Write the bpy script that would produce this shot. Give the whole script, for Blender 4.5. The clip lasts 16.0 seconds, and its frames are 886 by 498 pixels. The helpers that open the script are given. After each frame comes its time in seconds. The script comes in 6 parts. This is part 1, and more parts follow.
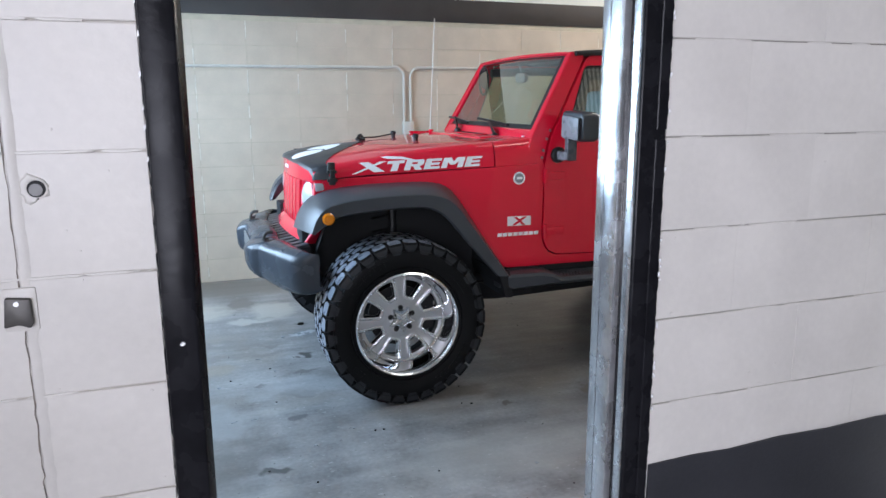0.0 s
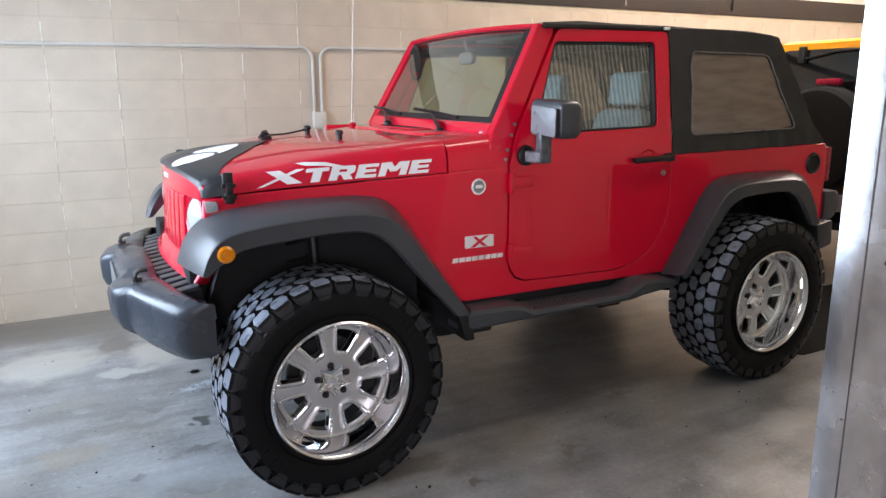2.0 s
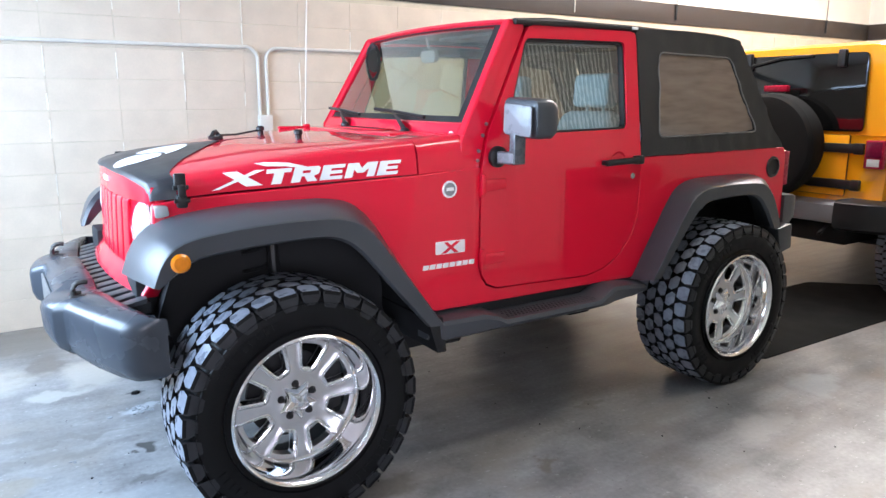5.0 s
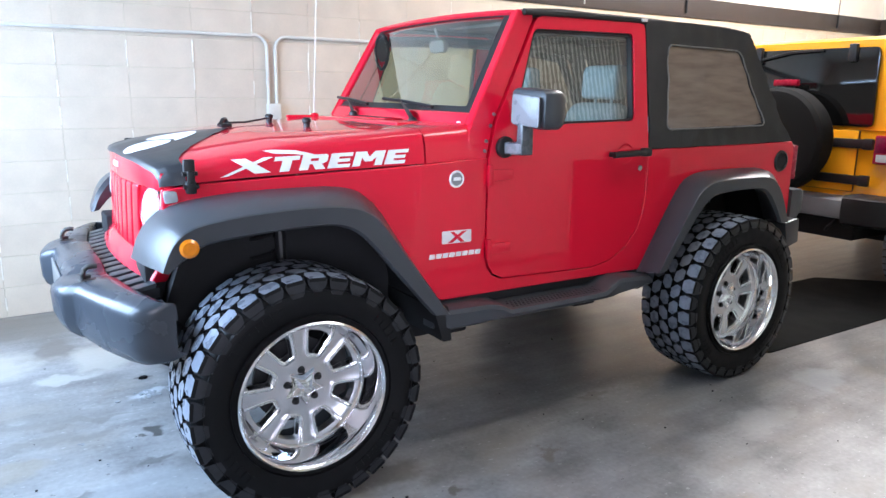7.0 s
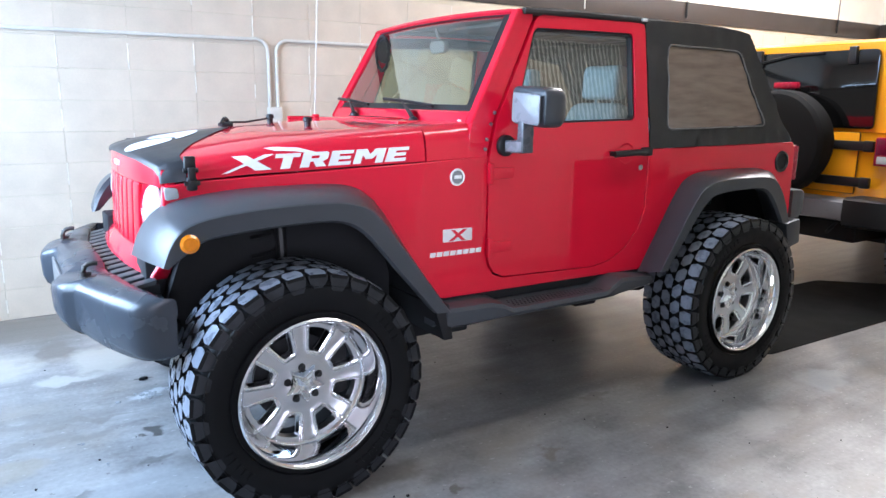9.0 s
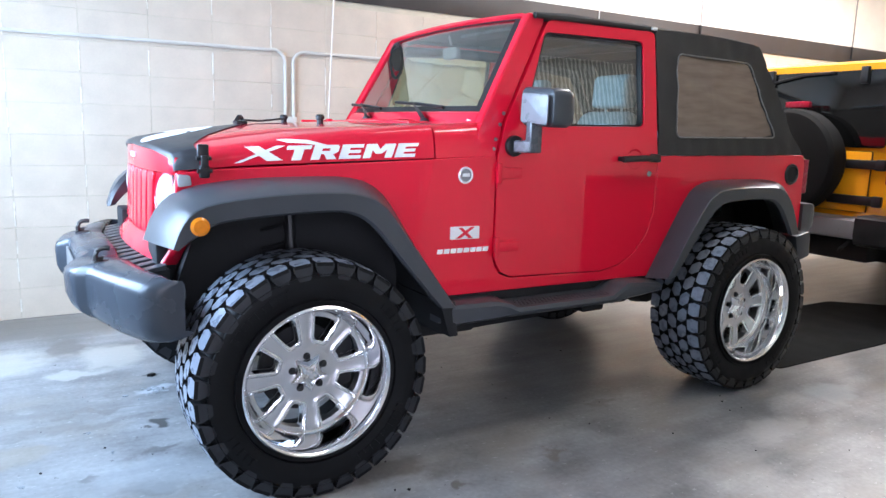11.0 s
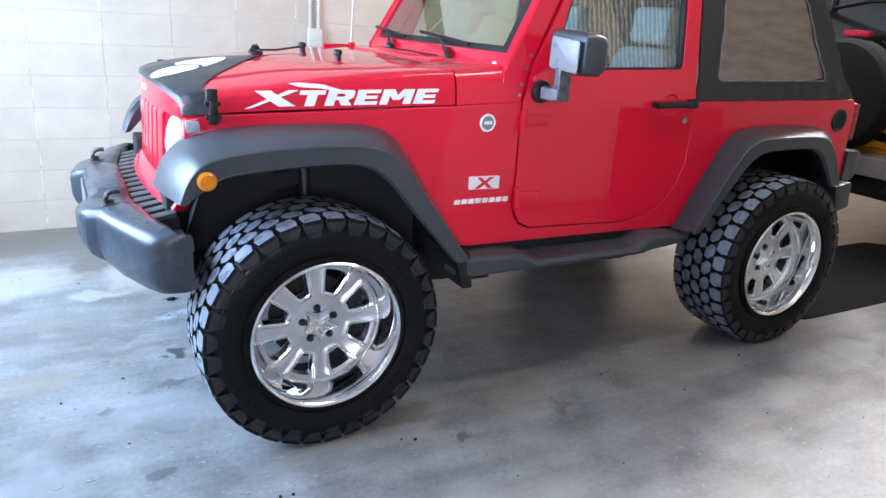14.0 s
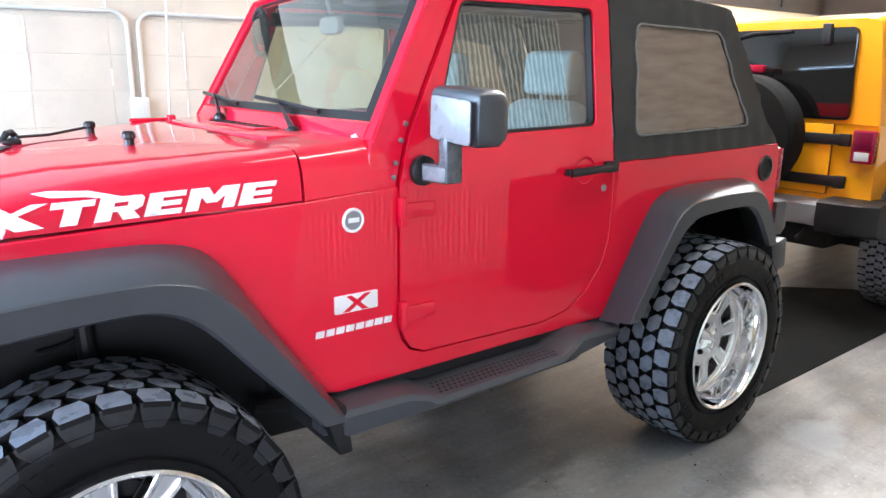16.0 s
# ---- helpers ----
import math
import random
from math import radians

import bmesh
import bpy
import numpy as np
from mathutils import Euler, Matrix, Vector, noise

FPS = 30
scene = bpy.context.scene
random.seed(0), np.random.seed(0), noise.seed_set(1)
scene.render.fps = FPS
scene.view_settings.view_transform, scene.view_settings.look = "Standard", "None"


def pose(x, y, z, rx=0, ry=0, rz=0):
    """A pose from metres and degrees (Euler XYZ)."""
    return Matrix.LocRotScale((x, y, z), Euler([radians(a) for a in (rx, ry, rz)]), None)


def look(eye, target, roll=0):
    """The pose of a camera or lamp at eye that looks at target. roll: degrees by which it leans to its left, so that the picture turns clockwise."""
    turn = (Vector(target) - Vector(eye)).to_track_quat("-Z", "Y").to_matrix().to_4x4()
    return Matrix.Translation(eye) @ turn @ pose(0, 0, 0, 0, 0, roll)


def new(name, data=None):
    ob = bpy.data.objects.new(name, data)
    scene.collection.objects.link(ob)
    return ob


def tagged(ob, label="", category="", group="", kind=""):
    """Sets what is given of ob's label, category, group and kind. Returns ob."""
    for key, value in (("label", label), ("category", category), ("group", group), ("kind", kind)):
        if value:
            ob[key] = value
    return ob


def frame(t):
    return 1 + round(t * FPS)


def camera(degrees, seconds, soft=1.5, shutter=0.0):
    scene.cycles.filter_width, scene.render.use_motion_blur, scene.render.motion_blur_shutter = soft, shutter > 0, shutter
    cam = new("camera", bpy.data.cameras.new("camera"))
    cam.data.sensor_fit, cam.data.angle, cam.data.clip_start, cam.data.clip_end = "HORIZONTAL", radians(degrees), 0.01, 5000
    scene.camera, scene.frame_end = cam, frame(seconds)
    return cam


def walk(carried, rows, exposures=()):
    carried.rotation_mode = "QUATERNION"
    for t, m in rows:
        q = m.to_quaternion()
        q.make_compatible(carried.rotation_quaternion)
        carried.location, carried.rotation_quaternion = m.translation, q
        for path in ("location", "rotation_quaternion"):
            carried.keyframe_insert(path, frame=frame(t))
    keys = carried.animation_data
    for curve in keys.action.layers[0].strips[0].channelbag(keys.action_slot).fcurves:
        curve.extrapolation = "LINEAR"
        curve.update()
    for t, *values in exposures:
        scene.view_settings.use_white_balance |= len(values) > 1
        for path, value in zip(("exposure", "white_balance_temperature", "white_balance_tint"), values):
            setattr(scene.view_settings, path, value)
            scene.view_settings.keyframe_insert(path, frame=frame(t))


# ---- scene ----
cam = camera(63.6, 16.0)
EXPOSURES = [(0.0, -0.72, 6400, 11), (0.5, -0.76, 6650, 12), (1.0, -0.92, 7300, 17), (1.5, -0.9, 7350, 19), (2.2, -0.35, 7150, 19), (3.0, 0.0, 6950, 18), (3.6, 0.1, 6750, 17), (4.2, 0.1, 6600, 16), (6.5, 0.1, 6150, 15), (14.5, 0.1, 6050, 15), (15.5, 0.2, 6150, 14), (16.0, 0.55, 6250, 13)]
PATH = [
    (0, (-1.025, -3.51, 1.571), (-0.365, -1.666, 1.168), -0.2),
    (0.5, (-0.936, -3.191, 1.593), (-0.284, -1.339, 1.21), -1.3),
    (1, (-0.92, -2.943, 1.58), (-0.267, -1.087, 1.223), -0.6),
    (1.5, (-0.888, -2.705, 1.569), (-0.072, -0.925, 1.164), -0.7),
    (2, (-0.837, -2.548, 1.567), (0.066, -0.818, 1.129), -0.4),
    (2.5, (-0.822, -2.436, 1.578), (0.111, -0.718, 1.157), -0.6),
    (3, (-0.853, -2.372, 1.571), (0.178, -0.705, 1.171), 0.4),
    (3.5, (-0.861, -2.346, 1.566), (0.217, -0.702, 1.196), 0.2),
    (4, (-0.868, -2.332, 1.52), (0.208, -0.688, 1.149), 0.2),
    (4.2, (-0.871, -2.322, 1.517), (0.2, -0.68, 1.121), 0.1),
    (6.5, (-0.88, -2.343, 1.504), (0.166, -0.691, 1.085), 0.5),
    (7, (-0.884, -2.342, 1.505), (0.159, -0.691, 1.073), 0.7),
    (7.5, (-0.882, -2.344, 1.504), (0.158, -0.692, 1.067), 0.5),
    (8, (-0.881, -2.346, 1.502), (0.155, -0.693, 1.059), 0.5),
    (8.5, (-0.884, -2.345, 1.496), (0.153, -0.692, 1.058), 1.1),
    (9, (-0.886, -2.348, 1.463), (0.157, -0.691, 1.054), 0.6),
    (9.2, (-0.868, -2.334, 1.423), (0.171, -0.666, 1.055), 0.4),
    (11.5, (-0.891, -2.414, 1.343), (0.127, -0.725, 1.01), 1.7),
    (12, (-0.886, -2.412, 1.348), (0.122, -0.723, 0.985), 1.5),
    (12.5, (-0.885, -2.415, 1.369), (0.103, -0.719, 0.987), 1.8),
    (13, (-0.872, -2.413, 1.423), (0.094, -0.719, 0.977), 2.9),
    (13.5, (-0.822, -2.381, 1.491), (0.117, -0.712, 0.913), 3.6),
    (14, (-0.781, -2.316, 1.546), (0.139, -0.652, 0.925), 3.6),
    (14.5, (-0.744, -2.196, 1.571), (0.189, -0.532, 0.972), 0.9),
    (15, (-0.659, -2.026, 1.553), (0.435, -0.435, 1.031), 2.2),
    (15.5, (-0.479, -1.824, 1.546), (0.648, -0.258, 1.021), 1.7),
    (16, (-0.285, -1.607, 1.559), (0.906, -0.074, 1.078), 0.5),
]
walk(cam, [(t, look(eye, target, roll)) for t, eye, target, roll in PATH], EXPOSURES)

SKY, FRONT_W, ENTRY_W, REAR_W, SIDE_W = 0.12, 280, 245, 165, 42

# ---- world, sun, large lights ----
world = bpy.data.worlds.new("world")
scene.world = world
world.use_nodes = True
wn = world.node_tree.nodes
sky = wn.new("ShaderNodeTexSky")
sky.sky_type = "NISHITA"
sky.sun_disc = False
sky.sun_elevation = radians(48)
sky.sun_rotation = radians(200)
wn["Background"].inputs["Strength"].default_value = SKY
world.node_tree.links.new(sky.outputs["Color"], wn["Background"].inputs["Color"])
sun = new("sun", bpy.data.lights.new("sun", "SUN"))
sun.data.energy, sun.data.angle, sun.data.color = 3.0, radians(0.5), (1.0, 0.94, 0.86)
sun.matrix_world = look((0, 0, 20), (-14.0, 6.0, 0.5))


def wide_lamp(name, place, aim, width, height, watts, colour):
    """A wide area lamp: the open sky's daylight in an opening, or a lamp added indoors."""
    lamp = new(name, bpy.data.lights.new(name, "AREA"))
    lamp.data.shape, lamp.data.size, lamp.data.size_y = "RECTANGLE", width, height
    lamp.data.energy, lamp.data.color = watts, colour
    lamp.matrix_world = look(place, aim)
    return lamp


wide_lamp("daylight_front", (-2.10, 0.94, 1.84), (0, 0.55, 1.0), 2.84, 1.36, FRONT_W, (0.54, 0.755, 1.0))
wide_lamp("daylight_entry", (-2.12, -4.60, 1.70), (-1.2, -3.2, 1.60), 2.0, 1.6, ENTRY_W, (0.84, 0.86, 1.0))
# added lamp in the roofed next bay, makes the ribbed sheet glow
wide_lamp("sheet_backlight", (2.55, -2.50, 1.33), (2.55, 0, 1.33), 3.0, 2.3, SIDE_W, (0.95, 0.97, 1.0))
LIGHTS = ((1.9, -0.7), (4.3, 1.1), (6.9, 1.1))       # middles of the ceiling lights; the first an added fill for the floor
for (lx, ly), watts in zip(LIGHTS, (22, REAR_W, REAR_W)):
    wide_lamp("unseen_ceiling_tubes", (lx, ly, 3.47), (lx, ly, 0), 2.3, 0.3, watts, (1.0, 0.98, 0.94))


# ---- materials ----
def mat(name, base, rough=0.5, metal=0.0, var=0.12, scale=5.0, fine=90.0, bump=0.15, coat=0.0, rvar=0.08, ior=1.45, random_tint=0.0):
    """A surface with uneven colour and gloss at two scales and a fine relief, in metres."""
    m = bpy.data.materials.new(name)
    m.use_nodes = True
    nt = m.node_tree
    n, link = nt.nodes, nt.links.new
    b = n["Principled BSDF"]
    geo = n.new("ShaderNodeNewGeometry")
    big, small = n.new("ShaderNodeTexNoise"), n.new("ShaderNodeTexNoise")
    big.inputs["Scale"].default_value, big.inputs["Detail"].default_value = scale, 6
    small.inputs["Scale"].default_value, small.inputs["Detail"].default_value = fine, 3
    link(geo.outputs["Position"], big.inputs["Vector"])
    link(geo.outputs["Position"], small.inputs["Vector"])
    add = n.new("ShaderNodeMath")
    add.operation = "MULTIPLY_ADD"
    add.inputs[1].default_value = 0.35
    link(small.outputs["Fac"], add.inputs[0])
    link(big.outputs["Fac"], add.inputs[2])
    ramp = n.new("ShaderNodeValToRGB")
    lo = [max(0.0, c * (1 - var)) for c in base]
    hi = [min(1.0, c * (1 + var)) for c in base]
    ramp.color_ramp.elements[0].position, ramp.color_ramp.elements[1].position = 0.45, 0.9
    ramp.color_ramp.elements[0].color, ramp.color_ramp.elements[1].color = (*lo, 1), (*hi, 1)
    link(add.outputs[0], ramp.inputs["Fac"])
    colour = ramp.outputs["Color"]
    if random_tint:
        info, hsv, mr = n.new("ShaderNodeObjectInfo"), n.new("ShaderNodeHueSaturation"), n.new("ShaderNodeMapRange")
        mr.inputs["To Min"].default_value, mr.inputs["To Max"].default_value = 1 - random_tint, 1 + random_tint
        link(info.outputs["Random"], mr.inputs["Value"])
        link(mr.outputs["Result"], hsv.inputs["Value"])
        link(colour, hsv.inputs["Color"])
        colour = hsv.outputs["Color"]
    link(colour, b.inputs["Base Color"])
    rr = n.new("ShaderNodeMapRange")
    rr.inputs["From Min"].default_value, rr.inputs["From Max"].default_value = 0.3, 0.7
    rr.inputs["To Min"].default_value, rr.inputs["To Max"].default_value = max(0.02, rough - rvar), min(1, rough + rvar)
    link(big.outputs["Fac"], rr.inputs["Value"])
    link(rr.outputs["Result"], b.inputs["Roughness"])
    b.inputs["Metallic"].default_value = metal
    b.inputs["IOR"].default_value = ior
    if coat:
        b.inputs["Specular IOR Level"].default_value = 0.15
        b.inputs["Coat Weight"].default_value, b.inputs["Coat Roughness"].default_value = coat, 0.015
    if bump:
        bp = n.new("ShaderNodeBump")
        bp.inputs["Strength"].default_value, bp.inputs["Distance"].default_value = bump, 0.004
        link(add.outputs[0], bp.inputs["Height"])
        link(bp.outputs["Normal"], b.inputs["Normal"])
    return m


def thin_pane(name, tint, rough, bump=0.0, amount=0.07):
    """A thin clear sheet: what lies behind it shows tinted, with a mirror's sheen on top."""
    m = bpy.data.materials.new(name)
    m.use_nodes = True
    n, link = m.node_tree.nodes, m.node_tree.links.new
    out = n["Material Output"]
    tr, gl, mix, fr = n.new("ShaderNodeBsdfTransparent"), n.new("ShaderNodeBsdfGlossy"), n.new("ShaderNodeMixShader"), n.new("ShaderNodeLayerWeight")
    fr.inputs["Blend"].default_value = 0.5
    pw, ma = n.new("ShaderNodeMath"), n.new("ShaderNodeMath")
    pw.operation, ma.operation = "POWER", "MULTIPLY_ADD"
    pw.inputs[1].default_value = 3.5
    ma.inputs[1].default_value, ma.inputs[2].default_value = 0.9 - amount, amount
    link(fr.outputs["Facing"], pw.inputs[0])
    link(pw.outputs[0], ma.inputs[0])
    tr.inputs["Color"].default_value = (*tint, 1)
    gl.inputs["Roughness"].default_value = rough
    if bump:
        geo, nz, bp = n.new("ShaderNodeNewGeometry"), n.new("ShaderNodeTexNoise"), n.new("ShaderNodeBump")
        nz.inputs["Scale"].default_value, nz.inputs["Detail"].default_value = (16.0 if bump > 0.3 else 7.0), 3
        bp.inputs["Strength"].default_value, bp.inputs["Distance"].default_value = bump, 0.02
        link(geo.outputs["Position"], nz.inputs["Vector"])
        link(nz.outputs["Fac"], bp.inputs["Height"])
        link(bp.outputs["Normal"], gl.inputs["Normal"])
    link(ma.outputs[0], mix.inputs["Fac"])
    link(tr.outputs["BSDF"], mix.inputs[1])
    link(gl.outputs["BSDF"], mix.inputs[2])
    link(mix.outputs["Shader"], out.inputs["Surface"])
    return m


def vinyl():
    """Aged clear plastic sheet: half see-through, hazy and tan."""
    m = thin_pane("clear_vinyl", (0.62, 0.55, 0.47), 0.14, 0.6, 0.1)
    n, link = m.node_tree.nodes, m.node_tree.links.new
    out = n["Material Output"]
    clear = out.inputs["Surface"].links[0].from_socket
    haze, mix, geo, wave, ramp = n.new("ShaderNodeBsdfDiffuse"), n.new("ShaderNodeMixShader"), n.new("ShaderNodeNewGeometry"), n.new("ShaderNodeTexNoise"), n.new("ShaderNodeValToRGB")
    mp = n.new("ShaderNodeMapping")
    mp.inputs["Rotation"].default_value = (0, radians(35), 0)
    mp.inputs["Scale"].default_value = (3.5, 6, 22)
    link(geo.outputs["Position"], mp.inputs["Vector"])
    link(mp.outputs["Vector"], wave.inputs["Vector"])
    wave.inputs["Scale"].default_value, wave.inputs["Detail"].default_value = 1.6, 5
    ramp.color_ramp.elements[0].position, ramp.color_ramp.elements[1].position = 0.25, 0.8
    ramp.color_ramp.elements[0].color, ramp.color_ramp.elements[1].color = (0.195, 0.148, 0.118, 1), (0.30, 0.235, 0.19, 1)
    link(wave.outputs["Fac"], ramp.inputs["Fac"])
    link(ramp.outputs["Color"], haze.inputs["Color"])
    mix.inputs["Fac"].default_value = 0.72
    link(clear, mix.inputs[1])
    link(haze.outputs["BSDF"], mix.inputs[2])
    link(mix.outputs["Shader"], out.inputs["Surface"])
    return m


def floor_material():
    """Worn, half-polished concrete with pale patches, a broad darker patch and dark oil spots."""
    m = mat("concrete_floor", (0.215, 0.211, 0.208), 0.36, var=0.38, scale=3.4, fine=45, bump=0.05, rvar=0.07)
    nt = m.node_tree
    n, link = nt.nodes, nt.links.new
    b = n["Principled BSDF"]
    under = b.inputs["Base Color"].links[0].from_socket
    geo = next(k for k in n if k.bl_idname == "ShaderNodeNewGeometry")
    warp = n.new("ShaderNodeTexNoise")
    warp.inputs["Scale"].default_value, warp.inputs["Detail"].default_value = 7.0, 6
    link(geo.outputs["Position"], warp.inputs["Vector"])
    shift = n.new("ShaderNodeVectorMath")
    shift.operation = "MULTIPLY_ADD"
    shift.inputs[1].default_value = (0.30, 0.30, 0)
    link(warp.outputs["Color"], shift.inputs[0])
    link(geo.outputs["Position"], shift.inputs[2])
    # trowel streaks along the bay, warm stains, pale and dark specks
    def field(stretch, scale, detail, lo, hi, a, b):
        mp, nz, mr = n.new("ShaderNodeMapping"), n.new("ShaderNodeTexNoise"), n.new("ShaderNodeMapRange")
        mp.inputs["Scale"].default_value = stretch
        link(geo.outputs["Position"], mp.inputs["Vector"])
        link(mp.outputs["Vector"], nz.inputs["Vector"])
        nz.inputs["Scale"].default_value, nz.inputs["Detail"].default_value = scale, detail
        for key, value in (("From Min", lo), ("From Max", hi), ("To Min", a), ("To Max", b)):
            mr.inputs[key].default_value = value
        link(nz.outputs["Fac"], mr.inputs["Value"])
        return mr.outputs["Result"]

    def blend(factor, colour, base):
        mix = n.new("ShaderNodeMix")
        mix.data_type = "RGBA"
        link(factor, mix.inputs["Factor"])
        link(base, mix.inputs["A"])
        mix.inputs["B"].default_value = (*colour, 1)
        return mix.outputs["Result"]

    streak = n.new("ShaderNodeVectorMath")
    streak.operation = "SCALE"
    link(under, streak.inputs[0])
    link(field((1.3, 11.0, 1.0), 1.0, 6, 0.3, 0.7, 0.82, 1.17), streak.inputs["Scale"])
    under = blend(field((1.0, 1.6, 1.0), 1.7, 4, 0.52, 0.72, 0.0, 0.55), (0.215, 0.185, 0.15), streak.outputs["Vector"])
    under = blend(field((1.0, 2.0, 1.0), 26.0, 2, 0.66, 0.72, 0.0, 0.5), (0.40, 0.40, 0.39), under)
    under = blend(field((1.2, 1.0, 1.0), 34.0, 2, 0.31, 0.27, 0.0, 0.6), (0.085, 0.08, 0.075), under)
    # centre x, y, radius x, radius y, colour, strength
    # the first is a broad patch that darkens the floor by the open front
    spots = [(-1.25, -0.2, 0.45, 0.7, (0.10, 0.092, 0.085), 0.5), (-0.95, 2.75, 1.0, 0.26, (0.13, 0.115, 0.095), 0.65), (-0.68, 2.22, 0.10, 0.16, (0.12, 0.105, 0.09), 0.6),
             (-1.07, 2.03, 0.27, 0.25, (0.44, 0.42, 0.365), 0.65), (-0.48, 1.94, 0.15, 0.23, (0.42, 0.40, 0.355), 0.65), (-0.67, 1.68, 0.14, 0.05, (0.42, 0.41, 0.37), 0.6),
             (-0.34, 1.27, 0.09, 0.05, (0.46, 0.48, 0.5), 0.6), (-0.385, 0.825, 0.04, 0.042, (0.045, 0.043, 0.04), 0.85), (-0.471, 0.827, 0.014, 0.014, (0.06, 0.055, 0.05), 0.8),
             (-0.46, 0.58, 0.09, 0.035, (0.09, 0.085, 0.08), 0.6), (-0.52, 0.24, 0.11, 0.05, (0.10, 0.085, 0.07), 0.6), (-0.33, 1.49, 0.022, 0.025, (0.04, 0.04, 0.04), 0.85),
             (0.51, -0.243, 0.035, 0.022, (0.09, 0.07, 0.055), 0.75), (-0.75, -0.55, 0.05, 0.035, (0.05, 0.05, 0.05), 0.75), (-0.72, 0.45, 0.04, 0.025, (0.07, 0.065, 0.06), 0.7),
             (0.34, -0.03, 0.16, 0.10, (0.10, 0.088, 0.07), 0.55), (-0.9, 1.2, 0.5, 0.06, (0.13, 0.125, 0.12), 0.45), (-0.75, 0.95, 0.4, 0.04, (0.12, 0.115, 0.11), 0.4),
             (-0.574, -0.038, 0.05, 0.025, (0.08, 0.08, 0.085), 0.7), (-0.52, 0.255, 0.12, 0.05, (0.11, 0.10, 0.09), 0.45), (1.0, -0.24, 0.04, 0.03, (0.12, 0.09, 0.06), 0.6), (1.59, 0.10, 0.09, 0.03, (0.10, 0.085, 0.07), 0.5), (2.78, -0.36, 0.16, 0.12, (0.33, 0.35, 0.36), 0.6), (2.1, -0.5, 0.2, 0.08, (0.33, 0.32, 0.31), 0.5), (-0.98, 0.74, 0.14, 0.10, (0.23, 0.19, 0.14), 0.5), (-0.65, 1.115, 0.22, 0.035, (0.11, 0.10, 0.09), 0.45),
             (-0.5, 0.35, 0.3, 0.14, (0.36, 0.37, 0.38), 0.35), (0.25, -0.75, 0.5, 0.22, (0.32, 0.31, 0.29), 0.45), (-0.95, 0.0, 0.12, 0.16, (0.34, 0.35, 0.36), 0.35)]
    for x, y, rx, ry, colour, amount in spots:
        mp = n.new("ShaderNodeMapping")
        mp.vector_type = "TEXTURE"
        mp.inputs["Location"].default_value = (x + 0.15, y + 0.15, 0)
        mp.inputs["Scale"].default_value = (rx, ry, 1)
        link(shift.outputs["Vector"], mp.inputs["Vector"])
        ln = n.new("ShaderNodeVectorMath")
        ln.operation = "LENGTH"
        link(mp.outputs["Vector"], ln.inputs[0])
        fade = n.new("ShaderNodeMapRange")
        fade.inputs["From Min"].default_value, fade.inputs["From Max"].default_value = 1.3, 0.75
        fade.inputs["To Min"].default_value, fade.inputs["To Max"].default_value = 0.0, amount
        link(ln.outputs["Value"], fade.inputs["Value"])
        mix = n.new("ShaderNodeMix")
        mix.data_type = "RGBA"
        link(fade.outputs["Result"], mix.inputs["Factor"])
        link(under, mix.inputs["A"])
        mix.inputs["B"].default_value = (*colour, 1)
        under = mix.outputs["Result"]
    link(under, b.inputs["Base Color"])
    return m


M_FLOOR = floor_material()
M_BLOCK = mat("cream_painted_block", (0.572, 0.482, 0.382), 0.42, var=0.08, scale=5, fine=110, bump=0.32, random_tint=0.025)
M_PALE_BLOCK = mat("pale_painted_block", (0.60, 0.572, 0.53), 0.40, var=0.07, scale=5, fine=70, bump=0.38, random_tint=0.025)
M_PALE_MORTAR = mat("pale_painted_mortar", (0.53, 0.49, 0.435), 0.6, var=0.1, scale=8, fine=200, bump=0.3)
M_MORTAR = mat("cream_painted_mortar", (0.545, 0.48, 0.36), 0.6, var=0.1, scale=8, fine=200, bump=0.3)
M_BARE_BLOCK = mat("bare_concrete_block", (0.30, 0.28, 0.25), 0.85, var=0.15, scale=6, fine=120, bump=0.4)
M_BAND = mat("brown_band_paint", (0.045, 0.036, 0.032), 0.55, var=0.2, scale=4, bump=0.15)
M_WHITEWALL = mat("white_upper_wall", (0.82, 0.82, 0.76), 0.6, var=0.06, scale=3, bump=0.15)
M_CEIL = mat("ceiling_paint", (0.66, 0.64, 0.58), 0.7, var=0.1, scale=2)
M_JAMB = mat("black_gloss_paint", (0.010, 0.010, 0.012), 0.27, var=0.35, scale=14, fine=70, bump=0.3, rvar=0.10, ior=1.2)
M_JAMB_WORN = mat("worn_bare_steel", (0.54, 0.535, 0.54), 0.24, metal=0.85, var=0.30, scale=9, fine=60, bump=0.12, rvar=0.10)
M_CONDUIT = mat("painted_conduit", (0.60, 0.57, 0.51), 0.45, var=0.1)
M_SHEET = mat("translucent_sheet", (0.55, 0.54, 0.48), 0.4, metal=0.0, var=0.1, scale=3)


def let_through(m, share):
    """Lets part of the light through a translucent sheet."""
    n, link = m.node_tree.nodes, m.node_tree.links.new
    tl, mix = n.new("ShaderNodeBsdfTranslucent"), n.new("ShaderNodeMixShader")
    tl.inputs["Color"].default_value = (0.86, 0.88, 0.80, 1)
    mix.inputs["Fac"].default_value = share
    link(n["Principled BSDF"].outputs["BSDF"], mix.inputs[1])
    link(tl.outputs["BSDF"], mix.inputs[2])
    link(mix.outputs["Shader"], n["Material Output"].inputs["Surface"])


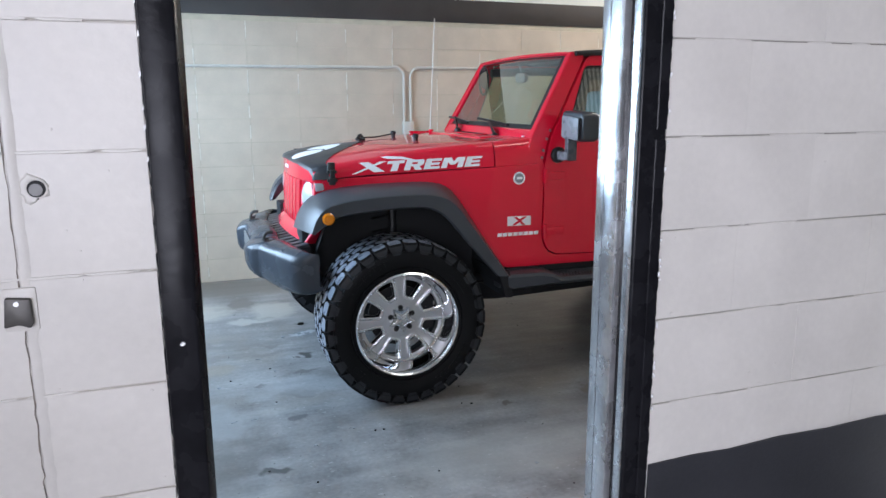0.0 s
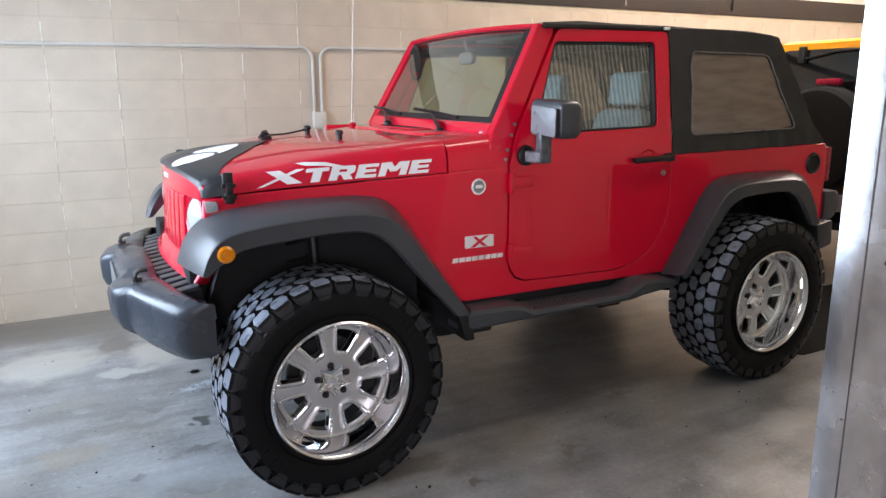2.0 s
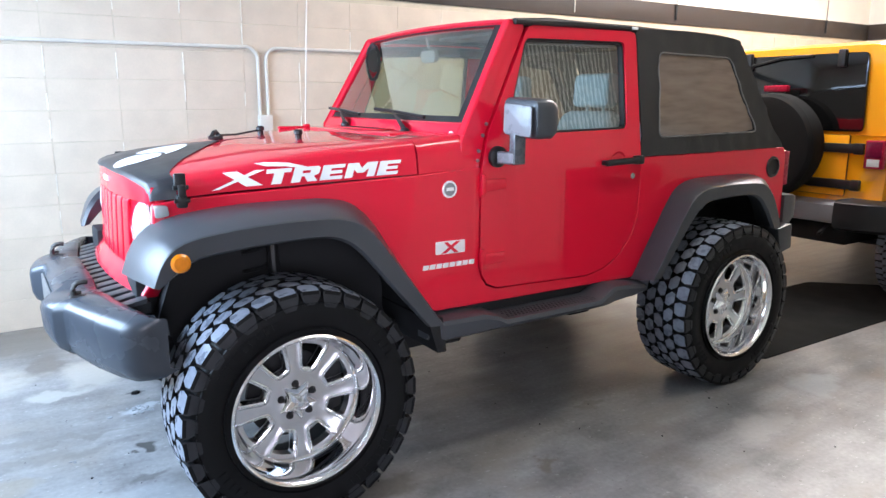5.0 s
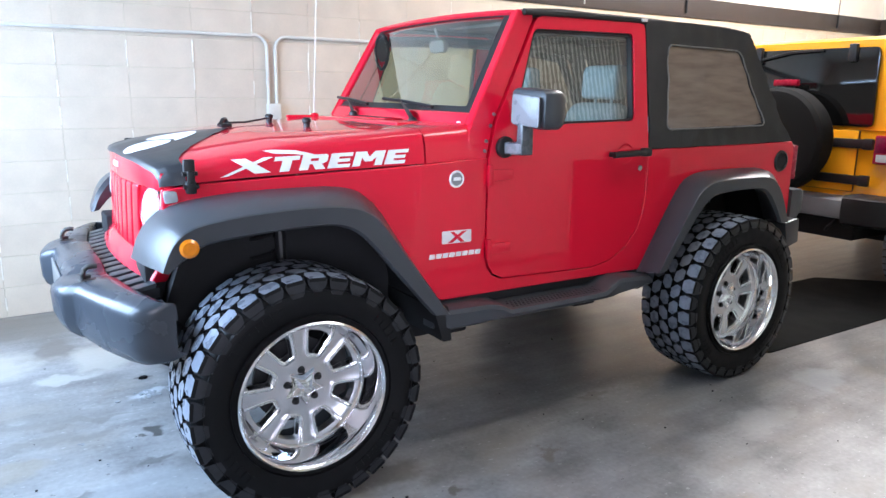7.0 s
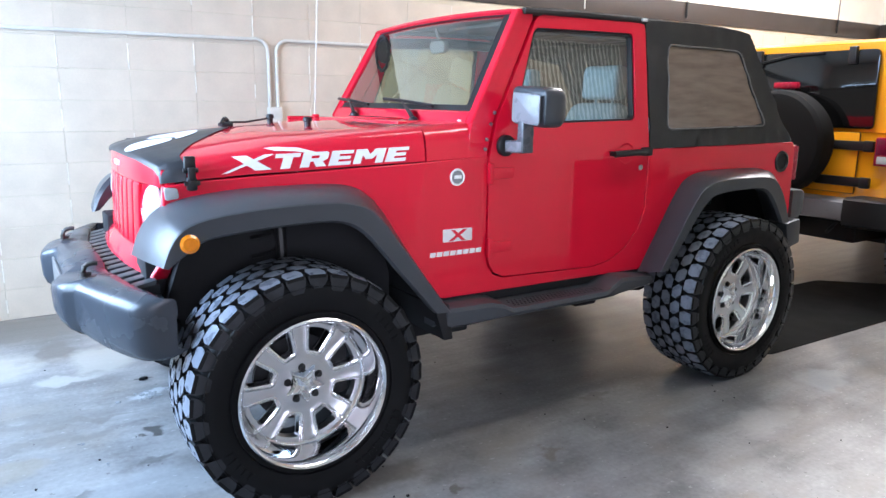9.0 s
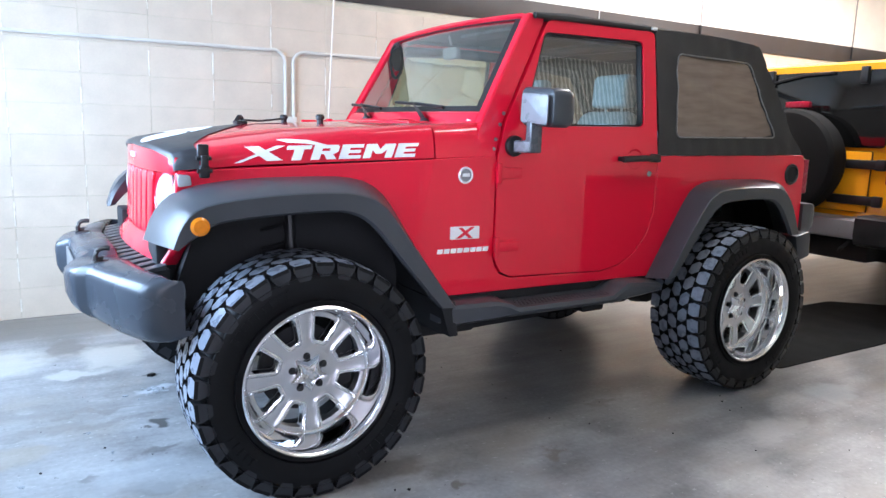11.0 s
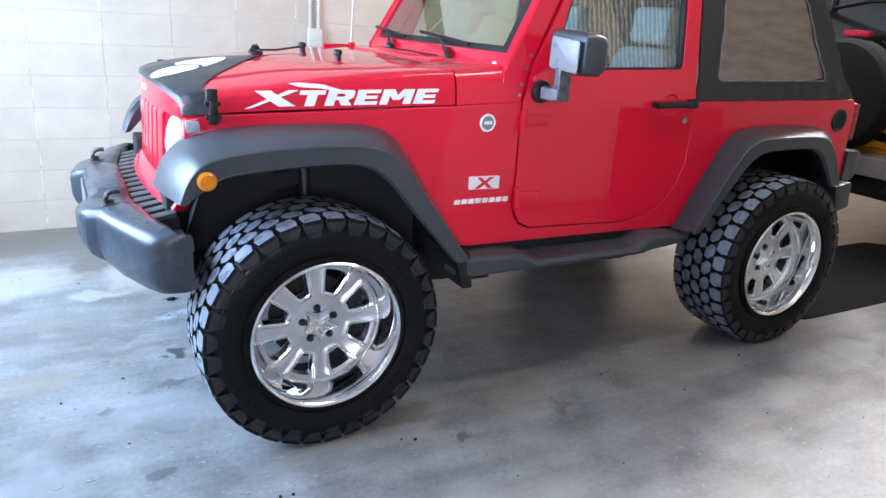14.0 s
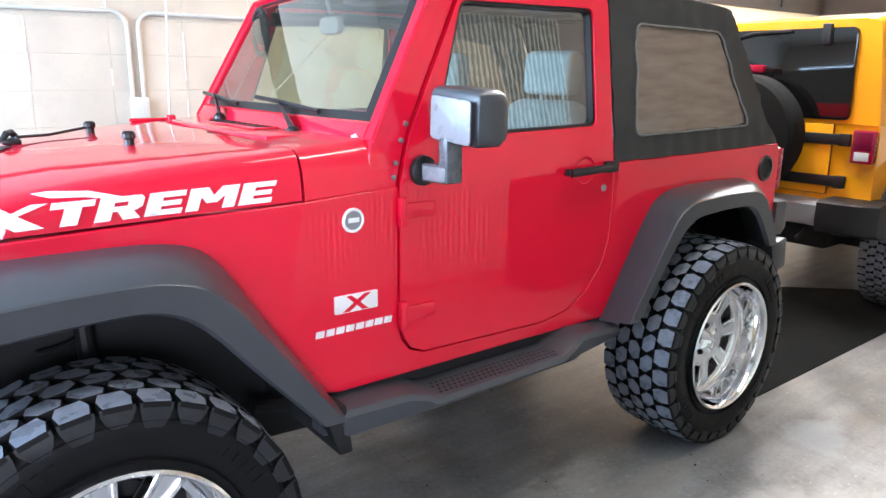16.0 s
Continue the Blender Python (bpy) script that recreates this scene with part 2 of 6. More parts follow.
let_through(M_SHEET, 0.6)
M_VALLEY_STRIP = mat("dark_valley_strip", (0.22, 0.23, 0.20), 0.5, var=0.2, scale=6)
M_RED = mat("red_car_paint", (0.67, 0.0022, 0.027), 0.5, var=0.04, scale=1.2, fine=400, bump=0.0, coat=1.0, rvar=0.02)
M_YELLOW = mat("yellow_car_paint", (0.82, 0.34, 0.006), 0.5, var=0.04, scale=1.2, fine=400, bump=0.0, coat=1.0, rvar=0.02)
M_PLASTIC = mat("grey_black_plastic", (0.047, 0.051, 0.058), 0.33, var=0.08, scale=6, fine=900, bump=0.08, rvar=0.025)
M_BUMPER = mat("bumper_grey_plastic", (0.050, 0.056, 0.066), 0.27, var=0.05, scale=5, fine=900, bump=0.04, rvar=0.015)
M_BLACK = mat("black_trim", (0.012, 0.012, 0.013), 0.4, var=0.2)
M_MATTE = mat("matte_black_vinyl", (0.024, 0.025, 0.029), 0.36, var=0.12, bump=0.04)
M_DARK = mat("dark_underbody", (0.006, 0.006, 0.007), 0.7, var=0.3, bump=0.3)
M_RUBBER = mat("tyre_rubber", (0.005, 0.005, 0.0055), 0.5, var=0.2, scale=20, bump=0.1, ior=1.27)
# between wall and tread tone: light caught on the shoulder is in the colour
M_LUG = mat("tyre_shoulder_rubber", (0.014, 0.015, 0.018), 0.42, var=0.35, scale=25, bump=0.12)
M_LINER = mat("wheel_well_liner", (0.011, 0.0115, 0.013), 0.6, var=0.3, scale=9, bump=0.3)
# daylight's sheen on the block tops is painted in as pale blue-grey
M_TREAD_SHEEN = mat("tread_rubber_sheen", (0.190, 0.208, 0.248), 0.30, var=0.22, scale=25, bump=0.12)
M_IRON = mat("dull_cast_iron", (0.10, 0.095, 0.09), 0.5, metal=0.8, var=0.2)
M_ALLOY = mat("polished_alloy", (0.84, 0.85, 0.87), 0.06, metal=1.0, var=0.02, scale=12, bump=0.0, rvar=0.02)
M_ALLOY_LIP = mat("satin_alloy", (0.86, 0.865, 0.88), 0.20, metal=1.0, var=0.03, scale=14, bump=0.0, rvar=0.04)
M_ALLOY_FACE = mat("machined_alloy", (0.67, 0.67, 0.685), 0.35, metal=1.0, var=0.02, scale=12, bump=0.0, rvar=0.02)
M_STEEL = mat("bare_steel", (0.35, 0.35, 0.35), 0.4, metal=1.0, var=0.15)
M_CANVAS = mat("black_canvas", (0.026, 0.025, 0.024), 0.75, var=0.2, scale=10, fine=900, bump=0.35)
M_SEAT = mat("grey_blue_seat_cloth", (0.29, 0.40, 0.45), 0.85, var=0.12, fine=500, bump=0.3)
M_DASH = mat("dark_dashboard", (0.03, 0.03, 0.032), 0.6, var=0.15)
M_WHITE = mat("white_vinyl", (0.85, 0.85, 0.86), 0.45, var=0.03, bump=0)
M_SILVER = mat("silver_badge", (0.86, 0.86, 0.87), 0.3, metal=0.25, var=0.05, bump=0)
M_ORANGE = mat("orange_lens", (0.85, 0.26, 0.01), 0.2, var=0.08, scale=60, bump=0.1, coat=0.6)
M_TAIL = mat("red_lens", (0.30, 0.008, 0.03), 0.25, var=0.1, scale=60, coat=0.4)
M_BRAKELENS = mat("violet_red_lens", (0.14, 0.006, 0.03), 0.2, var=0.15, scale=60, coat=0.6)
M_LENS = mat("clear_lens", (0.45, 0.47, 0.49), 0.08, var=0.05, scale=50, coat=0.8)
M_GLASS = thin_pane("window_glass", (0.74, 0.80, 0.66), 0.010, bump=0.02, amount=0.23)
M_SIDEGLASS = thin_pane("side_glass", (0.52, 0.58, 0.52), 0.008, bump=0.012, amount=0.24)
M_DARKPANE = mat("tinted_glass", (0.006, 0.006, 0.006), 0.06, var=0.1, bump=0, rvar=0.01, ior=1.6)
M_VINYL = vinyl()
# grey of the round badge; on the mirror's fronts it carries reflected daylight
M_PALE_FRONT = mat("pale_front_grey", (0.21, 0.215, 0.228), 0.30, var=0.06, scale=20, bump=0.03)
M_ARM = mat("mirror_arm_plastic", (0.085, 0.09, 0.10), 0.28, var=0.06, scale=20, bump=0.03)
M_MIRROR = mat("mirror_glass", (0.8, 0.8, 0.8), 0.02, metal=1.0, var=0.0, bump=0)
# paler than the wall paint, so the joints' highlights are in the colour
M_BEAD_GLINT = mat("cream_bead_glint", (0.74, 0.69, 0.60), 0.28, var=0.06, scale=20, fine=150, bump=0.3)
M_CRACK = mat("brown_crack_dirt", (0.17, 0.14, 0.115), 0.9, var=0.3, scale=40)
M_DADO = mat("dark_grey_dado_paint", (0.030, 0.031, 0.036), 0.42, var=0.2, scale=4, fine=110, bump=0.3)
M_ASPHALT = mat("asphalt", (0.07, 0.07, 0.072), 0.85, var=0.3, scale=2, fine=120, bump=0.5)
M_COVER = mat("black_cover_vinyl", (0.008, 0.008, 0.008), 0.85, var=0.2, fine=500, bump=0.2, ior=1.25)
M_FLAKE = mat("pale_dust", (0.27, 0.28, 0.29), 0.8, var=0.2)
M_BLACK_SHEET = mat("matt_black_sheet", (0.006, 0.006, 0.006), 0.9, var=0.3, bump=0.2, ior=1.25)
M_PLATE_LIGHT = mat("silver_bumper_panel", (0.17, 0.172, 0.18), 0.35, var=0.08)
M_PLATE = mat("grey_bumper_panel", (0.16, 0.155, 0.15), 0.4, var=0.1)


# ---- building tools ----
SPOT = {}


def thing(name, label, category, place, group=""):
    ob = new(name)
    ob.location = place
    SPOT[ob] = Vector(place)
    return tagged(ob, label, category, group)


def finish(bm, angle=35):
    bmesh.ops.recalc_face_normals(bm, faces=bm.faces)
    for f in bm.faces:
        f.smooth = True
    return bm


def part(name, bm, material, parent=None, label="", angle=35):
    """One mesh, given in world coordinates, as a part of parent (or on its own)."""
    finish(bm)
    vs = [v.co for v in bm.verts]
    lo = Vector([min(v[i] for v in vs) for i in range(3)])
    hi = Vector([max(v[i] for v in vs) for i in range(3)])
    c = (lo + hi) / 2
    c.z = lo.z
    for v in bm.verts:
        v.co -= c
    me = bpy.data.meshes.new(name)
    bm.to_mesh(me)
    bm.free()
    me.materials.append(material)
    me.set_sharp_from_angle(angle=radians(angle))
    ob = new(name, me)
    SPOT[ob] = c
    ob.location = c
    if parent:
        ob.parent = parent
        ob.location = c - SPOT[parent]
    return tagged(ob, label)


def even(ob):
    """Lets the large faces of a bevelled panel keep their own direction, so that it mirrors like a flat sheet."""
    me = ob.data
    total = [Vector() for _ in me.vertices]
    for p in me.polygons:
        for i in p.vertices:
            total[i] += p.normal * p.area
    me.normals_split_custom_set_from_vertices([tuple(v.normalized()) for v in total])
    return ob


def bevel(bm, width, segments=2, angle=30):
    edges = [e for e in bm.edges if len(e.link_faces) == 2 and e.calc_face_angle(0) > radians(angle)]
    bmesh.ops.bevel(bm, geom=edges, offset=width, segments=segments, profile=0.5, affect="EDGES", clamp_overlap=True)
    return bm


def box(lo, hi, bev=0.0, bm=None, segments=2):
    b = bmesh.new()
    vs = [b.verts.new((x, y, z)) for x in (lo[0], hi[0]) for y in (lo[1], hi[1]) for z in (lo[2], hi[2])]
    for q in ((0, 1, 3, 2), (4, 6, 7, 5), (0, 4, 5, 1), (2, 3, 7, 6), (0, 2, 6, 4), (1, 5, 7, 3)):
        b.faces.new([vs[i] for i in q])
    bmesh.ops.recalc_face_normals(b, faces=b.faces)
    if bev:
        bevel(b, bev, segments)
    return join(bm, b)


def join(bm, b):
    """Adds the bmesh b to bm (or gives b back)."""
    if bm is None:
        return b
    me = bpy.data.meshes.new("tmp")
    b.to_mesh(me)
    b.free()
    bm.from_mesh(me)
    bpy.data.meshes.remove(me)
    return bm


def prism(pts, a, b, axis="y", bev=0.0, bm=None, segments=2):
    """A polygon of the plane across axis, drawn out from a to b."""
    put = {"y": lambda p, t: (p[0], t, p[1]), "x": lambda p, t: (t, p[0], p[1]), "z": lambda p, t: (p[0], p[1], t)}[axis]
    m = bmesh.new()
    r0 = [m.verts.new(put(p, a)) for p in pts]
    r1 = [m.verts.new(put(p, b)) for p in pts]
    m.faces.new(r0)
    m.faces.new(r1[::-1])
    for i in range(len(pts)):
        j = (i + 1) % len(pts)
        m.faces.new((r0[i], r1[i], r1[j], r0[j]))
    bmesh.ops.recalc_face_normals(m, faces=m.faces)
    if bev:
        bevel(m, bev, segments)
    return join(bm, m)


def loft(rings, closed=True, cap=True, bm=None):
    """Quads from ring to ring of points."""
    m = bmesh.new()
    vr = [[m.verts.new(p) for p in ring] for ring in rings]
    k = len(rings[0])
    for a, b in zip(vr, vr[1:]):
        for i in range(k if closed else k - 1):
            j = (i + 1) % k
            m.faces.new((a[i], a[j], b[j], b[i]))
    if cap and closed:
        m.faces.new(vr[0][::-1])
        m.faces.new(vr[-1])
    bmesh.ops.recalc_face_normals(m, faces=m.faces)
    return join(bm, m)


def tube(path, r, sides=10, bm=None, closed=False):
    """A round bar along a path of points."""
    pts = [Vector(p) for p in path]
    rings = []
    up = Vector((0.13, 0.31, 0.94)).normalized()
    for i, p in enumerate(pts):
        if closed:
            d = (pts[(i + 1) % len(pts)] - pts[i - 1]).normalized()
        else:
            d = (pts[min(i + 1, len(pts) - 1)] - pts[max(i - 1, 0)]).normalized()
        u = d.cross(up if abs(d.dot(up)) < 0.95 else Vector((1, 0, 0))).normalized()
        v = d.cross(u)
        rings.append([p + r * (math.cos(2 * math.pi * k / sides) * u + math.sin(2 * math.pi * k / sides) * v) for k in range(sides)])
    if closed:
        rings.append(rings[0])
    return loft(rings, True, not closed, bm)


def revolve(profile, place, axis="y", n=48, bm=None, sweep=1.0):
    """Turns a profile of (along the axis, radius) round the axis through place."""
    m = bmesh.new()
    c = Vector(place)
    rows = []
    for k in range(n):
        a = 2 * math.pi * k / n * sweep
        ca, sa = math.cos(a), math.sin(a)
        if axis == "y":
            rows.append([m.verts.new(c + Vector((r * ca, t, r * sa))) for t, r in profile])
        elif axis == "x":
            rows.append([m.verts.new(c + Vector((t, r * ca, r * sa))) for t, r in profile])
        else:
            rows.append([m.verts.new(c + Vector((r * ca, r * sa, t))) for t, r in profile])
    for k in range(n):
        a, b = rows[k], rows[(k + 1) % n]
        for i in range(len(profile) - 1):
            m.faces.new((a[i], a[i + 1], b[i + 1], b[i]))
    bmesh.ops.remove_doubles(m, verts=m.verts, dist=1e-5)
    bmesh.ops.recalc_face_normals(m, faces=m.faces)
    return join(bm, m)


def disc(place, r, depth, axis="y", n=24, bev=0.0, bm=None):
    prof = [(0, 0), (0, r - bev), (bev, r), (depth, r), (depth, 0)] if bev else [(0, 0), (0, r), (depth, r), (depth, 0)]
    return revolve(prof, place, axis, n, bm)


def ray_poly(poly, c, a):
    """How far the polygon's edge lies from c in the direction a."""
    d = (math.cos(a), math.sin(a))
    best = None
    for i in range(len(poly)):
        p, q = poly[i], poly[(i + 1) % len(poly)]
        ex, ey = q[0] - p[0], q[1] - p[1]
        det = ex * d[1] - ey * d[0]
        if abs(det) < 1e-12:
            continue
        wx, wy = p[0] - c[0], p[1] - c[1]
        t = (ex * wy - ey * wx) / det
        s = (d[0] * wy - d[1] * wx) / det
        if -1e-9 <= s <= 1 + 1e-9 and t > 0 and (best is None or t > best):
            best = t
    return best or 0.0


def rounded(poly, r, steps=4):
    """The polygon with its corners rounded."""
    out = []
    k = len(poly)
    for i in range(k):
        p, a, b = Vector(poly[i]), Vector(poly[i - 1]), Vector(poly[(i + 1) % k])
        ra = min(r, (a - p).length * 0.45)
        rb = min(r, (b - p).length * 0.45)
        s, e = p + (a - p).normalized() * ra, p + (b - p).normalized() * rb
        for j in range(steps + 1):
            t = j / steps
            out.append(tuple((1 - t) ** 2 * s + 2 * t * (1 - t) * p + t * t * e))
    return out


def holed(outer, inner, a, b, axis="y", lip=0.0, bm=None):
    """A plate with one hole, both outlines seen from the hole's middle."""
    cx = sum(p[0] for p in inner) / len(inner)
    cy = sum(p[1] for p in inner) / len(inner)
    angles = sorted({round(math.atan2(p[1] - cy, p[0] - cx), 5) for p in list(outer) + list(inner)} | {round(-math.pi + 2 * math.pi * k / 24, 5) for k in range(24)})
    def ring(poly, off=0.0):
        return [(cx + (ray_poly(poly, (cx, cy), t) - off) * math.cos(t), cy + (ray_poly(poly, (cx, cy), t) - off) * math.sin(t)) for t in angles]
    put = {"y": lambda p, t: (p[0], t, p[1]), "x": lambda p, t: (t, p[0], p[1]), "z": lambda p, t: (p[0], p[1], t)}[axis]
    o, i = ring(outer), ring(inner)
    rings = [[put(p, a) for p in o], [put(p, a) for p in i], [put(p, b) for p in i], [put(p, b) for p in o]]
    rings.append(rings[0])
    b_ = loft(rings, True, False)
    bmesh.ops.remove_doubles(b_, verts=b_.verts, dist=1e-6)
    return join(bm, b_)


def flip(bm, yc):
    """The mirror image across the plane y = yc."""
    for v in bm.verts:
        v.co.y = 2 * yc - v.co.y
    bmesh.ops.reverse_faces(bm, faces=bm.faces)
    return bm


def bend(bm, fn):
    for v in bm.verts:
        v.co = Vector(fn(*v.co))
    return bm


# ---- the place: a two-bay block garage, open to the left, with a walk-through door between the bays ----
BACK, LEFT, RIGHT, FAR, TOP = 3.03, -1.74, 9.4, -7.0, 3.6
W0, W1 = -2.25, -2.11          # faces of the wall between the bays
D0, D1, DH = -1.015, -0.15, 2.08   # the door's clear opening


def setting(name, bm, material, label, category="wall"):
    ob = part(name, bm, material)
    return tagged(ob, label, category, kind="structure")


setting("ground", box((-300, -300, -0.3), (300, 300, -0.03)), M_ASPHALT, "dark asphalt ground outside the garage", "ground")
setting("floor", box((LEFT - 0.3, FAR, -0.2), (RIGHT + 0.2, BACK + 0.2, 0.0)), M_FLOOR, "stained grey concrete garage floor with pale and darker patches", "floor")
setting("ceiling", box((LEFT - 0.3, FAR - 0.2, TOP), (RIGHT + 0.2, BACK + 0.2, TOP + 0.15)), M_CEIL, "plain painted garage ceiling", "ceiling")

wall_back = setting("wall_back", box((LEFT - 0.25, BACK + 0.003, 0), (RIGHT, BACK + 0.2, TOP)), M_MORTAR, "cream painted concrete block wall in stack bond")
wall_right = setting("wall_right", box((RIGHT, FAR, 0), (RIGHT + 0.2, BACK + 0.2, TOP)), M_WHITEWALL, "white painted end wall of the garage")
setting("wall_behind", box((LEFT - 0.25, FAR - 0.2, 0), (RIGHT + 0.2, FAR, TOP)), M_PALE_BLOCK, "cream painted wall of the neighbouring bay")
upper = box((LEFT, BACK - 0.006, 2.5), (RIGHT, BACK + 0.004, TOP))
setting("wall_upper", upper, M_WHITEWALL, "white upper part of the back wall")
band = box((LEFT, BACK - 0.016, 2.30), (RIGHT - 0.003, BACK + 0.003, 2.503), 0.003)
setting("trim_back", band, M_BAND, "dark brown painted band along the back wall", "trim")
setting("trim_right", box((RIGHT - 0.014, W1, 2.30), (RIGHT + 0.003, BACK - 0.02, 2.503), 0.003), M_BAND, "dark brown painted band along the end wall", "trim")

# open front: piers and lintel, two wide bays
left = box((LEFT - 0.25, 2.42, 0), (LEFT, BACK + 0.2, TOP))
box((LEFT - 0.25, -3.55, 0), (LEFT, -0.55, TOP), bm=left)
box((LEFT - 0.25, FAR, 0), (LEFT, -6.85, TOP), bm=left)
box((LEFT - 0.25, -0.55, 2.55), (LEFT, 2.42, TOP), bm=left)
box((LEFT - 0.25, -6.85, 2.55), (LEFT, -3.55, TOP), bm=left)
setting("wall_left", left, M_PALE_BLOCK, "cream painted block piers and lintel round the open garage bays")

# the wall between the bays
mid = box((LEFT, W0 + 0.006, 0), (D0 - 0.065, W1, TOP))
wall_mid_left = setting("wall_divider_left", mid, M_PALE_MORTAR, "cream painted block wall beside the door opening")
mid = box((D1 + 0.068, W0 + 0.006, 0), (1.0, W1, TOP))
box((4.1, W0 + 0.010, 0), (RIGHT, W1, TOP), bm=mid)
box((1.0, W0 + 0.010, 2.5), (4.1, W1, TOP), bm=mid)
box((1.0, W0 + 0.010, 0), (4.1, W1, 0.15), bm=mid)
wall_mid_right = setting("wall_divider_right", mid, M_BARE_BLOCK, "cream painted block wall between the garage bays")
setting("wall_lintel", box((D0 - 0.065, W0 + 0.003, DH + 0.06), (D1 + 0.068, W1, TOP)), M_PALE_BLOCK, "cream painted wall above the door opening")

setting("trim_dado", prism([(D1 + 0.071, 0.0), (0.998, 0.0), (0.998, 0.762), (0.80, 0.757), (0.62, 0.764), (0.45, 0.759), (0.30, 0.763), (0.15, 0.756), (0.05, 0.760), (D1 + 0.071, 0.757)], W0 - 0.0075, W0 - 0.003), M_DADO, "dark grey painted lower part of the block wall", "trim")


def corrugated():
    """Upright ribs of a translucent sheet, with its thickness."""
    x, rings = 0.96, []
    while x < 4.12:
        for dx, d in ((0.0, 0.0), (0.030, 0.0), (0.034, -0.032), (0.045, -0.032)):
            y = W1 + 0.024 + d
            rings.append([(x + dx, y, 0.10), (x + dx, y, 2.56)])
        x += 0.048
    return loft(rings, False, False)


sheet = setting("window_1", corrugated(), M_SHEET, "ribbed translucent sheet window in the wall between the bays", "window")
for i in range(65):
    # dark strips added in the valleys, deepening the contrast between the ribs
    part("valley_strip", box((0.9905 + i * 0.048, W1 + 0.026, 0.11), (1.0110 + i * 0.048, W1 + 0.032, 2.55)), M_VALLEY_STRIP, sheet)

# steel door frame
frame_l = thing("door_1", "black painted steel door frame, worn to bare metal, without its door", "door frame", ((D0 + D1) / 2, -2.18, 0))
frame_l["kind"] = "structure"
part("jamb", prism([(D0 - 0.065, W0 - 0.015), (D0 - 0.012, W0 - 0.018), (D0, W0 + 0.005), (D0, -2.2), (D0 - 0.012, -2.195), (D0 - 0.012, -2.185), (D0, -2.18), (D0, W1 + 0.01), (D0 - 0.065, W1 + 0.01)], 0, DH, "z", 0.003), M_JAMB, frame_l)
part("jamb", box((D1 + 0.0015, W0 + 0.004, 0), (D1 + 0.030, W0 + 0.0325, DH), 0.0012), M_JAMB_WORN, frame_l, "narrow strip worn down to bare steel")
part("jamb", box((D1 + 0.016, W0 + 0.033, 0), (D1 + 0.066, W0 + 0.0645, DH), 0.001), M_JAMB, frame_l)
part("weatherstrip", tube([(D1 + 0.0145, W0 + 0.044, 0.0), (D1 + 0.0145, W0 + 0.044, DH)], 0.0028, 8), M_IRON, frame_l, "thin grey seal in the groove of the frame")
part("jamb", box((D1, W0 + 0.065, 0), (D1 + 0.066, W1 + 0.008, DH), 0.0015), M_JAMB_WORN, frame_l, "door stop worn down to pale bare steel")
part("jamb", prism([(D1 + 0.066, W0 + 0.030), (D1 + 0.066, W0 - 0.003), (D1 + 0.006, W0 - 0.0045), (D1 + 0.0025, W0 - 0.002), (D1 + 0.0015, W0 + 0.0035), (D1 + 0.031, W0 + 0.0035), (D1 + 0.031, W0 + 0.030)], 0, DH, "z", 0.0008), M_JAMB, frame_l)
cover, z = [], 0.03
while z < DH:
    # lapped cover strip in two lengths along the outer edge, dented and chipped where it meets the wall
    step = 0.004 if abs(z - 1.50) < 0.006 else 0.0
    cover.append((z, D1 + 0.0395 + step + random.uniform(-0.0006, 0.0006), D1 + 0.0665 + random.choice((0.0, 0.0005, 0.001, 0.0022)) + random.uniform(-0.0005, 0.0005)))
    z += random.uniform(0.004, 0.016)
for z0, z1, lift in ((0.0, 1.497, 0.0), (1.503, DH, 0.0015)):
    rows = [(z, xa, xb) for z, xa, xb in cover if z0 <= z <= z1]
    part("cover_strip", loft([[(xa, W0 - 0.003, z), (xa, W0 - 0.0075 - lift, z), (xa + 0.002, W0 - 0.009 - lift, z), (xb - 0.003, W0 - 0.008 - lift, z), (xb, W0 - 0.005, z), (xb, W0 - 0.002, z)] for z, xa, xb in rows]), M_JAMB, frame_l, "black painted cover strip with a chipped outer edge", angle=30)
edge, z = [], 0.02
while z < DH:
    edge.append((D0 - 0.058 - random.uniform(0.0070, 0.0105), z))
    z += random.uniform(0.004, 0.02)
part("paint_edge", prism([(D0 - 0.058, 0.02)] + edge + [(D0 - 0.058, edge[-1][1])], W0 - 0.0055, W0 - 0.001), M_JAMB, frame_l, "ragged painted edge against the wall")
for k in range(34):
    x, z, r = (D1 + 0.069, D0 - 0.067)[k % 3 == 0] + random.uniform(-0.002, 0.002), random.uniform(0.8, 2.0), random.uniform(0.001, 0.0026)
    part("paint_chip", prism(rounded([(x - r * 0.7, z - r * 2.2), (x + r * 0.7, z - r), (x + r * 0.6, z + r * 2.4), (x - r * 0.7, z + r)], r * 0.3), W0 - 0.0085, W0 - 0.0045), M_WHITE, frame_l)
part("head", box((D0 - 0.065, W0 - 0.012, DH + 0.002), (D1 + 0.068, W1 + 0.01, DH + 0.06), 0.004), M_JAMB, frame_l)
part("paint_chip", prism(rounded([(-1.057, 1.168), (-1.052, 1.173), (-1.047, 1.169), (-1.053, 1.1655)], 0.0015), W0 - 0.0215, W0 - 0.0165), M_WHITE, frame_l, "white paint chip")
part("joint_line", box((D1 - 0.0006, W1 - 0.0240, 0), (D1 + 0.001, W1 - 0.0228, DH)), M_IRON, frame_l, "thin dirty seam down the door stop")
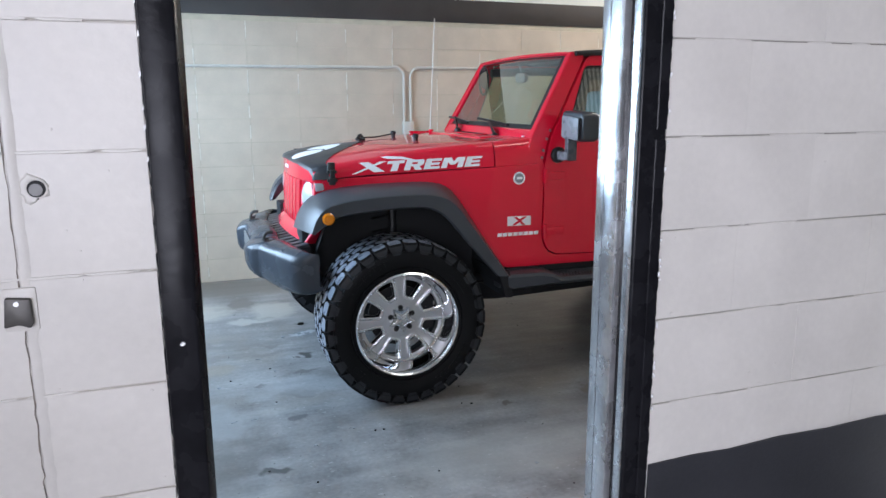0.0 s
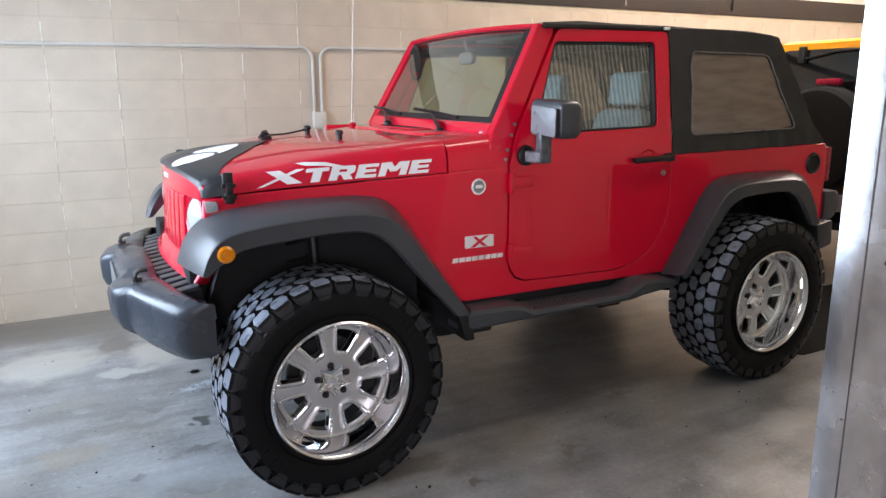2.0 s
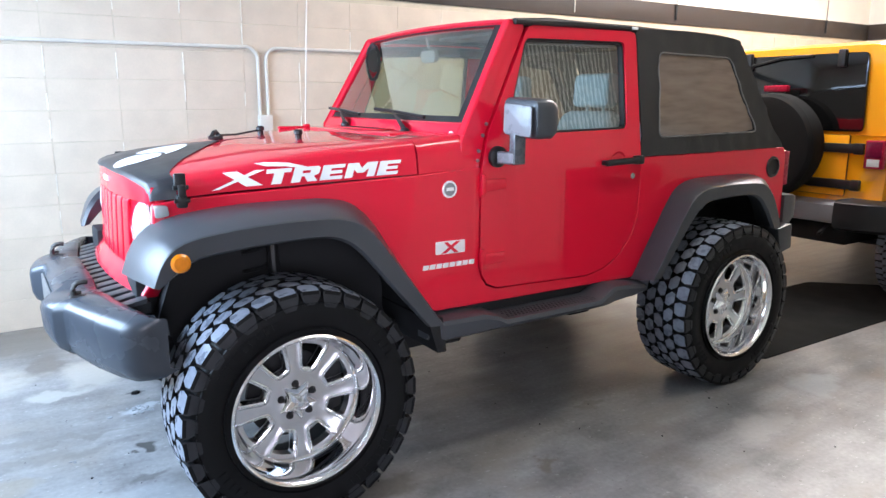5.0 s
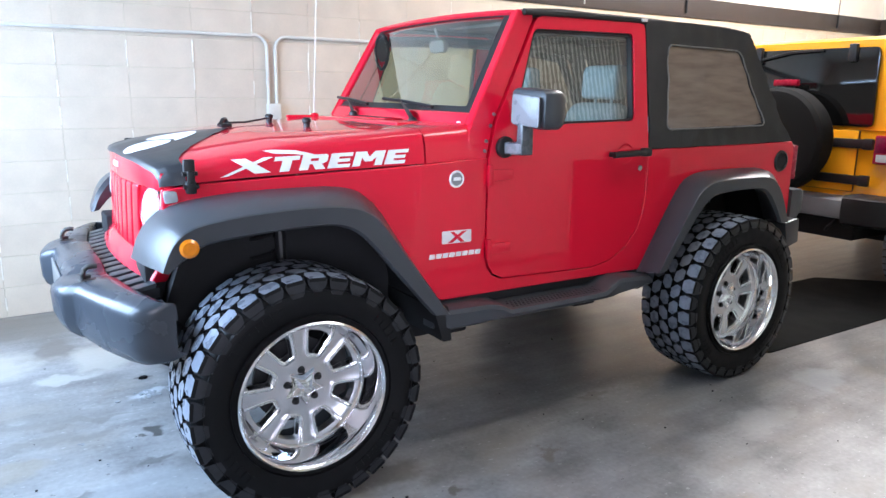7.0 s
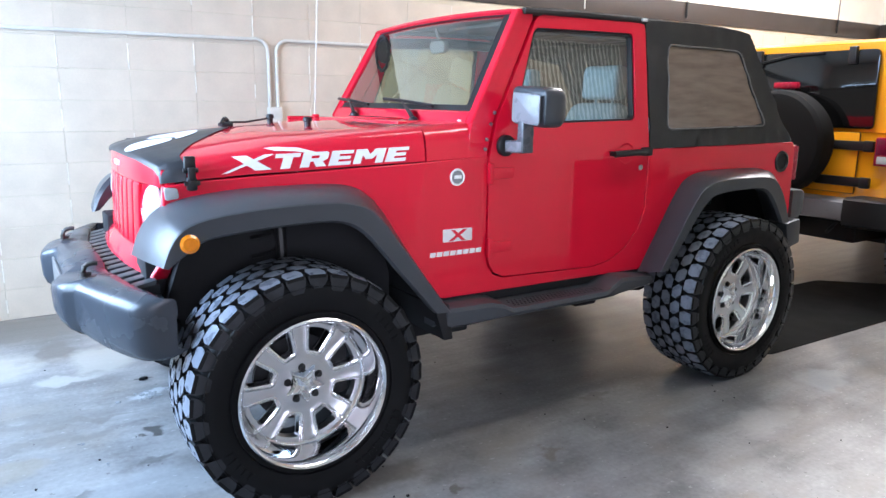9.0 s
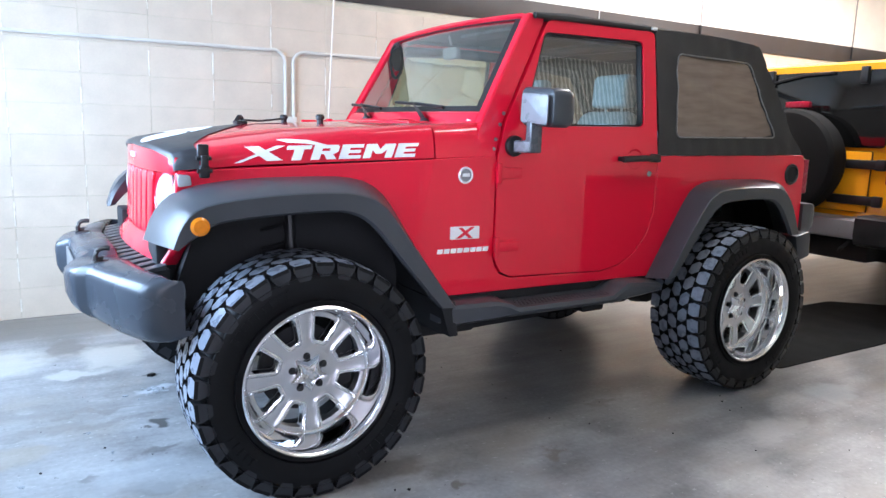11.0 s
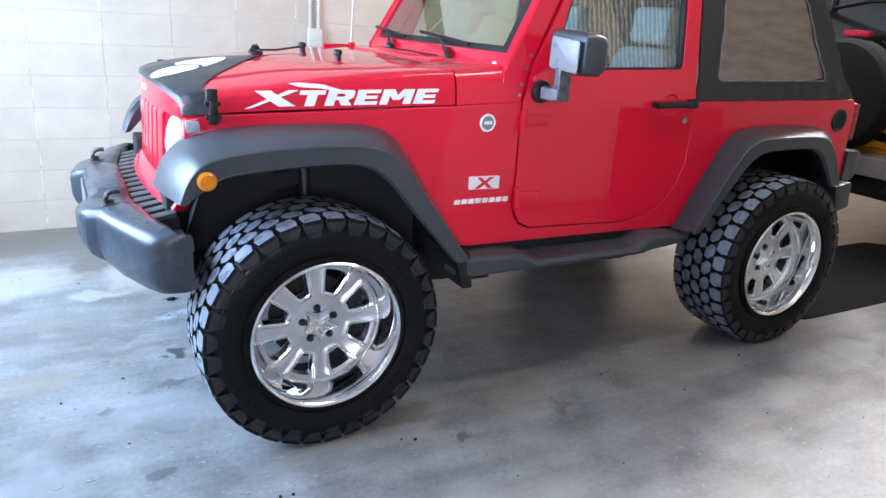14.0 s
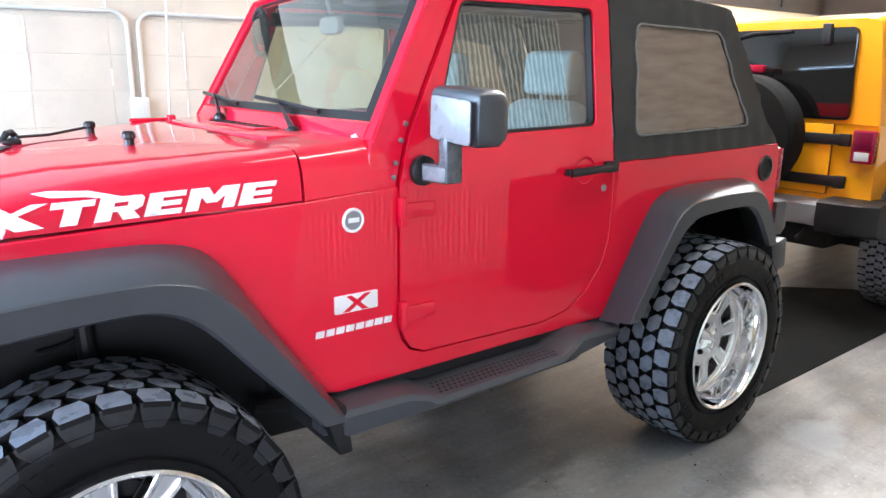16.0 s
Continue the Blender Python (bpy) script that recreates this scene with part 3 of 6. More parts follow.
for k in range(22):
    y, z, r = W1 - 0.024 + random.choice((random.gauss(0, 0.003), random.uniform(-0.045, 0.028))), random.uniform(0.75, 2.02), random.uniform(0.0008, 0.0024)
    part("dent", revolve([(0, 0), (-0.0008, r * 0.6), (0.0004, r)], (D1 - 0.0003, y, z), "x", 7), M_IRON, frame_l)

# ---- services on the walls ----


def arc(cx, cz, r, a0, a1, y, n=8):
    return [(cx + r * math.cos(a0 + (a1 - a0) * k / n), y, cz + r * math.sin(a0 + (a1 - a0) * k / n)) for k in range(n + 1)]


CY = BACK - 0.016
cond = thing("conduit", "cream painted electrical conduit with junction box on the wall", "conduit", (0.96, BACK, 1.27))
H = 1.885
part("pipe", tube([(LEFT + 0.01, CY, H - 0.012), (-0.6, CY, H - 0.006), (0.80, CY, H)] + arc(0.84, H - 0.085, 0.09, math.pi / 2, 0, CY) + [(0.93, CY, 1.39)], 0.0125), M_CONDUIT, cond)
part("pipe", tube([(4.6, CY, H), (1.2, CY, H)] + arc(1.085, H - 0.09, 0.09, math.pi / 2, math.pi, CY) + [(0.995, CY, 1.39)], 0.0125), M_CONDUIT, cond)
part("junction_box", box((0.912, BACK - 0.055, 1.27), (1.014, BACK - 0.001, 1.395), 0.006), M_CONDUIT, cond)
for sx in (2.6, 3.6):
    part("strap", box((sx, CY - 0.016, H - 0.022), (sx + 0.025, BACK - 0.002, H + 0.016), 0.003), M_CONDUIT, cond)
for rx in (5.5, 8.35):
    r = thing("hanger_rod", "thin dark steel rod hanging down across the wall band", "rod", (rx, BACK - 0.03, 2.3), "hanger rods")
    part("rod", tube([(rx, BACK - 0.03, TOP), (rx, BACK - 0.03, 2.5)], 0.007, 6), M_STEEL, r)
    part("end_sleeve", tube([(rx, BACK - 0.03, 2.5), (rx, BACK - 0.03, 2.34)], 0.012, 8), M_BLACK, r)
br = thing("wall_bracket", "small beige light fitting on the upper wall", "fitting", (4.05, BACK, 2.6))
part("backplate", box((4.0, BACK - 0.03, 2.6), (4.12, BACK - 0.007, 2.72), 0.006), M_CONDUIT, br)
part("lamp_head", box((3.96, BACK - 0.11, 2.68), (4.06, BACK - 0.03, 2.78), 0.015), M_CONDUIT, br)
part("lamp_head", box((4.07, BACK - 0.11, 2.68), (4.17, BACK - 0.03, 2.78), 0.015), M_CONDUIT, br)
part("stem", tube([(4.06, BACK - 0.02, 2.33), (4.06, BACK - 0.02, 2.6)], 0.006, 6), M_CONDUIT, br)

# hole and latch plate in the wall beside the door
hole = thing("wall_hole", "round drilled hole with chipped rim in the painted wall", "hole", (-1.246, W0, 1.43))
rim = []
for k in range(23):
    g, o = 2 * math.pi * k / 22, random.uniform(0.019, 0.026) * (1.15 if 5 < k % 22 < 17 else 0.85)
    g %= 2 * math.pi
    rim.append([(-1.2475 + r * math.cos(g), W0 - d, 1.4405 + r * math.sin(g)) for r, d in ((o, -0.001), (o * 0.86, 0.0022), (0.0165, 0.0028), (0.0132, 0.0015), (0.0128, -0.001))])
rim[-1] = rim[0]
part("rim", loft(rim, False, False), M_PALE_BLOCK, hole)
# flat discs: dark one for the bore's shade, grey one for its back
part("bore", disc((-1.2475, W0 - 0.0016, 1.4405), 0.0135, 0.001, "y", 20), M_DARK, hole)
part("bore_back", disc((-1.2485, W0 - 0.0026, 1.4390), 0.0098, 0.001, "y", 16), M_PLATE, hole, "grey back of the hole, off-centre in its painted shade")
lat = thing("latch_plate", "small bent grey steel latch plate on the wall", "latch", (-1.276, W0, 1.19))
part("plate", box((-1.313, W0 - 0.003, 1.214), (-1.265, W0 + 0.003, 1.284), 0.002), M_PALE_BLOCK, lat, "plate under the wall's paint")
part("hook", prism([(-1.313, 1.223), (-1.292, 1.227), (-1.276, 1.220), (-1.271, 1.228), (-1.272, 1.268), (-1.308, 1.272)], W0 - 0.016, W0 - 0.003, bev=0.003), M_IRON, lat)
part("screw", disc((-1.292, W0 - 0.017, 1.262), 0.004, 0.002, "y", 10), M_SILVER, lat)
for z0, z1 in ((1.285, 2.05), (0.1, 1.214)):
    rows, z = [], z0
    while z < z1:
        sx = -1.2775 + random.uniform(-0.0012, 0.0012)
        h = random.uniform(0.0008, 0.0030)
        rows.append([(sx - 0.0085, W0 + 0.001, z), (sx - 0.0065, W0 - h, z), (sx - 0.0015, W0 - h * 1.15, z), (sx + 0.004 + random.uniform(0, 0.004), W0 - h * 0.3, z), (sx + 0.011, W0 + 0.001, z)])
        z += random.uniform(0.008, 0.03)
    part("seam", loft(rows, False, False), M_PALE_BLOCK, lat, "lumpy painted joint above and below the plate")
    crack = [(r[0][0] - 0.0012 + random.uniform(-0.0008, 0.0008), r[0][2]) for r in rows]
    part("crack", prism([(x - random.uniform(0.0002, 0.0012), z) for x, z in crack] + [(x + random.uniform(0.0004, 0.0014), z) for x, z in crack[::-1]], W0 - 0.0012, W0 + 0.001), M_CRACK, lat, "dirty open crack beside the painted joint")

# a short length of black hose on the floor
hose = [(-1.62 + 0.10 * math.cos(t * 0.5), 1.95 + 0.16 * math.sin(t * 0.5), 0.012 + 0.002 * t) for t in range(0, 15)]
tagged(part("hose", tube(hose, 0.012, 8), M_BLACK), "short loop of black rubber hose on the floor", "hose")

flakes = bmesh.new()
for k in range(26):
    fx, fy, fr = random.gauss(-0.35, 0.06), random.gauss(1.27, 0.04), random.uniform(0.004, 0.016)
    n = random.randint(5, 7)
    prism([(fx + fr * random.uniform(0.6, 1.1) * math.cos(2 * math.pi * j / n), fy + fr * random.uniform(0.6, 1.1) * math.sin(2 * math.pi * j / n)) for j in range(n)], 0.0002, random.uniform(0.002, 0.005), "z", bm=flakes)
for fx, fy in ((-0.896, -0.016), (-0.785, -0.017), (-0.33, -0.278), (-0.933, 0.47), (-0.686, 0.861), (-0.12, -0.6), (0.35, -0.9), (-0.55, -0.4), (0.8, -0.7), (-1.1, 0.2), (-0.62, 0.62)):
    for k in range(3):
        gx, gy, fr = fx + random.gauss(0, 0.012), fy + random.gauss(0, 0.008), random.uniform(0.003, 0.009)
        n = random.randint(5, 7)
        prism([(gx + fr * random.uniform(0.6, 1.3) * math.cos(2 * math.pi * j / n), gy + fr * random.uniform(0.5, 0.9) * math.sin(2 * math.pi * j / n)) for j in range(n)], 0.0002, random.uniform(0.001, 0.003), "z", bm=flakes)
tagged(part("paint_flakes", flakes, M_FLAKE), "pale paint flakes scattered on the concrete floor", "flakes", kind="stuff")
chip = prism([(-0.352, 1.487), (-0.325, 1.475), (-0.305, 1.492), (-0.318, 1.51), (-0.34, 1.505)], 0.0, 0.014, "z", 0.003)
grit = bmesh.new()
for gx, gy in [(-0.66, 0.163), (-0.873, 0.548), (-0.475, 0.82)] + [(random.uniform(-1.3, 2.6), random.uniform(-1.5, 2.4)) for k in range(70)]:
    gr, n = random.uniform(0.002, 0.006), random.randint(4, 6)
    prism([(gx + gr * random.uniform(0.6, 1.4) * math.cos(2 * math.pi * j / n), gy + gr * random.uniform(0.6, 1.2) * math.sin(2 * math.pi * j / n)) for j in range(n)], 0.0, gr * 0.7, "z", bm=grit)
tagged(part("grit", grit, M_RUBBER), "dark crumbs of rubber and dirt on the floor", "grit", kind="stuff")
tagged(part("rubber_scrap", chip, M_RUBBER), "dark scrap of rubber lying on the floor", "scrap")

# twin-tube ceiling lights, none in view; the first is an added fill
M_TUBE = bpy.data.materials.new("lit_tube")
M_TUBE.use_nodes = True
M_TUBE.node_tree.nodes["Principled BSDF"].inputs["Emission Color"].default_value = (1.0, 0.96, 0.88, 1)
M_TUBE.node_tree.nodes["Principled BSDF"].inputs["Emission Strength"].default_value = 12.0
for lx, ly in LIGHTS:
    fx = thing("unseen_ceiling_light", "white twin-tube ceiling light placed out of view, switched on", "ceiling light", (lx, ly, 3.5), "ceiling lights")
    part("housing", prism([(ly - 0.12, TOP), (ly - 0.10, 3.55), (ly - 0.04, 3.53), (ly + 0.04, 3.53), (ly + 0.10, 3.55), (ly + 0.12, TOP)], lx - 1.2, lx + 1.2, "x"), M_WHITEWALL, fx)
    for ty in (ly - 0.06, ly + 0.06):
        part("tube", tube([(lx - 1.17, ty, 3.51), (lx + 1.17, ty, 3.51)], 0.014, 10), M_TUBE, fx, "glowing tube")

# thin black sheet added on the dark stretch of floor between the two cars
black_sheet = part("floor_sheet", prism(rounded([(2.90, 0.02), (5.2, 0.02), (5.3, 0.55), (4.9, 0.93), (2.90, 0.93)], 0.05), 0.0, 0.006, "z", 0.002), M_BLACK_SHEET)
tagged(black_sheet, "thin black sheet lying on the concrete floor", "mat")

# low dark cabinet standing against the ribbed sheet, seen mirrored in the red car's door
cab = thing("tool_cabinet", "low dark grey steel tool cabinet standing against the ribbed sheet", "cabinet", (3.68, -1.82, 0))
part("body", box((3.32, -2.06, 0.09), (4.04, -1.62, 0.98), 0.012), M_BLACK, cab)
for k, (z0, z1) in enumerate(((0.12, 0.38), (0.39, 0.58), (0.59, 0.75), (0.76, 0.93))):
    drawer = part("drawer", box((3.345, -1.615, z0), (4.015, -1.600, z1), 0.004), M_BLACK, cab)
    part("handle", box((3.45, -1.598, z1 - 0.035), (3.91, -1.585, z1 - 0.018), 0.004), M_STEEL, drawer, "steel drawer pull")
for cx in (3.38, 3.98):
    for cy in (-2.0, -1.68):
        part("caster", revolve([(-0.016, 0.0), (-0.016, 0.040), (0.016, 0.040), (0.016, 0.0)], (cx, cy, 0.045), "y", 14), M_RUBBER, cab)

# ---- the red off-road car ----
YC = 0.83                       # its middle plane
SIDE = 0.10                     # its near side
car = thing("red_suv", "red two-door off-road car with black soft top and polished wheels", "car", (1.2, YC, 0))


def both(name, make, material, parent=car, label=""):
    """A part and its mirror image."""
    a = part(name, make(), material, parent, label)
    b = part(name, flip(make(), YC), material, parent, label)
    return a, b


def hood_side(x):
    """How the hood and the upper body narrow towards the nose."""
    return SIDE + 0.005 + max(0.0, 0.57 - x) * 0.139


def seam(x):
    return 1.183 + (x + 0.275) * 0.045 if x < 0.57 else 1.221


# side panel with the door's cut-out
def side_panel():
    pts = [(-0.400, 1.161), (-0.275, 1.176), (0.10, 1.195), (0.565, 1.218), (0.875, 1.236), (0.872, 0.81), (0.885, 0.76), (0.915, 0.72), (0.965, 0.700), (1.50, 0.684), (1.62, 0.706), (1.72, 0.76), (1.80, 0.85), (1.838, 0.95), (1.846, 1.238),
           (3.03, 1.246), (3.055, 1.20), (3.06, 0.80), (2.92, 0.80), (2.86, 0.98), (2.72, 1.06), (2.5, 1.075), (2.2, 1.06), (2.06, 0.98), (1.92, 0.78), (1.83, 0.635), (0.66, 0.645), (0.60, 0.66), (0.46, 0.88), (0.33, 1.06), (0.10, 1.10), (-0.36, 1.085), (-0.408, 1.0)]
    b = prism(pts, SIDE, SIDE + 0.045, bev=0.006)
    for cut in (-0.3, -0.2, -0.1, 0.0, 0.1, 0.2, 0.3, 0.4, 0.5, 0.57, 1.2, 1.846, 2.2, 2.6):
        bmesh.ops.bisect_plane(b, geom=b.verts[:] + b.edges[:] + b.faces[:], plane_co=(cut, 0, 0), plane_no=(1, 0, 0))
    return bend(b, lambda x, y, z: (x, y + max(0.0, 0.57 - x) * 0.139, z))


for ob in both("side_panel", side_panel, M_RED):
    even(ob)


def cowl_side():
    """Body side between hood rear seam and windscreen base."""
    rings = []
    for x in (0.577, 0.70, 0.80, 0.868):
        k = (x - 0.577) / 0.29
        t = 1.356 + 0.02 * k
        rings.append([(x, SIDE + 0.002, 1.223 + 0.012 * k), (x, SIDE + 0.012, 1.30), (x, SIDE + 0.03, t - 0.022), (x, SIDE + 0.055, t - 0.004), (x, SIDE + 0.10, t), (x, SIDE + 0.30, t + 0.004), (x, SIDE + 0.30, 1.20), (x, SIDE + 0.04, 1.19)])
    return loft(rings)


both("cowl_side", cowl_side, M_RED)
part("cowl_top", box((0.60, SIDE + 0.29, 1.30), (0.84, 2 * YC - SIDE - 0.29, 1.372), 0.012), M_RED, car)
grille_cowl = part("cowl_grille", box((0.655, SIDE + 0.5, 1.3735), (0.745, 2 * YC - SIDE - 0.5, 1.379), 0.002), M_RED, car)
for k in range(9):
    part("vent_slot", box((0.672, SIDE + 0.52 + k * 0.052, 1.3775), (0.730, SIDE + 0.54 + k * 0.052, 1.3805), 0.001), M_DARK, grille_cowl)
for sx, sy in ((0.800, SIDE + 0.105), (0.775, SIDE + 0.075)):
    part("cowl_bolt", revolve([(0.007, 0.0), (0.006, 0.007), (0.0, 0.010)], (sx, sy, 1.376), "z", 10), M_SILVER, car)


# door
def tumble(x, y, z):
    return (x, y + max(0.0, z - 1.235) * 0.125, z)


def door_skin():
    outer = [(0.879, 1.232), (0.877, 0.815), (0.891, 0.764), (0.918, 0.726), (0.967, 0.705), (1.50, 0.689), (1.616, 0.711), (1.714, 0.764), (1.793, 0.853), (1.828, 0.95), (1.837, 1.236), (1.834, 1.80), (1.828, 1.825), (1.80, 1.832), (1.20, 1.828), (1.175, 1.822), (1.155, 1.80), (0.925, 1.38)]
    inner = rounded([(1.012, 1.362), (1.150, 1.772), (1.752, 1.780), (1.748, 1.376)], 0.03)
    b = holed(outer, inner, SIDE - 0.004, SIDE + 0.045)
    bevel(b, 0.005, 2, 40)
    for z in (1.05, 1.20, 1.235, 1.27):
        bmesh.ops.bisect_plane(b, geom=b.verts[:] + b.edges[:] + b.faces[:], plane_co=(0, 0, z), plane_no=(0, 0, 1))
    return bend(b, tumble)


def door_seal():
    outer = rounded([(1.014, 1.363), (1.152, 1.771), (1.751, 1.779), (1.747, 1.377)], 0.03)
    inner = rounded([(1.027, 1.371), (1.158, 1.763), (1.742, 1.771), (1.738, 1.384)], 0.024)
    return bend(holed(outer, inner, SIDE + 0.004, SIDE + 0.034), tumble)


def door_pane():
    b = bmesh.new()
    loft([[(1.030 + 0.13 * v, SIDE + 0.02, 1.372 + 0.388 * v), (1.734 + 0.004 * v, SIDE + 0.02, 1.386 + 0.382 * v)] for v in (0, 0.25, 0.5, 0.75, 1)], False, False, b)
    return bend(b, tumble)


for side in range(2):
    f = (lambda b: b) if side == 0 else (lambda b: flip(b, YC))
    door = even(part("door", f(door_skin()), M_RED, car))
    part("window_seal", f(door_seal()), M_BLACK, door, "black rubber window seal")
    pane = part("window_pane", f(door_pane()), M_GLASS if side else M_SIDEGLASS, door, "clear side window glass")
    pane.visible_shadow = False
    hb = tube([(1.575, SIDE - 0.035, 1.222), (1.60, SIDE - 0.04, 1.224), (1.74, SIDE - 0.04, 1.227), (1.79, SIDE - 0.03, 1.228)], 0.013)
    bend(hb, lambda x, y, z: (x, y, 1.225 + (z - 1.225) * 1.15))
    box((1.775, SIDE - 0.036, 1.207), (1.832, SIDE - 0.003, 1.248), 0.008, hb)
    box((1.570, SIDE - 0.034, 1.212), (1.592, SIDE - 0.003, 1.234), 0.005, hb)
    part("door_handle", f(hb), M_BLACK, door, "black door handle")
    part("handle_recess", f(revolve([(0.0, 0.052), (-0.001, 0.050), (0.003, 0.04)], (1.68, SIDE - 0.0045, 1.222), "y", 24)), M_RED, door)
    part("lock", f(disc((1.785, SIDE - 0.009, 1.150), 0.014, 0.006, "y", 18, 0.003)), M_STEEL, door, "round chrome door lock")
    for hz in (1.160, 0.842):
        hinge = box((0.866, SIDE - 0.026, hz - 0.045), (0.892, SIDE - 0.002, hz + 0.045), 0.007)
        prism(rounded([(0.892, hz + 0.026), (1.005, hz + 0.022), (1.005, hz - 0.022), (0.892, hz - 0.026)], 0.008), SIDE - 0.014, SIDE - 0.003, bev=0.004, bm=hinge)
        part("door_hinge", f(hinge), M_RED, door)
    if side:
        continue
    # wing mirror on its bracket
    mb = bmesh.new()
    rings = []
    for x, g in ((0.944, 0.014), (0.950, 0.005), (0.965, 0.0), (1.03, 0.0), (1.058, 0.012), (1.064, 0.03)):
        rings.append([(x + 0.02 * (p[0] < -0.1), p[0], p[1]) for p in rounded([(0.052 - g, 1.368 + g), (-0.150 + g, 1.356 + g), (-0.152 + g, 1.512 - g), (0.046 - g, 1.524 - g)], 0.03, 3)])
    loft(rings, bm=mb)
    mirror = part("wing_mirror", mb, M_PLASTIC, car, "black plastic wing mirror")
    # front face paler than the housing: reflected daylight put into its colour
    part("lit_front_plate", prism(rounded([(0.036, 1.378), (-0.139, 1.366), (-0.141, 1.486), (0.032, 1.498)], 0.015), 0.9405, 0.946, "x", 0.003), M_PALE_FRONT, mirror, "front face, paler for the daylight it reflects")
    part("mirror_glass", prism(rounded([(0.03, 1.392), (-0.125, 1.382), (-0.127, 1.49), (0.026, 1.50)], 0.015), 1.0645, 1.068, "x"), M_MIRROR, mirror, "mirror glass")
    arm = prism(rounded([(-0.045, 1.252), (SIDE - 0.022, 1.248), (SIDE - 0.022, 1.300), (-0.004, 1.304), (-0.006, 1.385), (-0.044, 1.385)], 0.008), 0.940, 0.998, "x", 0.007)
    arm_ob = part("arm", arm, M_ARM, mirror)
    # same pale grey stands for the daylight on the bracket's front
    part("lit_arm_plate", prism(rounded([(-0.040, 1.258), (SIDE - 0.034, 1.255), (SIDE - 0.034, 1.294), (-0.040, 1.298)], 0.006), 0.9365, 0.9405, "x", 0.0015), M_PALE_FRONT, arm_ob, "bracket front, paler for the daylight it reflects")
    part("foot", revolve([(SIDE - 0.003, 0.046), (SIDE - 0.018, 0.044), (SIDE - 0.024, 0.034), (SIDE - 0.024, 0.0)], (0.958, 0.0, 1.276), "y", 20), M_BLACK, arm_ob, "black round foot on the door")

# hood
HOOD = ((-0.434, 1.166, 1.214, 1.247), (-0.428, 1.168, 1.228, 1.257), (-0.40, 1.171, 1.240, 1.269), (-0.34, 1.176, 1.250, 1.284), (-0.275, 1.182, 1.256, 1.296), (-0.10, 1.193, 1.279, 1.322), (0.04, 1.199, 1.304, 1.339), (0.25, 1.209, 1.328, 1.351), (0.42, 1.216, 1.343, 1.359), (0.569, 1.223, 1.354, 1.364))


def nose_x(x, y):
    """The nose is bowed in plan: its middle lies further forward than its corners."""
    k = max(0.0, min(1.0, (-0.05 - x) / 0.384)) ** 2
    return x + k * (-0.026 + 0.062 * min(1.2, ((y - YC) / 0.58) ** 2))


def hood_half(x):
    """The hood's near half, cut across at x, from its lower edge to the middle."""
    for p, q in zip(HOOD, HOOD[1:]):
        if x <= q[0]:
            break
    t = (x - p[0]) / (q[0] - p[0])
    zs, zc, zm = (p[i] + (q[i] - p[i]) * t for i in (1, 2, 3))
    y0 = hood_side(x) + 0.018 * max(0.0, (-0.36 - x) / 0.074) ** 2
    return [(y0, zs), (y0 + 0.004, zs + 0.35 * (zc - zs)), (y0 + 0.010, zs + 0.6 * (zc - zs)), (y0 + 0.022, zc - 0.018), (y0 + 0.034, zc - 0.006), (y0 + 0.055, zc), (y0 + 0.16, zc + 0.45 * (zm - zc)), (y0 + 0.24, zc + 0.7 * (zm - zc)), (YC - 0.14, zm - 0.004), (YC, zm)]


def hood_row(x):
    near = [(nose_x(x, y), y, z) for y, z in hood_half(x)]
    return near + [(a, 2 * YC - y, z) for a, y, z in near[-2::-1]]


def hood():
    return loft([hood_row(x) for x in sorted({r[0] for r in HOOD} | {-0.433 + 0.008 * k for k in range(12)} | {-0.25 + 0.07 * k for k in range(11)})], closed=False, cap=False)


hood_ob = part("hood", hood(), M_RED, car, angle=50)


def wrap_edge(y):
    """Where the wrap ends on the hood: at the latches on the sides, further back in the middle."""
    d = min(1.0, abs(y - YC) / 0.53)
    return -0.342 + 0.35 * (1 - d) ** 1.1


def nose_wrap():
    """Matt black wrap over the nose, its rear edge sweeping back to the middle."""
    n, m = 22, 27
    rows = []
    for i in range(-1, n + 1):
        half = []
        for k in range(m + 1):
            f = k / m * 9
            a_ = min(int(f), 8)

            def at(x):
                h = hood_half(x)
                (ya, za), (yb, zb) = h[a_], h[a_ + 1]
                return ya + (yb - ya) * (f - a_), za + (zb - za) * (f - a_)

            y, z = at(-0.34)
            s = max(i, 0) / n
            x = -0.4339 + (wrap_edge(y) + 0.4339) * s ** 1.3
            y, z = at(x)
            half.append(Vector((nose_x(x, y) + (0.012 if i < 0 else 0.0), y, z - (0.004 if i < 0 else 0.0))))
        rows.append(half + [Vector((p.x, 2 * YC - p.y, p.z)) for p in half[-2::-1]])
    b = loft(rows, closed=False, cap=False)
    b.normal_update()
    up = 1.0 if sum(f.normal.z for f in b.faces) > 0 else -1.0
    for v in b.verts:
        v.co += v.normal * 0.004 * up
    return b


part("hood_wrap", nose_wrap(), M_MATTE, hood_ob, "matt black vinyl wrap on the nose of the hood", angle=50)


def on_hood(x, y):
    """Height of the hood's top near its middle."""
    table = ((-0.425, 1.243), (-0.40, 1.262), (-0.34, 1.281), (-0.275, 1.295), (-0.10, 1.322), (0.04, 1.339), (0.25, 1.351), (0.42, 1.359), (0.569, 1.364))
    for (xa, za), (xb, zb) in zip(table, table[1:]):
        if x <= xb:
            break
    z = za + (zb - za) * (x - xa) / (xb - xa)
    return z - 0.03 * max(0.0, abs(y - YC) - 0.14) / 0.3


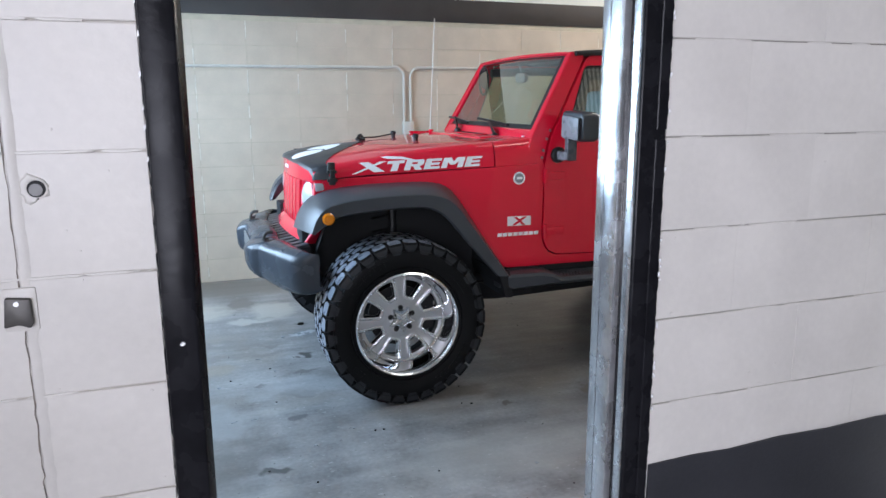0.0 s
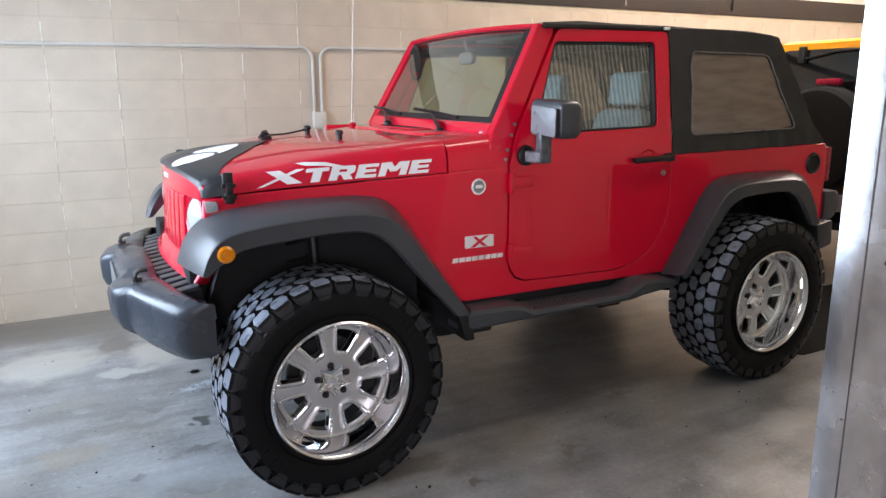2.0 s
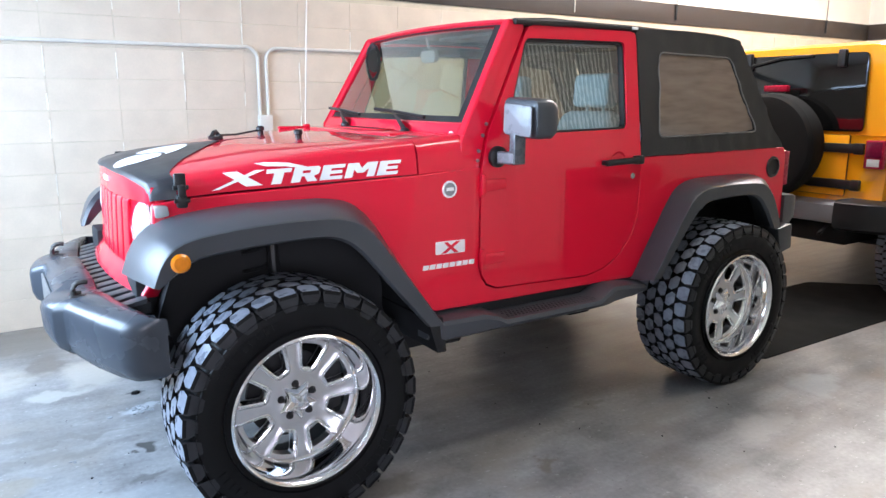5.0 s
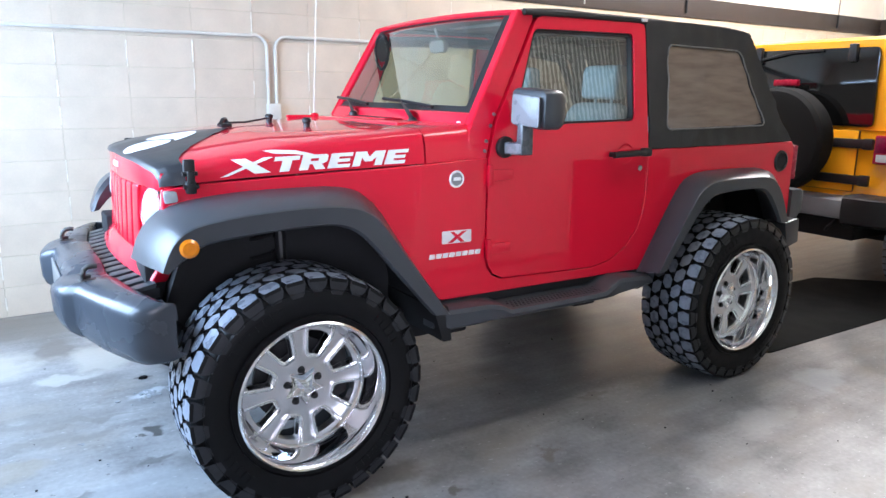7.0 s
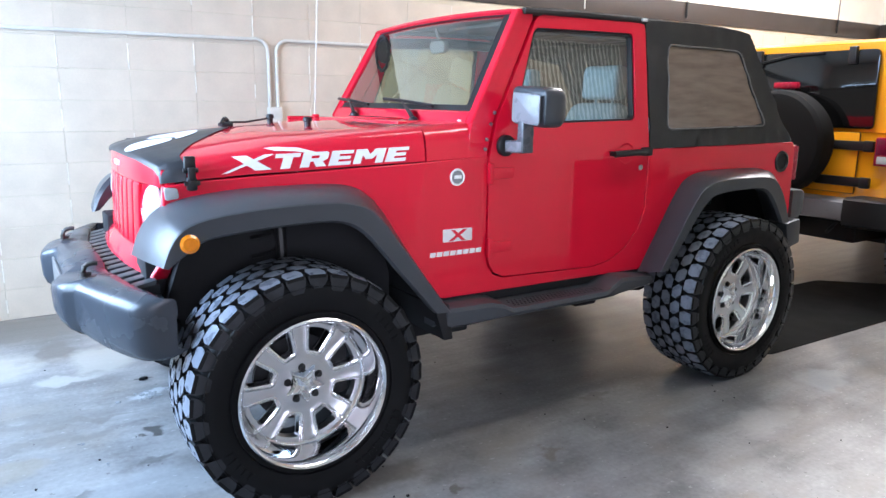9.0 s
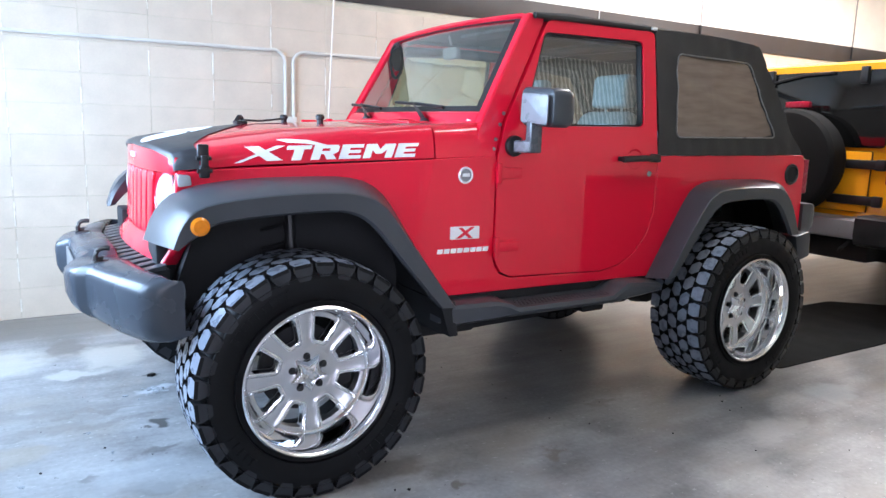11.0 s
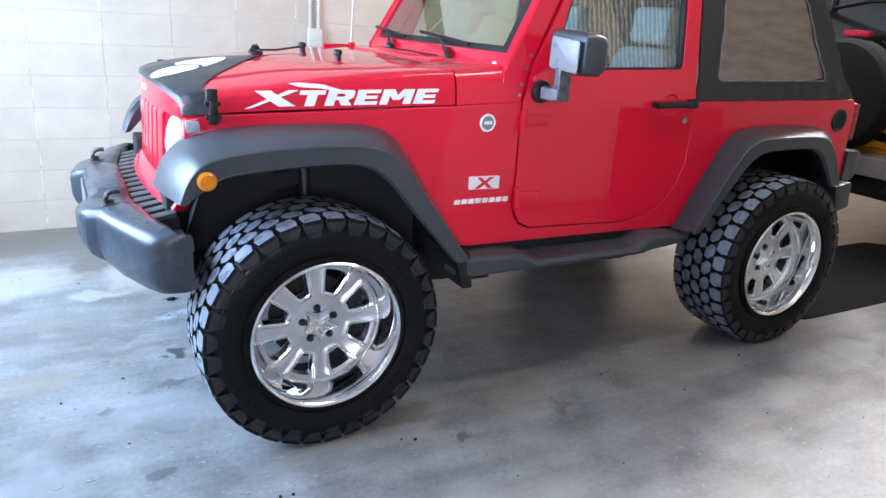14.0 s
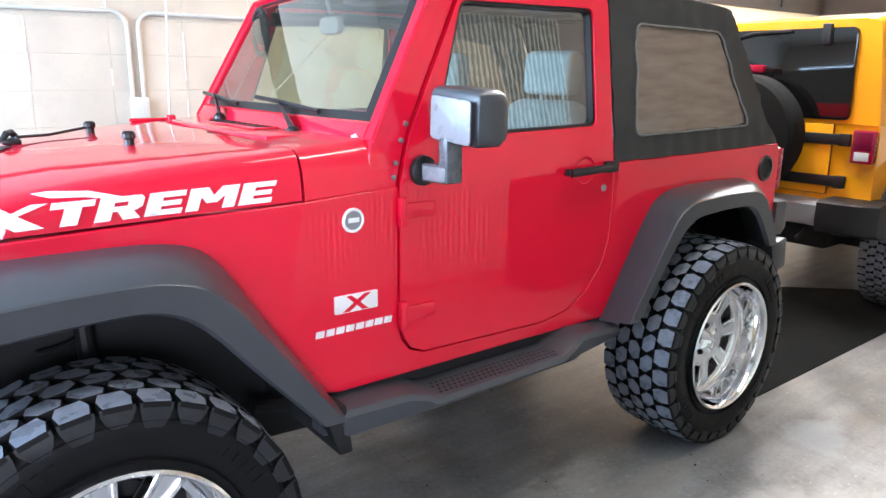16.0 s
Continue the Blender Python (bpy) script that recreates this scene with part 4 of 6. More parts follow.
# white curved emblem on the wrap
def hood_top(x, y):
    """Height of the hood's top at a place away from its edges."""
    h = hood_half(max(-0.434, x))
    for (ya, za), (yb, zb) in zip(h, h[1:]):
        if y <= yb:
            break
    return za + (zb - za) * max(0.0, min(1.0, (y - ya) / (yb - ya)))


emb = bmesh.new()
for lobe in ([(-0.43, 0.60), (-0.37, 0.575), (-0.28, 0.62), (-0.255, 0.70), (-0.30, 0.755), (-0.37, 0.775), (-0.43, 0.70)],
             [(-0.262, 0.640), (-0.20, 0.70), (-0.135, 0.80), (-0.125, 0.90), (-0.20, 0.95), (-0.30, 0.90), (-0.335, 0.81), (-0.28, 0.765), (-0.238, 0.70)]):
    lobe = rounded(lobe, 0.05, 4)
    cx, cy = sum(p[0] for p in lobe) / len(lobe), sum(p[1] for p in lobe) / len(lobe)
    rings = []
    for s in (1.0, 0.8, 0.6, 0.4, 0.2, 0.02):
        ring = [(cx + (x - cx) * s, cy + (y - cy) * s) for x, y in lobe]
        rings.append([(nose_x(x, y), y, hood_top(x, min(y, 2 * YC - y)) + 0.0065) for x, y in ring])
    loft(rings, True, False, emb)
part("hood_emblem", emb, M_WHITE, hood_ob, "white curved emblem")

# hood lettering along its side: heavy slanted capitals drawn stroke by stroke, in a box 1 high
BAR = 0.27
STROKES = {
    "T": (0.86, [[(0, 1), (0.86, 1), (0.86, 1 - BAR), (0, 1 - BAR)], [(0.28, 1), (0.62, 1), (0.62, 0), (0.28, 0)]]),
    "R": (0.92, [[(0, 0), (0, 1), (0.32, 1), (0.32, 0)], [(0, 1), (0.78, 1), (0.78, 1 - 0.24), (0, 1 - 0.24)], [(0.60, 1), (0.84, 1), (0.92, 0.88), (0.92, 0.52), (0.82, 0.40), (0.60, 0.40)], [(0, 0.58), (0.8, 0.58), (0.8, 0.37), (0, 0.37)], [(0.40, 0.42), (0.72, 0.42), (0.94, 0), (0.58, 0)]]),
    "E": (0.80, [[(0, 0), (0, 1), (0.32, 1), (0.32, 0)], [(0, 1), (0.80, 1), (0.80, 1 - 0.24), (0, 1 - 0.24)], [(0, 0.61), (0.74, 0.61), (0.74, 0.39), (0, 0.39)], [(0, 0.24), (0.80, 0.24), (0.80, 0), (0, 0)]]),
    "M": (1.12, [[(0, 0), (0, 1), (0.29, 1), (0.29, 0)], [(0.83, 0), (0.83, 1), (1.12, 1), (1.12, 0)], [(0.06, 1), (0.40, 1), (0.70, 0.30), (0.44, 0.30)], [(0.72, 1), (1.06, 1), (0.68, 0.30), (0.42, 0.30)]]),
}


def on_hood_side(x, z):
    """A point of the hood's side face, a hair proud of it."""
    h = hood_half(x)
    for (ya, za), (yb, zb) in zip(h, h[1:]):
        if z <= zb:
            break
    y = ya + (yb - ya) * max(0.0, min(1.0, (z - za) / (zb - za)))
    return (nose_x(x, y), y - 0.004, z)


def lettering(side):
    m = bmesh.new()
    at = 0.0
    for ch in "TREME":
        w, strokes = STROKES[ch]
        for poly in strokes:
            pts = [(at + px + 0.20 * pz, pz) for px, pz in poly]
            pts = [(-0.030 + px * 0.1058, 1.209 + pz * 0.054) for px, pz in pts]
            m.faces.new([m.verts.new((px, 0, pz + px * 0.038)) for px, pz in pts])
        at += w + 0.09
    # long-tailed first letter and the swoosh over the second
    for poly in ([(-0.214, 1.196), (-0.186, 1.199), (-0.016, 1.263), (-0.050, 1.262)], [(-0.166, 1.256), (-0.112, 1.259), (-0.030, 1.209), (-0.088, 1.206)],
                 [(-0.045, 1.284), (-0.010, 1.288), (0.07, 1.285), (0.155, 1.264), (0.115, 1.264), (0.06, 1.272), (-0.01, 1.274)]):
        p = [m.verts.new((a, 0, b)) for a, b in poly]
        m.faces.new(p)
    for k in range(40):
        bmesh.ops.bisect_plane(m, geom=m.verts[:] + m.edges[:] + m.faces[:], plane_co=(-0.23 + k * 0.02, 0, 0), plane_no=(1, 0, 0))
    for k in range(11):
        bmesh.ops.bisect_plane(m, geom=m.verts[:] + m.edges[:] + m.faces[:], plane_co=(0, 0, 1.195 + k * 0.009), plane_no=(0, 0, 1))
    bend(m, lambda x, y, z: on_hood_side(x, z))
    return m


for side in range(2):
    m = lettering(side)
    if side:
        flip(m, YC)
    part("hood_lettering", m, M_WHITE, hood_ob, "white lettering reading XTREME")

# hood latches, rubber stops, wiper nozzles, prop loops
def latch():
    y = hood_side(-0.31)
    b = box((-0.330, y - 0.018, 1.205), (-0.291, y + 0.004, 1.264), 0.006)
    box((-0.326, y - 0.03, 1.145), (-0.292, y + 0.0, 1.190), 0.006, b)
    box((-0.322, y - 0.034, 1.18), (-0.296, y - 0.016, 1.225), 0.005, b)
    tube([(-0.336, y - 0.018, 1.215), (-0.285, y - 0.018, 1.215)], 0.008, 8, b)
    tube([(-0.335, y - 0.022, 1.17), (-0.283, y - 0.022, 1.17)], 0.008, 8, b)
    return b


both("hood_latch", latch, M_BLACK, hood_ob, "black rubber hood latch")
loop = box((-0.012, 0.89, 1.334), (0.04, 0.96, 1.352), 0.006)
tube([(-0.012, 0.90, 1.345), (0.004, 0.91, 1.368), (0.02, 0.94, 1.37), (0.036, 0.95, 1.348)], 0.010, 8, loop)
part("tie_down_loop", loop, M_BLACK, hood_ob, "black tie-down loop on the hood")
part("cord", tube([(0.03, 0.935, 1.354), (0.13, 1.0, 1.352), (0.255, 1.068, 1.366)], 0.005, 6), M_BLACK, hood_ob)
for sx, sy in ((0.27, 0.587), (0.27, 2 * YC - 0.587)):
    part("rubber_stop", revolve([(0.05, 0), (0.049, 0.013), (0.042, 0.019), (0.03, 0.019), (0.026, 0.014), (0.008, 0.014), (0, 0.02)], (sx, sy, on_hood(sx, sy) - 0.004), "z", 14), M_BLACK, hood_ob, "black rubber windscreen stop")
# front clip: grille, headlamps, inner fenders
def grille_x(y, z):
    return -0.391 - 0.064 * (1 - ((y - YC) / 0.6) ** 2) - (1.235 - z) * 0.045 - max(0.0, 0.900 - z) * 0.5


def grille_slab(ya, yb, za, zt, b=None, d=0.05, crown=0.0):
    """A bowed slab of the grille panel, its outer edges eased."""
    rings = []
    n = max(2, int((yb - ya) / 0.06) + 1)
    for i in range(n + 1):
        y = ya + (yb - ya) * i / n
        zb = zt - crown * ((y - YC) / 0.57) ** 2
        e = 0.004 if i in (0, n) and yb - ya < 0.05 else 0.0
        rings.append([(grille_x(y, za) + 0.006 + e, y, za), (grille_x(y, za) + e, y, za + 0.008), (grille_x(y, zb) + e, y, zb - 0.008), (grille_x(y, zb) + 0.006 + e, y, zb), (grille_x(y, zb) + d, y, zb), (grille_x(y, za) + d, y, za)])
    return loft(rings, bm=b)


def grille_bar(y, w):
    """An upright bar of the grille: flat in front, its edges rounded."""
    rings = []
    for z in (0.900, 0.912, 0.99, 1.07, 1.143, 1.155):
        back = 0.006 if z in (0.900, 1.155) else 0.0
        rings.append([(grille_x(y + o, z) + back + d, y + o, z) for o, d in ((-w, 0.05), (-w, 0.010), (-w + 0.001, 0.003), (-w + 0.004, 0.0), (w - 0.004, 0.0), (w - 0.001, 0.003), (w, 0.010), (w, 0.05))])
    return loft(rings)


gb = grille_slab(0.262, 1.398, 1.150, 1.249, crown=0.036)
grille_slab(0.265, 1.395, 0.83, 0.905, gb)
grille_slab(0.25, 0.50, 0.905, 0.985, gb)
grille_slab(1.16, 1.41, 0.905, 0.985, gb)
grille_ob = even(part("grille", gb, M_RED, car, "red grille panel with seven upright slots", angle=30))
for k in range(8):
    gy = YC - 0.301 + k * 0.086
    gw = 0.0330 if 0 < k < 7 else 0.0345
    even(part("grille_bar", grille_bar(gy, gw), M_RED, grille_ob, angle=60))
part("grille_mesh", box((-0.40, 0.30, 0.86), (-0.385, 1.36, 1.19)), M_DARK, car)
for sy in (0.395, 2 * YC - 0.395):
    sgn = 1 if sy < YC else -1
    turn = lambda b: bend(b, lambda x, y, z: (x + 0.15 * (y - sy) * -sgn - 0.05 * (1.075 - z), y, z))
    part("headlamp_ring", turn(revolve([(0.05, 0.112), (0.0, 0.110), (-0.008, 0.100), (0.004, 0.086)], (-0.412, sy, 1.070), "x", 32)), M_RED, car)
    part("headlamp", turn(revolve([(-0.030, 0.0), (-0.027, 0.04), (-0.018, 0.068), (-0.002, 0.087), (0.02, 0.090)], (-0.405, sy, 1.070), "x", 32)), M_LENS, car, "round clear headlamp")
    part("lamp_surround", turn(holed(rounded([(sy - 0.148, 0.975), (sy + 0.148, 0.975), (sy + 0.148, 1.172), (sy - 0.148, 1.172)], 0.01), [(sy + 0.108 * math.cos(k * 0.2618), 1.075 + 0.096 * math.sin(k * 0.2618)) for k in range(24)], -0.414, -0.385, "x")), M_RED, car)


part("side_repeater", prism(rounded([(-0.400, 1.158), (-0.355, 1.154), (-0.350, 1.118), (-0.396, 1.112)], 0.008), 0.222, 0.24, bev=0.003), M_LENS, car, "clear side lamp beside the headlamp")
part("front_badge", prism(rounded([(YC - 0.055, 1.192), (YC + 0.055, 1.192), (YC + 0.055, 1.212), (YC - 0.055, 1.212)], 0.008), -0.461, -0.454, "x", 0.002), M_SILVER, car, "small silver badge")


# flares
def flare(B, P, Q, yp):
    rings = []
    for (bx, by, bz), (px, pz), (qx, qz) in zip(B, P, Q):
        mx, mz = (bx + px) / 2, (bz + pz) / 2
        rings.append([(bx, by, bz), (mx * 0.6 + bx * 0.4, (by * 0.55 + yp * 0.45), mz * 0.5 + bz * 0.5 + 0.004), (px * 0.96 + bx * 0.04, yp + 0.008, pz * 0.95 + bz * 0.05 + 0.001), (px, yp + 0.003, pz), (px * 0.96 + qx * 0.04, yp, pz * 0.96 + qz * 0.04),
                      (px * 0.12 + qx * 0.88, yp - 0.002, pz * 0.12 + qz * 0.88), (qx, yp + 0.012, qz), (qx, yp + 0.03, qz + 0.004), (bx * 0.4 + qx * 0.6, by, qz * 0.75 + bz * 0.25), (bx * 0.8 + qx * 0.2, by + 0.01, bz * 0.8 + qz * 0.2)])
    # more stations for a smooth sweep
    fine = [rings[0]]
    for i in range(len(rings) - 1):
        p0, p1, p2, p3 = rings[max(i - 1, 0)], rings[i], rings[i + 1], rings[min(i + 2, len(rings) - 1)]
        for t in (0.33, 0.67, 1.0):
            fine.append([tuple(0.5 * ((2 * b) + (c - a) * t + (2 * a - 5 * b + 4 * c - d) * t * t + (3 * b - a - 3 * c + d) * t ** 3) for a, b, c, d in zip(*q)) for q in zip(p0, p1, p2, p3)])
    return loft(fine)


FB = [(-0.512, 0.28, 0.925), (-0.47, 0.275, 1.03), (-0.38, 0.25, 1.105), (-0.19, 0.215, 1.140), (0.03, 0.19, 1.150), (0.225, 0.165, 1.146), (0.335, 0.150, 1.094), (0.455, 0.130, 0.905), (0.632, 0.115, 0.635)]
FP = [(-0.470, 0.938), (-0.435, 1.02), (-0.365, 1.072), (-0.20, 1.098), (0.02, 1.108), (0.18, 1.098), (0.285, 1.045), (0.415, 0.88), (0.60, 0.635)]
FQ = [(-0.452, 0.932), (-0.39, 0.975), (-0.325, 1.012), (-0.18, 1.028), (0.02, 1.038), (0.14, 1.030), (0.235, 0.975), (0.36, 0.83), (0.528, 0.640)]
RB = [(1.815, 0.10, 0.625), (1.935, 0.10, 0.82), (2.06, 0.10, 1.015), (2.14, 0.10, 1.085), (2.28, 0.10, 1.112), (2.58, 0.10, 1.113), (2.76, 0.10, 1.10), (2.86, 0.10, 1.02), (2.93, 0.10, 0.82)]
RP = [(1.815, 0.650), (1.93, 0.825), (2.05, 0.995), (2.115, 1.05), (2.22, 1.078), (2.52, 1.083), (2.67, 1.062), (2.765, 0.97), (2.84, 0.815)]
RQ = [(1.872, 0.655), (1.98, 0.80), (2.10, 0.94), (2.165, 0.988), (2.25, 1.010), (2.50, 1.018), (2.61, 0.995), (2.69, 0.92), (2.768, 0.815)]
fl = both("front_flare", lambda: flare(FB, FP, FQ, -0.052), M_PLASTIC, car, "wide satin black front wheel flare")
both("rear_flare", lambda: flare(RB, RP, RQ, -0.048), M_PLASTIC, car, "wide satin black rear wheel flare")
for ob, s in zip(fl, (0, 1)):
    mk = revolve([(-0.014, 0.0), (-0.012, 0.022), (-0.004, 0.031), (0.006, 0.033)], (-0.385, -0.050, 1.008), "y", 24)
    part("marker_lamp", mk if s == 0 else flip(mk, YC), M_ORANGE, ob, "round orange marker lamp")


# wheel wells and underbody
def well(x0, x1, z1):
    b = box((x0, 0.40, 0.55), (x1, 0.42, z1))
    pts = [(x0, 0.75), (x0 + 0.1, z1 - 0.06), (x0 + 0.25, z1), (x1 - 0.25, z1), (x1 - 0.1, z1 - 0.06), (x1, 0.75)]
    rings = [[(x, y, z) for x, z in pts] for y in (0.115, 0.41)]
    loft(rings, False, False, b)
    return b


both("front_well", lambda: bend(well(-0.42, 0.56, 1.085), lambda x, y, z: (x, y + (0.10 if y < 0.2 and x < 0.1 else 0.02 if y < 0.2 else 0), z)), M_LINER)
both("rear_well", lambda: well(1.88, 2.92, 1.05), M_LINER)
def splash_guard():
    b = prism([(0.47, 1.02), (0.56, 1.02), (0.655, 0.62), (0.655, 0.60), (0.59, 0.60)], 0.16, 0.60, bev=0.008)
    return prism([(0.565, 0.645), (0.64, 0.645), (0.66, 0.49), (0.615, 0.49)], 0.02, 0.60, bev=0.008, bm=b)


both("splash_guard", splash_guard, M_DARK)
both("inner_fender", lambda: box((-0.470, 0.285, 0.58), (-0.400, 0.46, 0.93), 0.01), M_DARK)
part("firewall", box((0.60, 0.16, 0.70), (0.64, 1.5, 1.33)), M_DARK, car)
part("floor_pan", box((0.58, 0.15, 0.64), (3.02, 1.51, 0.69)), M_DARK, car)
part("tailgate", box((3.02, 0.145, 0.70), (3.055, 1.515, 1.245), 0.01), M_RED, car)
for ry in (0.46, 1.14):
    part("frame_rail", box((-0.42, ry, 0.56), (3.1, ry + 0.06, 0.66), 0.01), M_DARK, car)
for ax in (0.0, 2.424):
    b = tube([(ax, 0.1, 0.44), (ax, 1.56, 0.44)], 0.045, 12)
    revolve([(-0.12, 0.05), (-0.09, 0.12), (0.0, 0.14), (0.09, 0.12), (0.12, 0.05)], (ax, 0.72, 0.44), "y", 16, b)
    part("axle", b, M_DARK, car)
    for sy in (0.36, 1.30):
        s = tube([(ax + 0.06, sy - 0.04, 0.46), (ax + 0.05, sy, 1.04)], 0.022, 10)
        part("damper", s, M_BLACK, car)
        coil = [(ax + 0.055 * math.cos(k * 0.7), sy + 0.05 + 0.055 * math.sin(k * 0.7), 0.5 + k * 0.0085) for k in range(60)]
        part("coil_spring", tube(coil, 0.008, 6), M_DARK, car)
part("steering_link", tube([(-0.12, 0.25, 0.50), (-0.12, 1.4, 0.50)], 0.018, 8), M_DARK, car)
part("fuel_tank", box((1.9, 0.55, 0.45), (2.9, 1.1, 0.62), 0.03), M_DARK, car)
part("gearbox", box((0.3, 0.62, 0.42), (1.5, 1.04, 0.66), 0.04), M_DARK, car)
# beams added to stop front daylight passing under the car
part("blocking_beam", prism([(0.66, 0.62), (0.92, 0.62), (0.88, 0.43), (0.70, 0.43)], 0.24, 1.42, bev=0.012), M_DARK, car)
part("blocking_beam", prism([(1.50, 0.62), (1.72, 0.62), (1.68, 0.44), (1.54, 0.44)], 0.24, 1.42, bev=0.012), M_DARK, car)
part("exhaust_pipe", tube([(0.5, 0.36, 0.55), (0.9, 0.33, 0.47), (1.9, 0.33, 0.47), (2.2, 0.36, 0.60)], 0.028, 10), M_DARK, car)
both("tow_eye", lambda: box((0.605, 0.16, 0.66), (0.64, 0.20, 0.72), 0.005), M_RED)

# front bumper
def shelf_x(y):
    """Where the bumper's top ends towards the grille."""
    d = abs(y - YC)
    for (da, xa), (db, xb) in zip(((0.0, -0.566), (0.30, -0.565), (0.57, -0.532), (0.68, -0.506)), ((0.30, -0.565), (0.57, -0.532), (0.68, -0.506), (0.84, -0.46))):
        if d <= db:
            break
    return xa + (xb - xa) * (d - da) / (db - da)


def bumper():
    st = [(0.000, -0.490, 0.800, 0.645, -0.43), (0.002, -0.512, 0.803, 0.634, -0.43), (0.008, -0.532, 0.806, 0.624, -0.43), (0.018, -0.550, 0.808, 0.617, -0.43), (0.032, -0.565, 0.810, 0.612, -0.43), (0.052, -0.578, 0.811, 0.610, -0.43), (0.12, -0.608, 0.813, 0.606, -0.43), (0.22, -0.645, 0.814, 0.605, -0.43), (0.33, -0.680, 0.815, 0.611, -0.43), (0.372, -0.692, 0.815, 0.618, -0.43), (0.382, -0.698, 0.814, 0.622, -0.43), (0.394, -0.724, 0.812, 0.628, -0.43),
          (0.406, -0.732, 0.811, 0.630, -0.43), (0.49, -0.752, 0.806, 0.640, -0.43), (0.545, -0.755, 0.805, 0.642, -0.43), (0.565, -0.742, 0.81, 0.645, -0.43), (0.59, -0.708, 0.825, 0.65, -0.43), (0.83, -0.706, 0.828, 0.65, -0.43)]
    st = st + [(2 * YC - y, a, b, c, d) for y, a, b, c, d in st[-2::-1]]
    rings = []
    for y, xf, zt, zb, xb in st:
        xi = max(shelf_x(y), xf + 0.062)
        rings.append([(xb, y, zt - 0.035), (xi + 0.004, y, zt - 0.035), (xi, y, zt + 0.014), (xi - 0.005, y, zt + 0.021), (xi * 0.55 + (xf + 0.05) * 0.45, y, zt + 0.023), (xf + 0.050, y, zt + 0.016), (xf + 0.022, y, zt + 0.006), (xf + 0.006, y, zt - 0.008), (xf, y, zt - 0.030), (xf + 0.004, y, zb + 0.06), (xf + 0.018, y, zb + 0.025), (xf + 0.045, y, zb + 0.004), (xf + 0.09, y, zb), (xb, y, zb + 0.01)])
    return loft(rings)


bump = part("front_bumper", bumper(), M_BUMPER, car, "dark grey moulded plastic front bumper", angle=55)
part("bumper_plate", prism(rounded([(0.63, 0.69), (1.03, 0.69), (1.03, 0.80), (0.63, 0.80)], 0.02), -0.716, -0.708, "x", 0.003), M_PLATE, bump, "plain grey panel in the bumper's middle")
for sy in (0.42, 1.22):
    b = tube([(-0.652, sy, 0.815), (-0.655, sy, 0.850), (-0.650, sy, 0.868), (-0.637, sy, 0.878), (-0.618, sy, 0.880), (-0.606, sy, 0.878)], 0.0095, 12)
    tube([(-0.652, sy + 0.004, 0.842), (-0.628, sy + 0.004, 0.842)], 0.007, 8, b)
    prism(rounded([(-0.668, sy - 0.022), (-0.610, sy - 0.022), (-0.610, sy + 0.022), (-0.668, sy + 0.022)], 0.008), 0.812, 0.834, "z", 0.004, b)
    part("tow_hook", b, M_IRON, bump, "dark steel tow hook")
dam = loft([[(shelf_x(y) + 0.001, y, 0.785), (shelf_x(y) + 0.001, y, 0.812), (-0.455 + 0.10 * max(0.0, abs(y - YC) - 0.4), y, 0.822), (-0.455 + 0.10 * max(0.0, abs(y - YC) - 0.4), y, 0.785)] for y in [0.225 + 0.055 * k for k in range(23)]])
air_dam = part("air_dam", dam, M_BLACK, car, "black slotted filler under the grille")
for k in range(15):
    y = 0.255 + k * 0.082
    slat = loft([[(shelf_x(y) + 0.004, y + o, 0.811), (shelf_x(y) + 0.006, y + o, 0.826 - abs(o) * 0.2), (-0.462 + 0.1 * max(0.0, abs(y - YC) - 0.4), y + o, 0.842 - abs(o) * 0.2), (-0.462 + 0.1 * max(0.0, abs(y - YC) - 0.4), y + o, 0.811)] for o in (-0.027, -0.021, 0.021, 0.027)])
    part("slat", slat, M_PLASTIC, air_dam)
part("skid_shield", box((-0.50, 0.35, 0.55), (-0.34, 1.31, 0.64), 0.02), M_DARK, car)

# side step
def side_step():
    st = [(0.590, 0.622, 0.540, 0.05), (0.63, 0.628, 0.530, 0.015), (0.84, 0.628, 0.538, 0.0), (0.90, 0.616, 0.546, -0.012), (0.945, 0.594, 0.546, -0.018), (1.50, 0.594, 0.548, -0.018), (1.56, 0.622, 0.548, -0.014), (1.61, 0.640, 0.552, 0.0), (1.72, 0.632, 0.556, 0.012), (1.86, 0.612, 0.562, 0.03), (1.885, 0.605, 0.57, 0.06)]
    rings = []
    for x, zt, zb, y in st:
        rings.append([(x, 0.14, zt + 0.004), (x, y + 0.03, zt), (x, y + 0.010, zt - 0.006), (x, y, zt - 0.022), (x, y + 0.006, zb + 0.014), (x, y + 0.03, zb), (x, 0.14, zb)])
    return loft(rings)


steps = both("side_step", side_step, M_PLASTIC, car, "black side step below the door")
for ob, s in zip(steps, (0, 1)):
    t = bmesh.new()
    for i in range(26):
        for j in range(4):
            x, y = 0.97 + i * 0.0205 + (j % 2) * 0.01, 0.012 + j * 0.022
            revolve([(0.003, 0), (0.0022, 0.005), (0, 0.007)], (x, y, 0.595), "z", 6, t)
    part("tread_strip", t if s == 0 else flip(t, YC), M_BLACK, ob)
both("rocker", lambda: box((0.60, 0.128, 0.555), (1.87, 0.16, 0.665), 0.006), M_DARK)
part("step_bracket", tube([(1.60, 0.08, 0.55), (1.75, 0.30, 0.57)], 0.015, 8), M_DARK, car)

# badges
def badge_plate():
    b = prism(rounded([(0.652, 0.886), (0.797, 0.884), (0.797, 0.938), (0.652, 0.940)], 0.006), SIDE - 0.004, SIDE + 0.001, bev=0.0015)
    return b


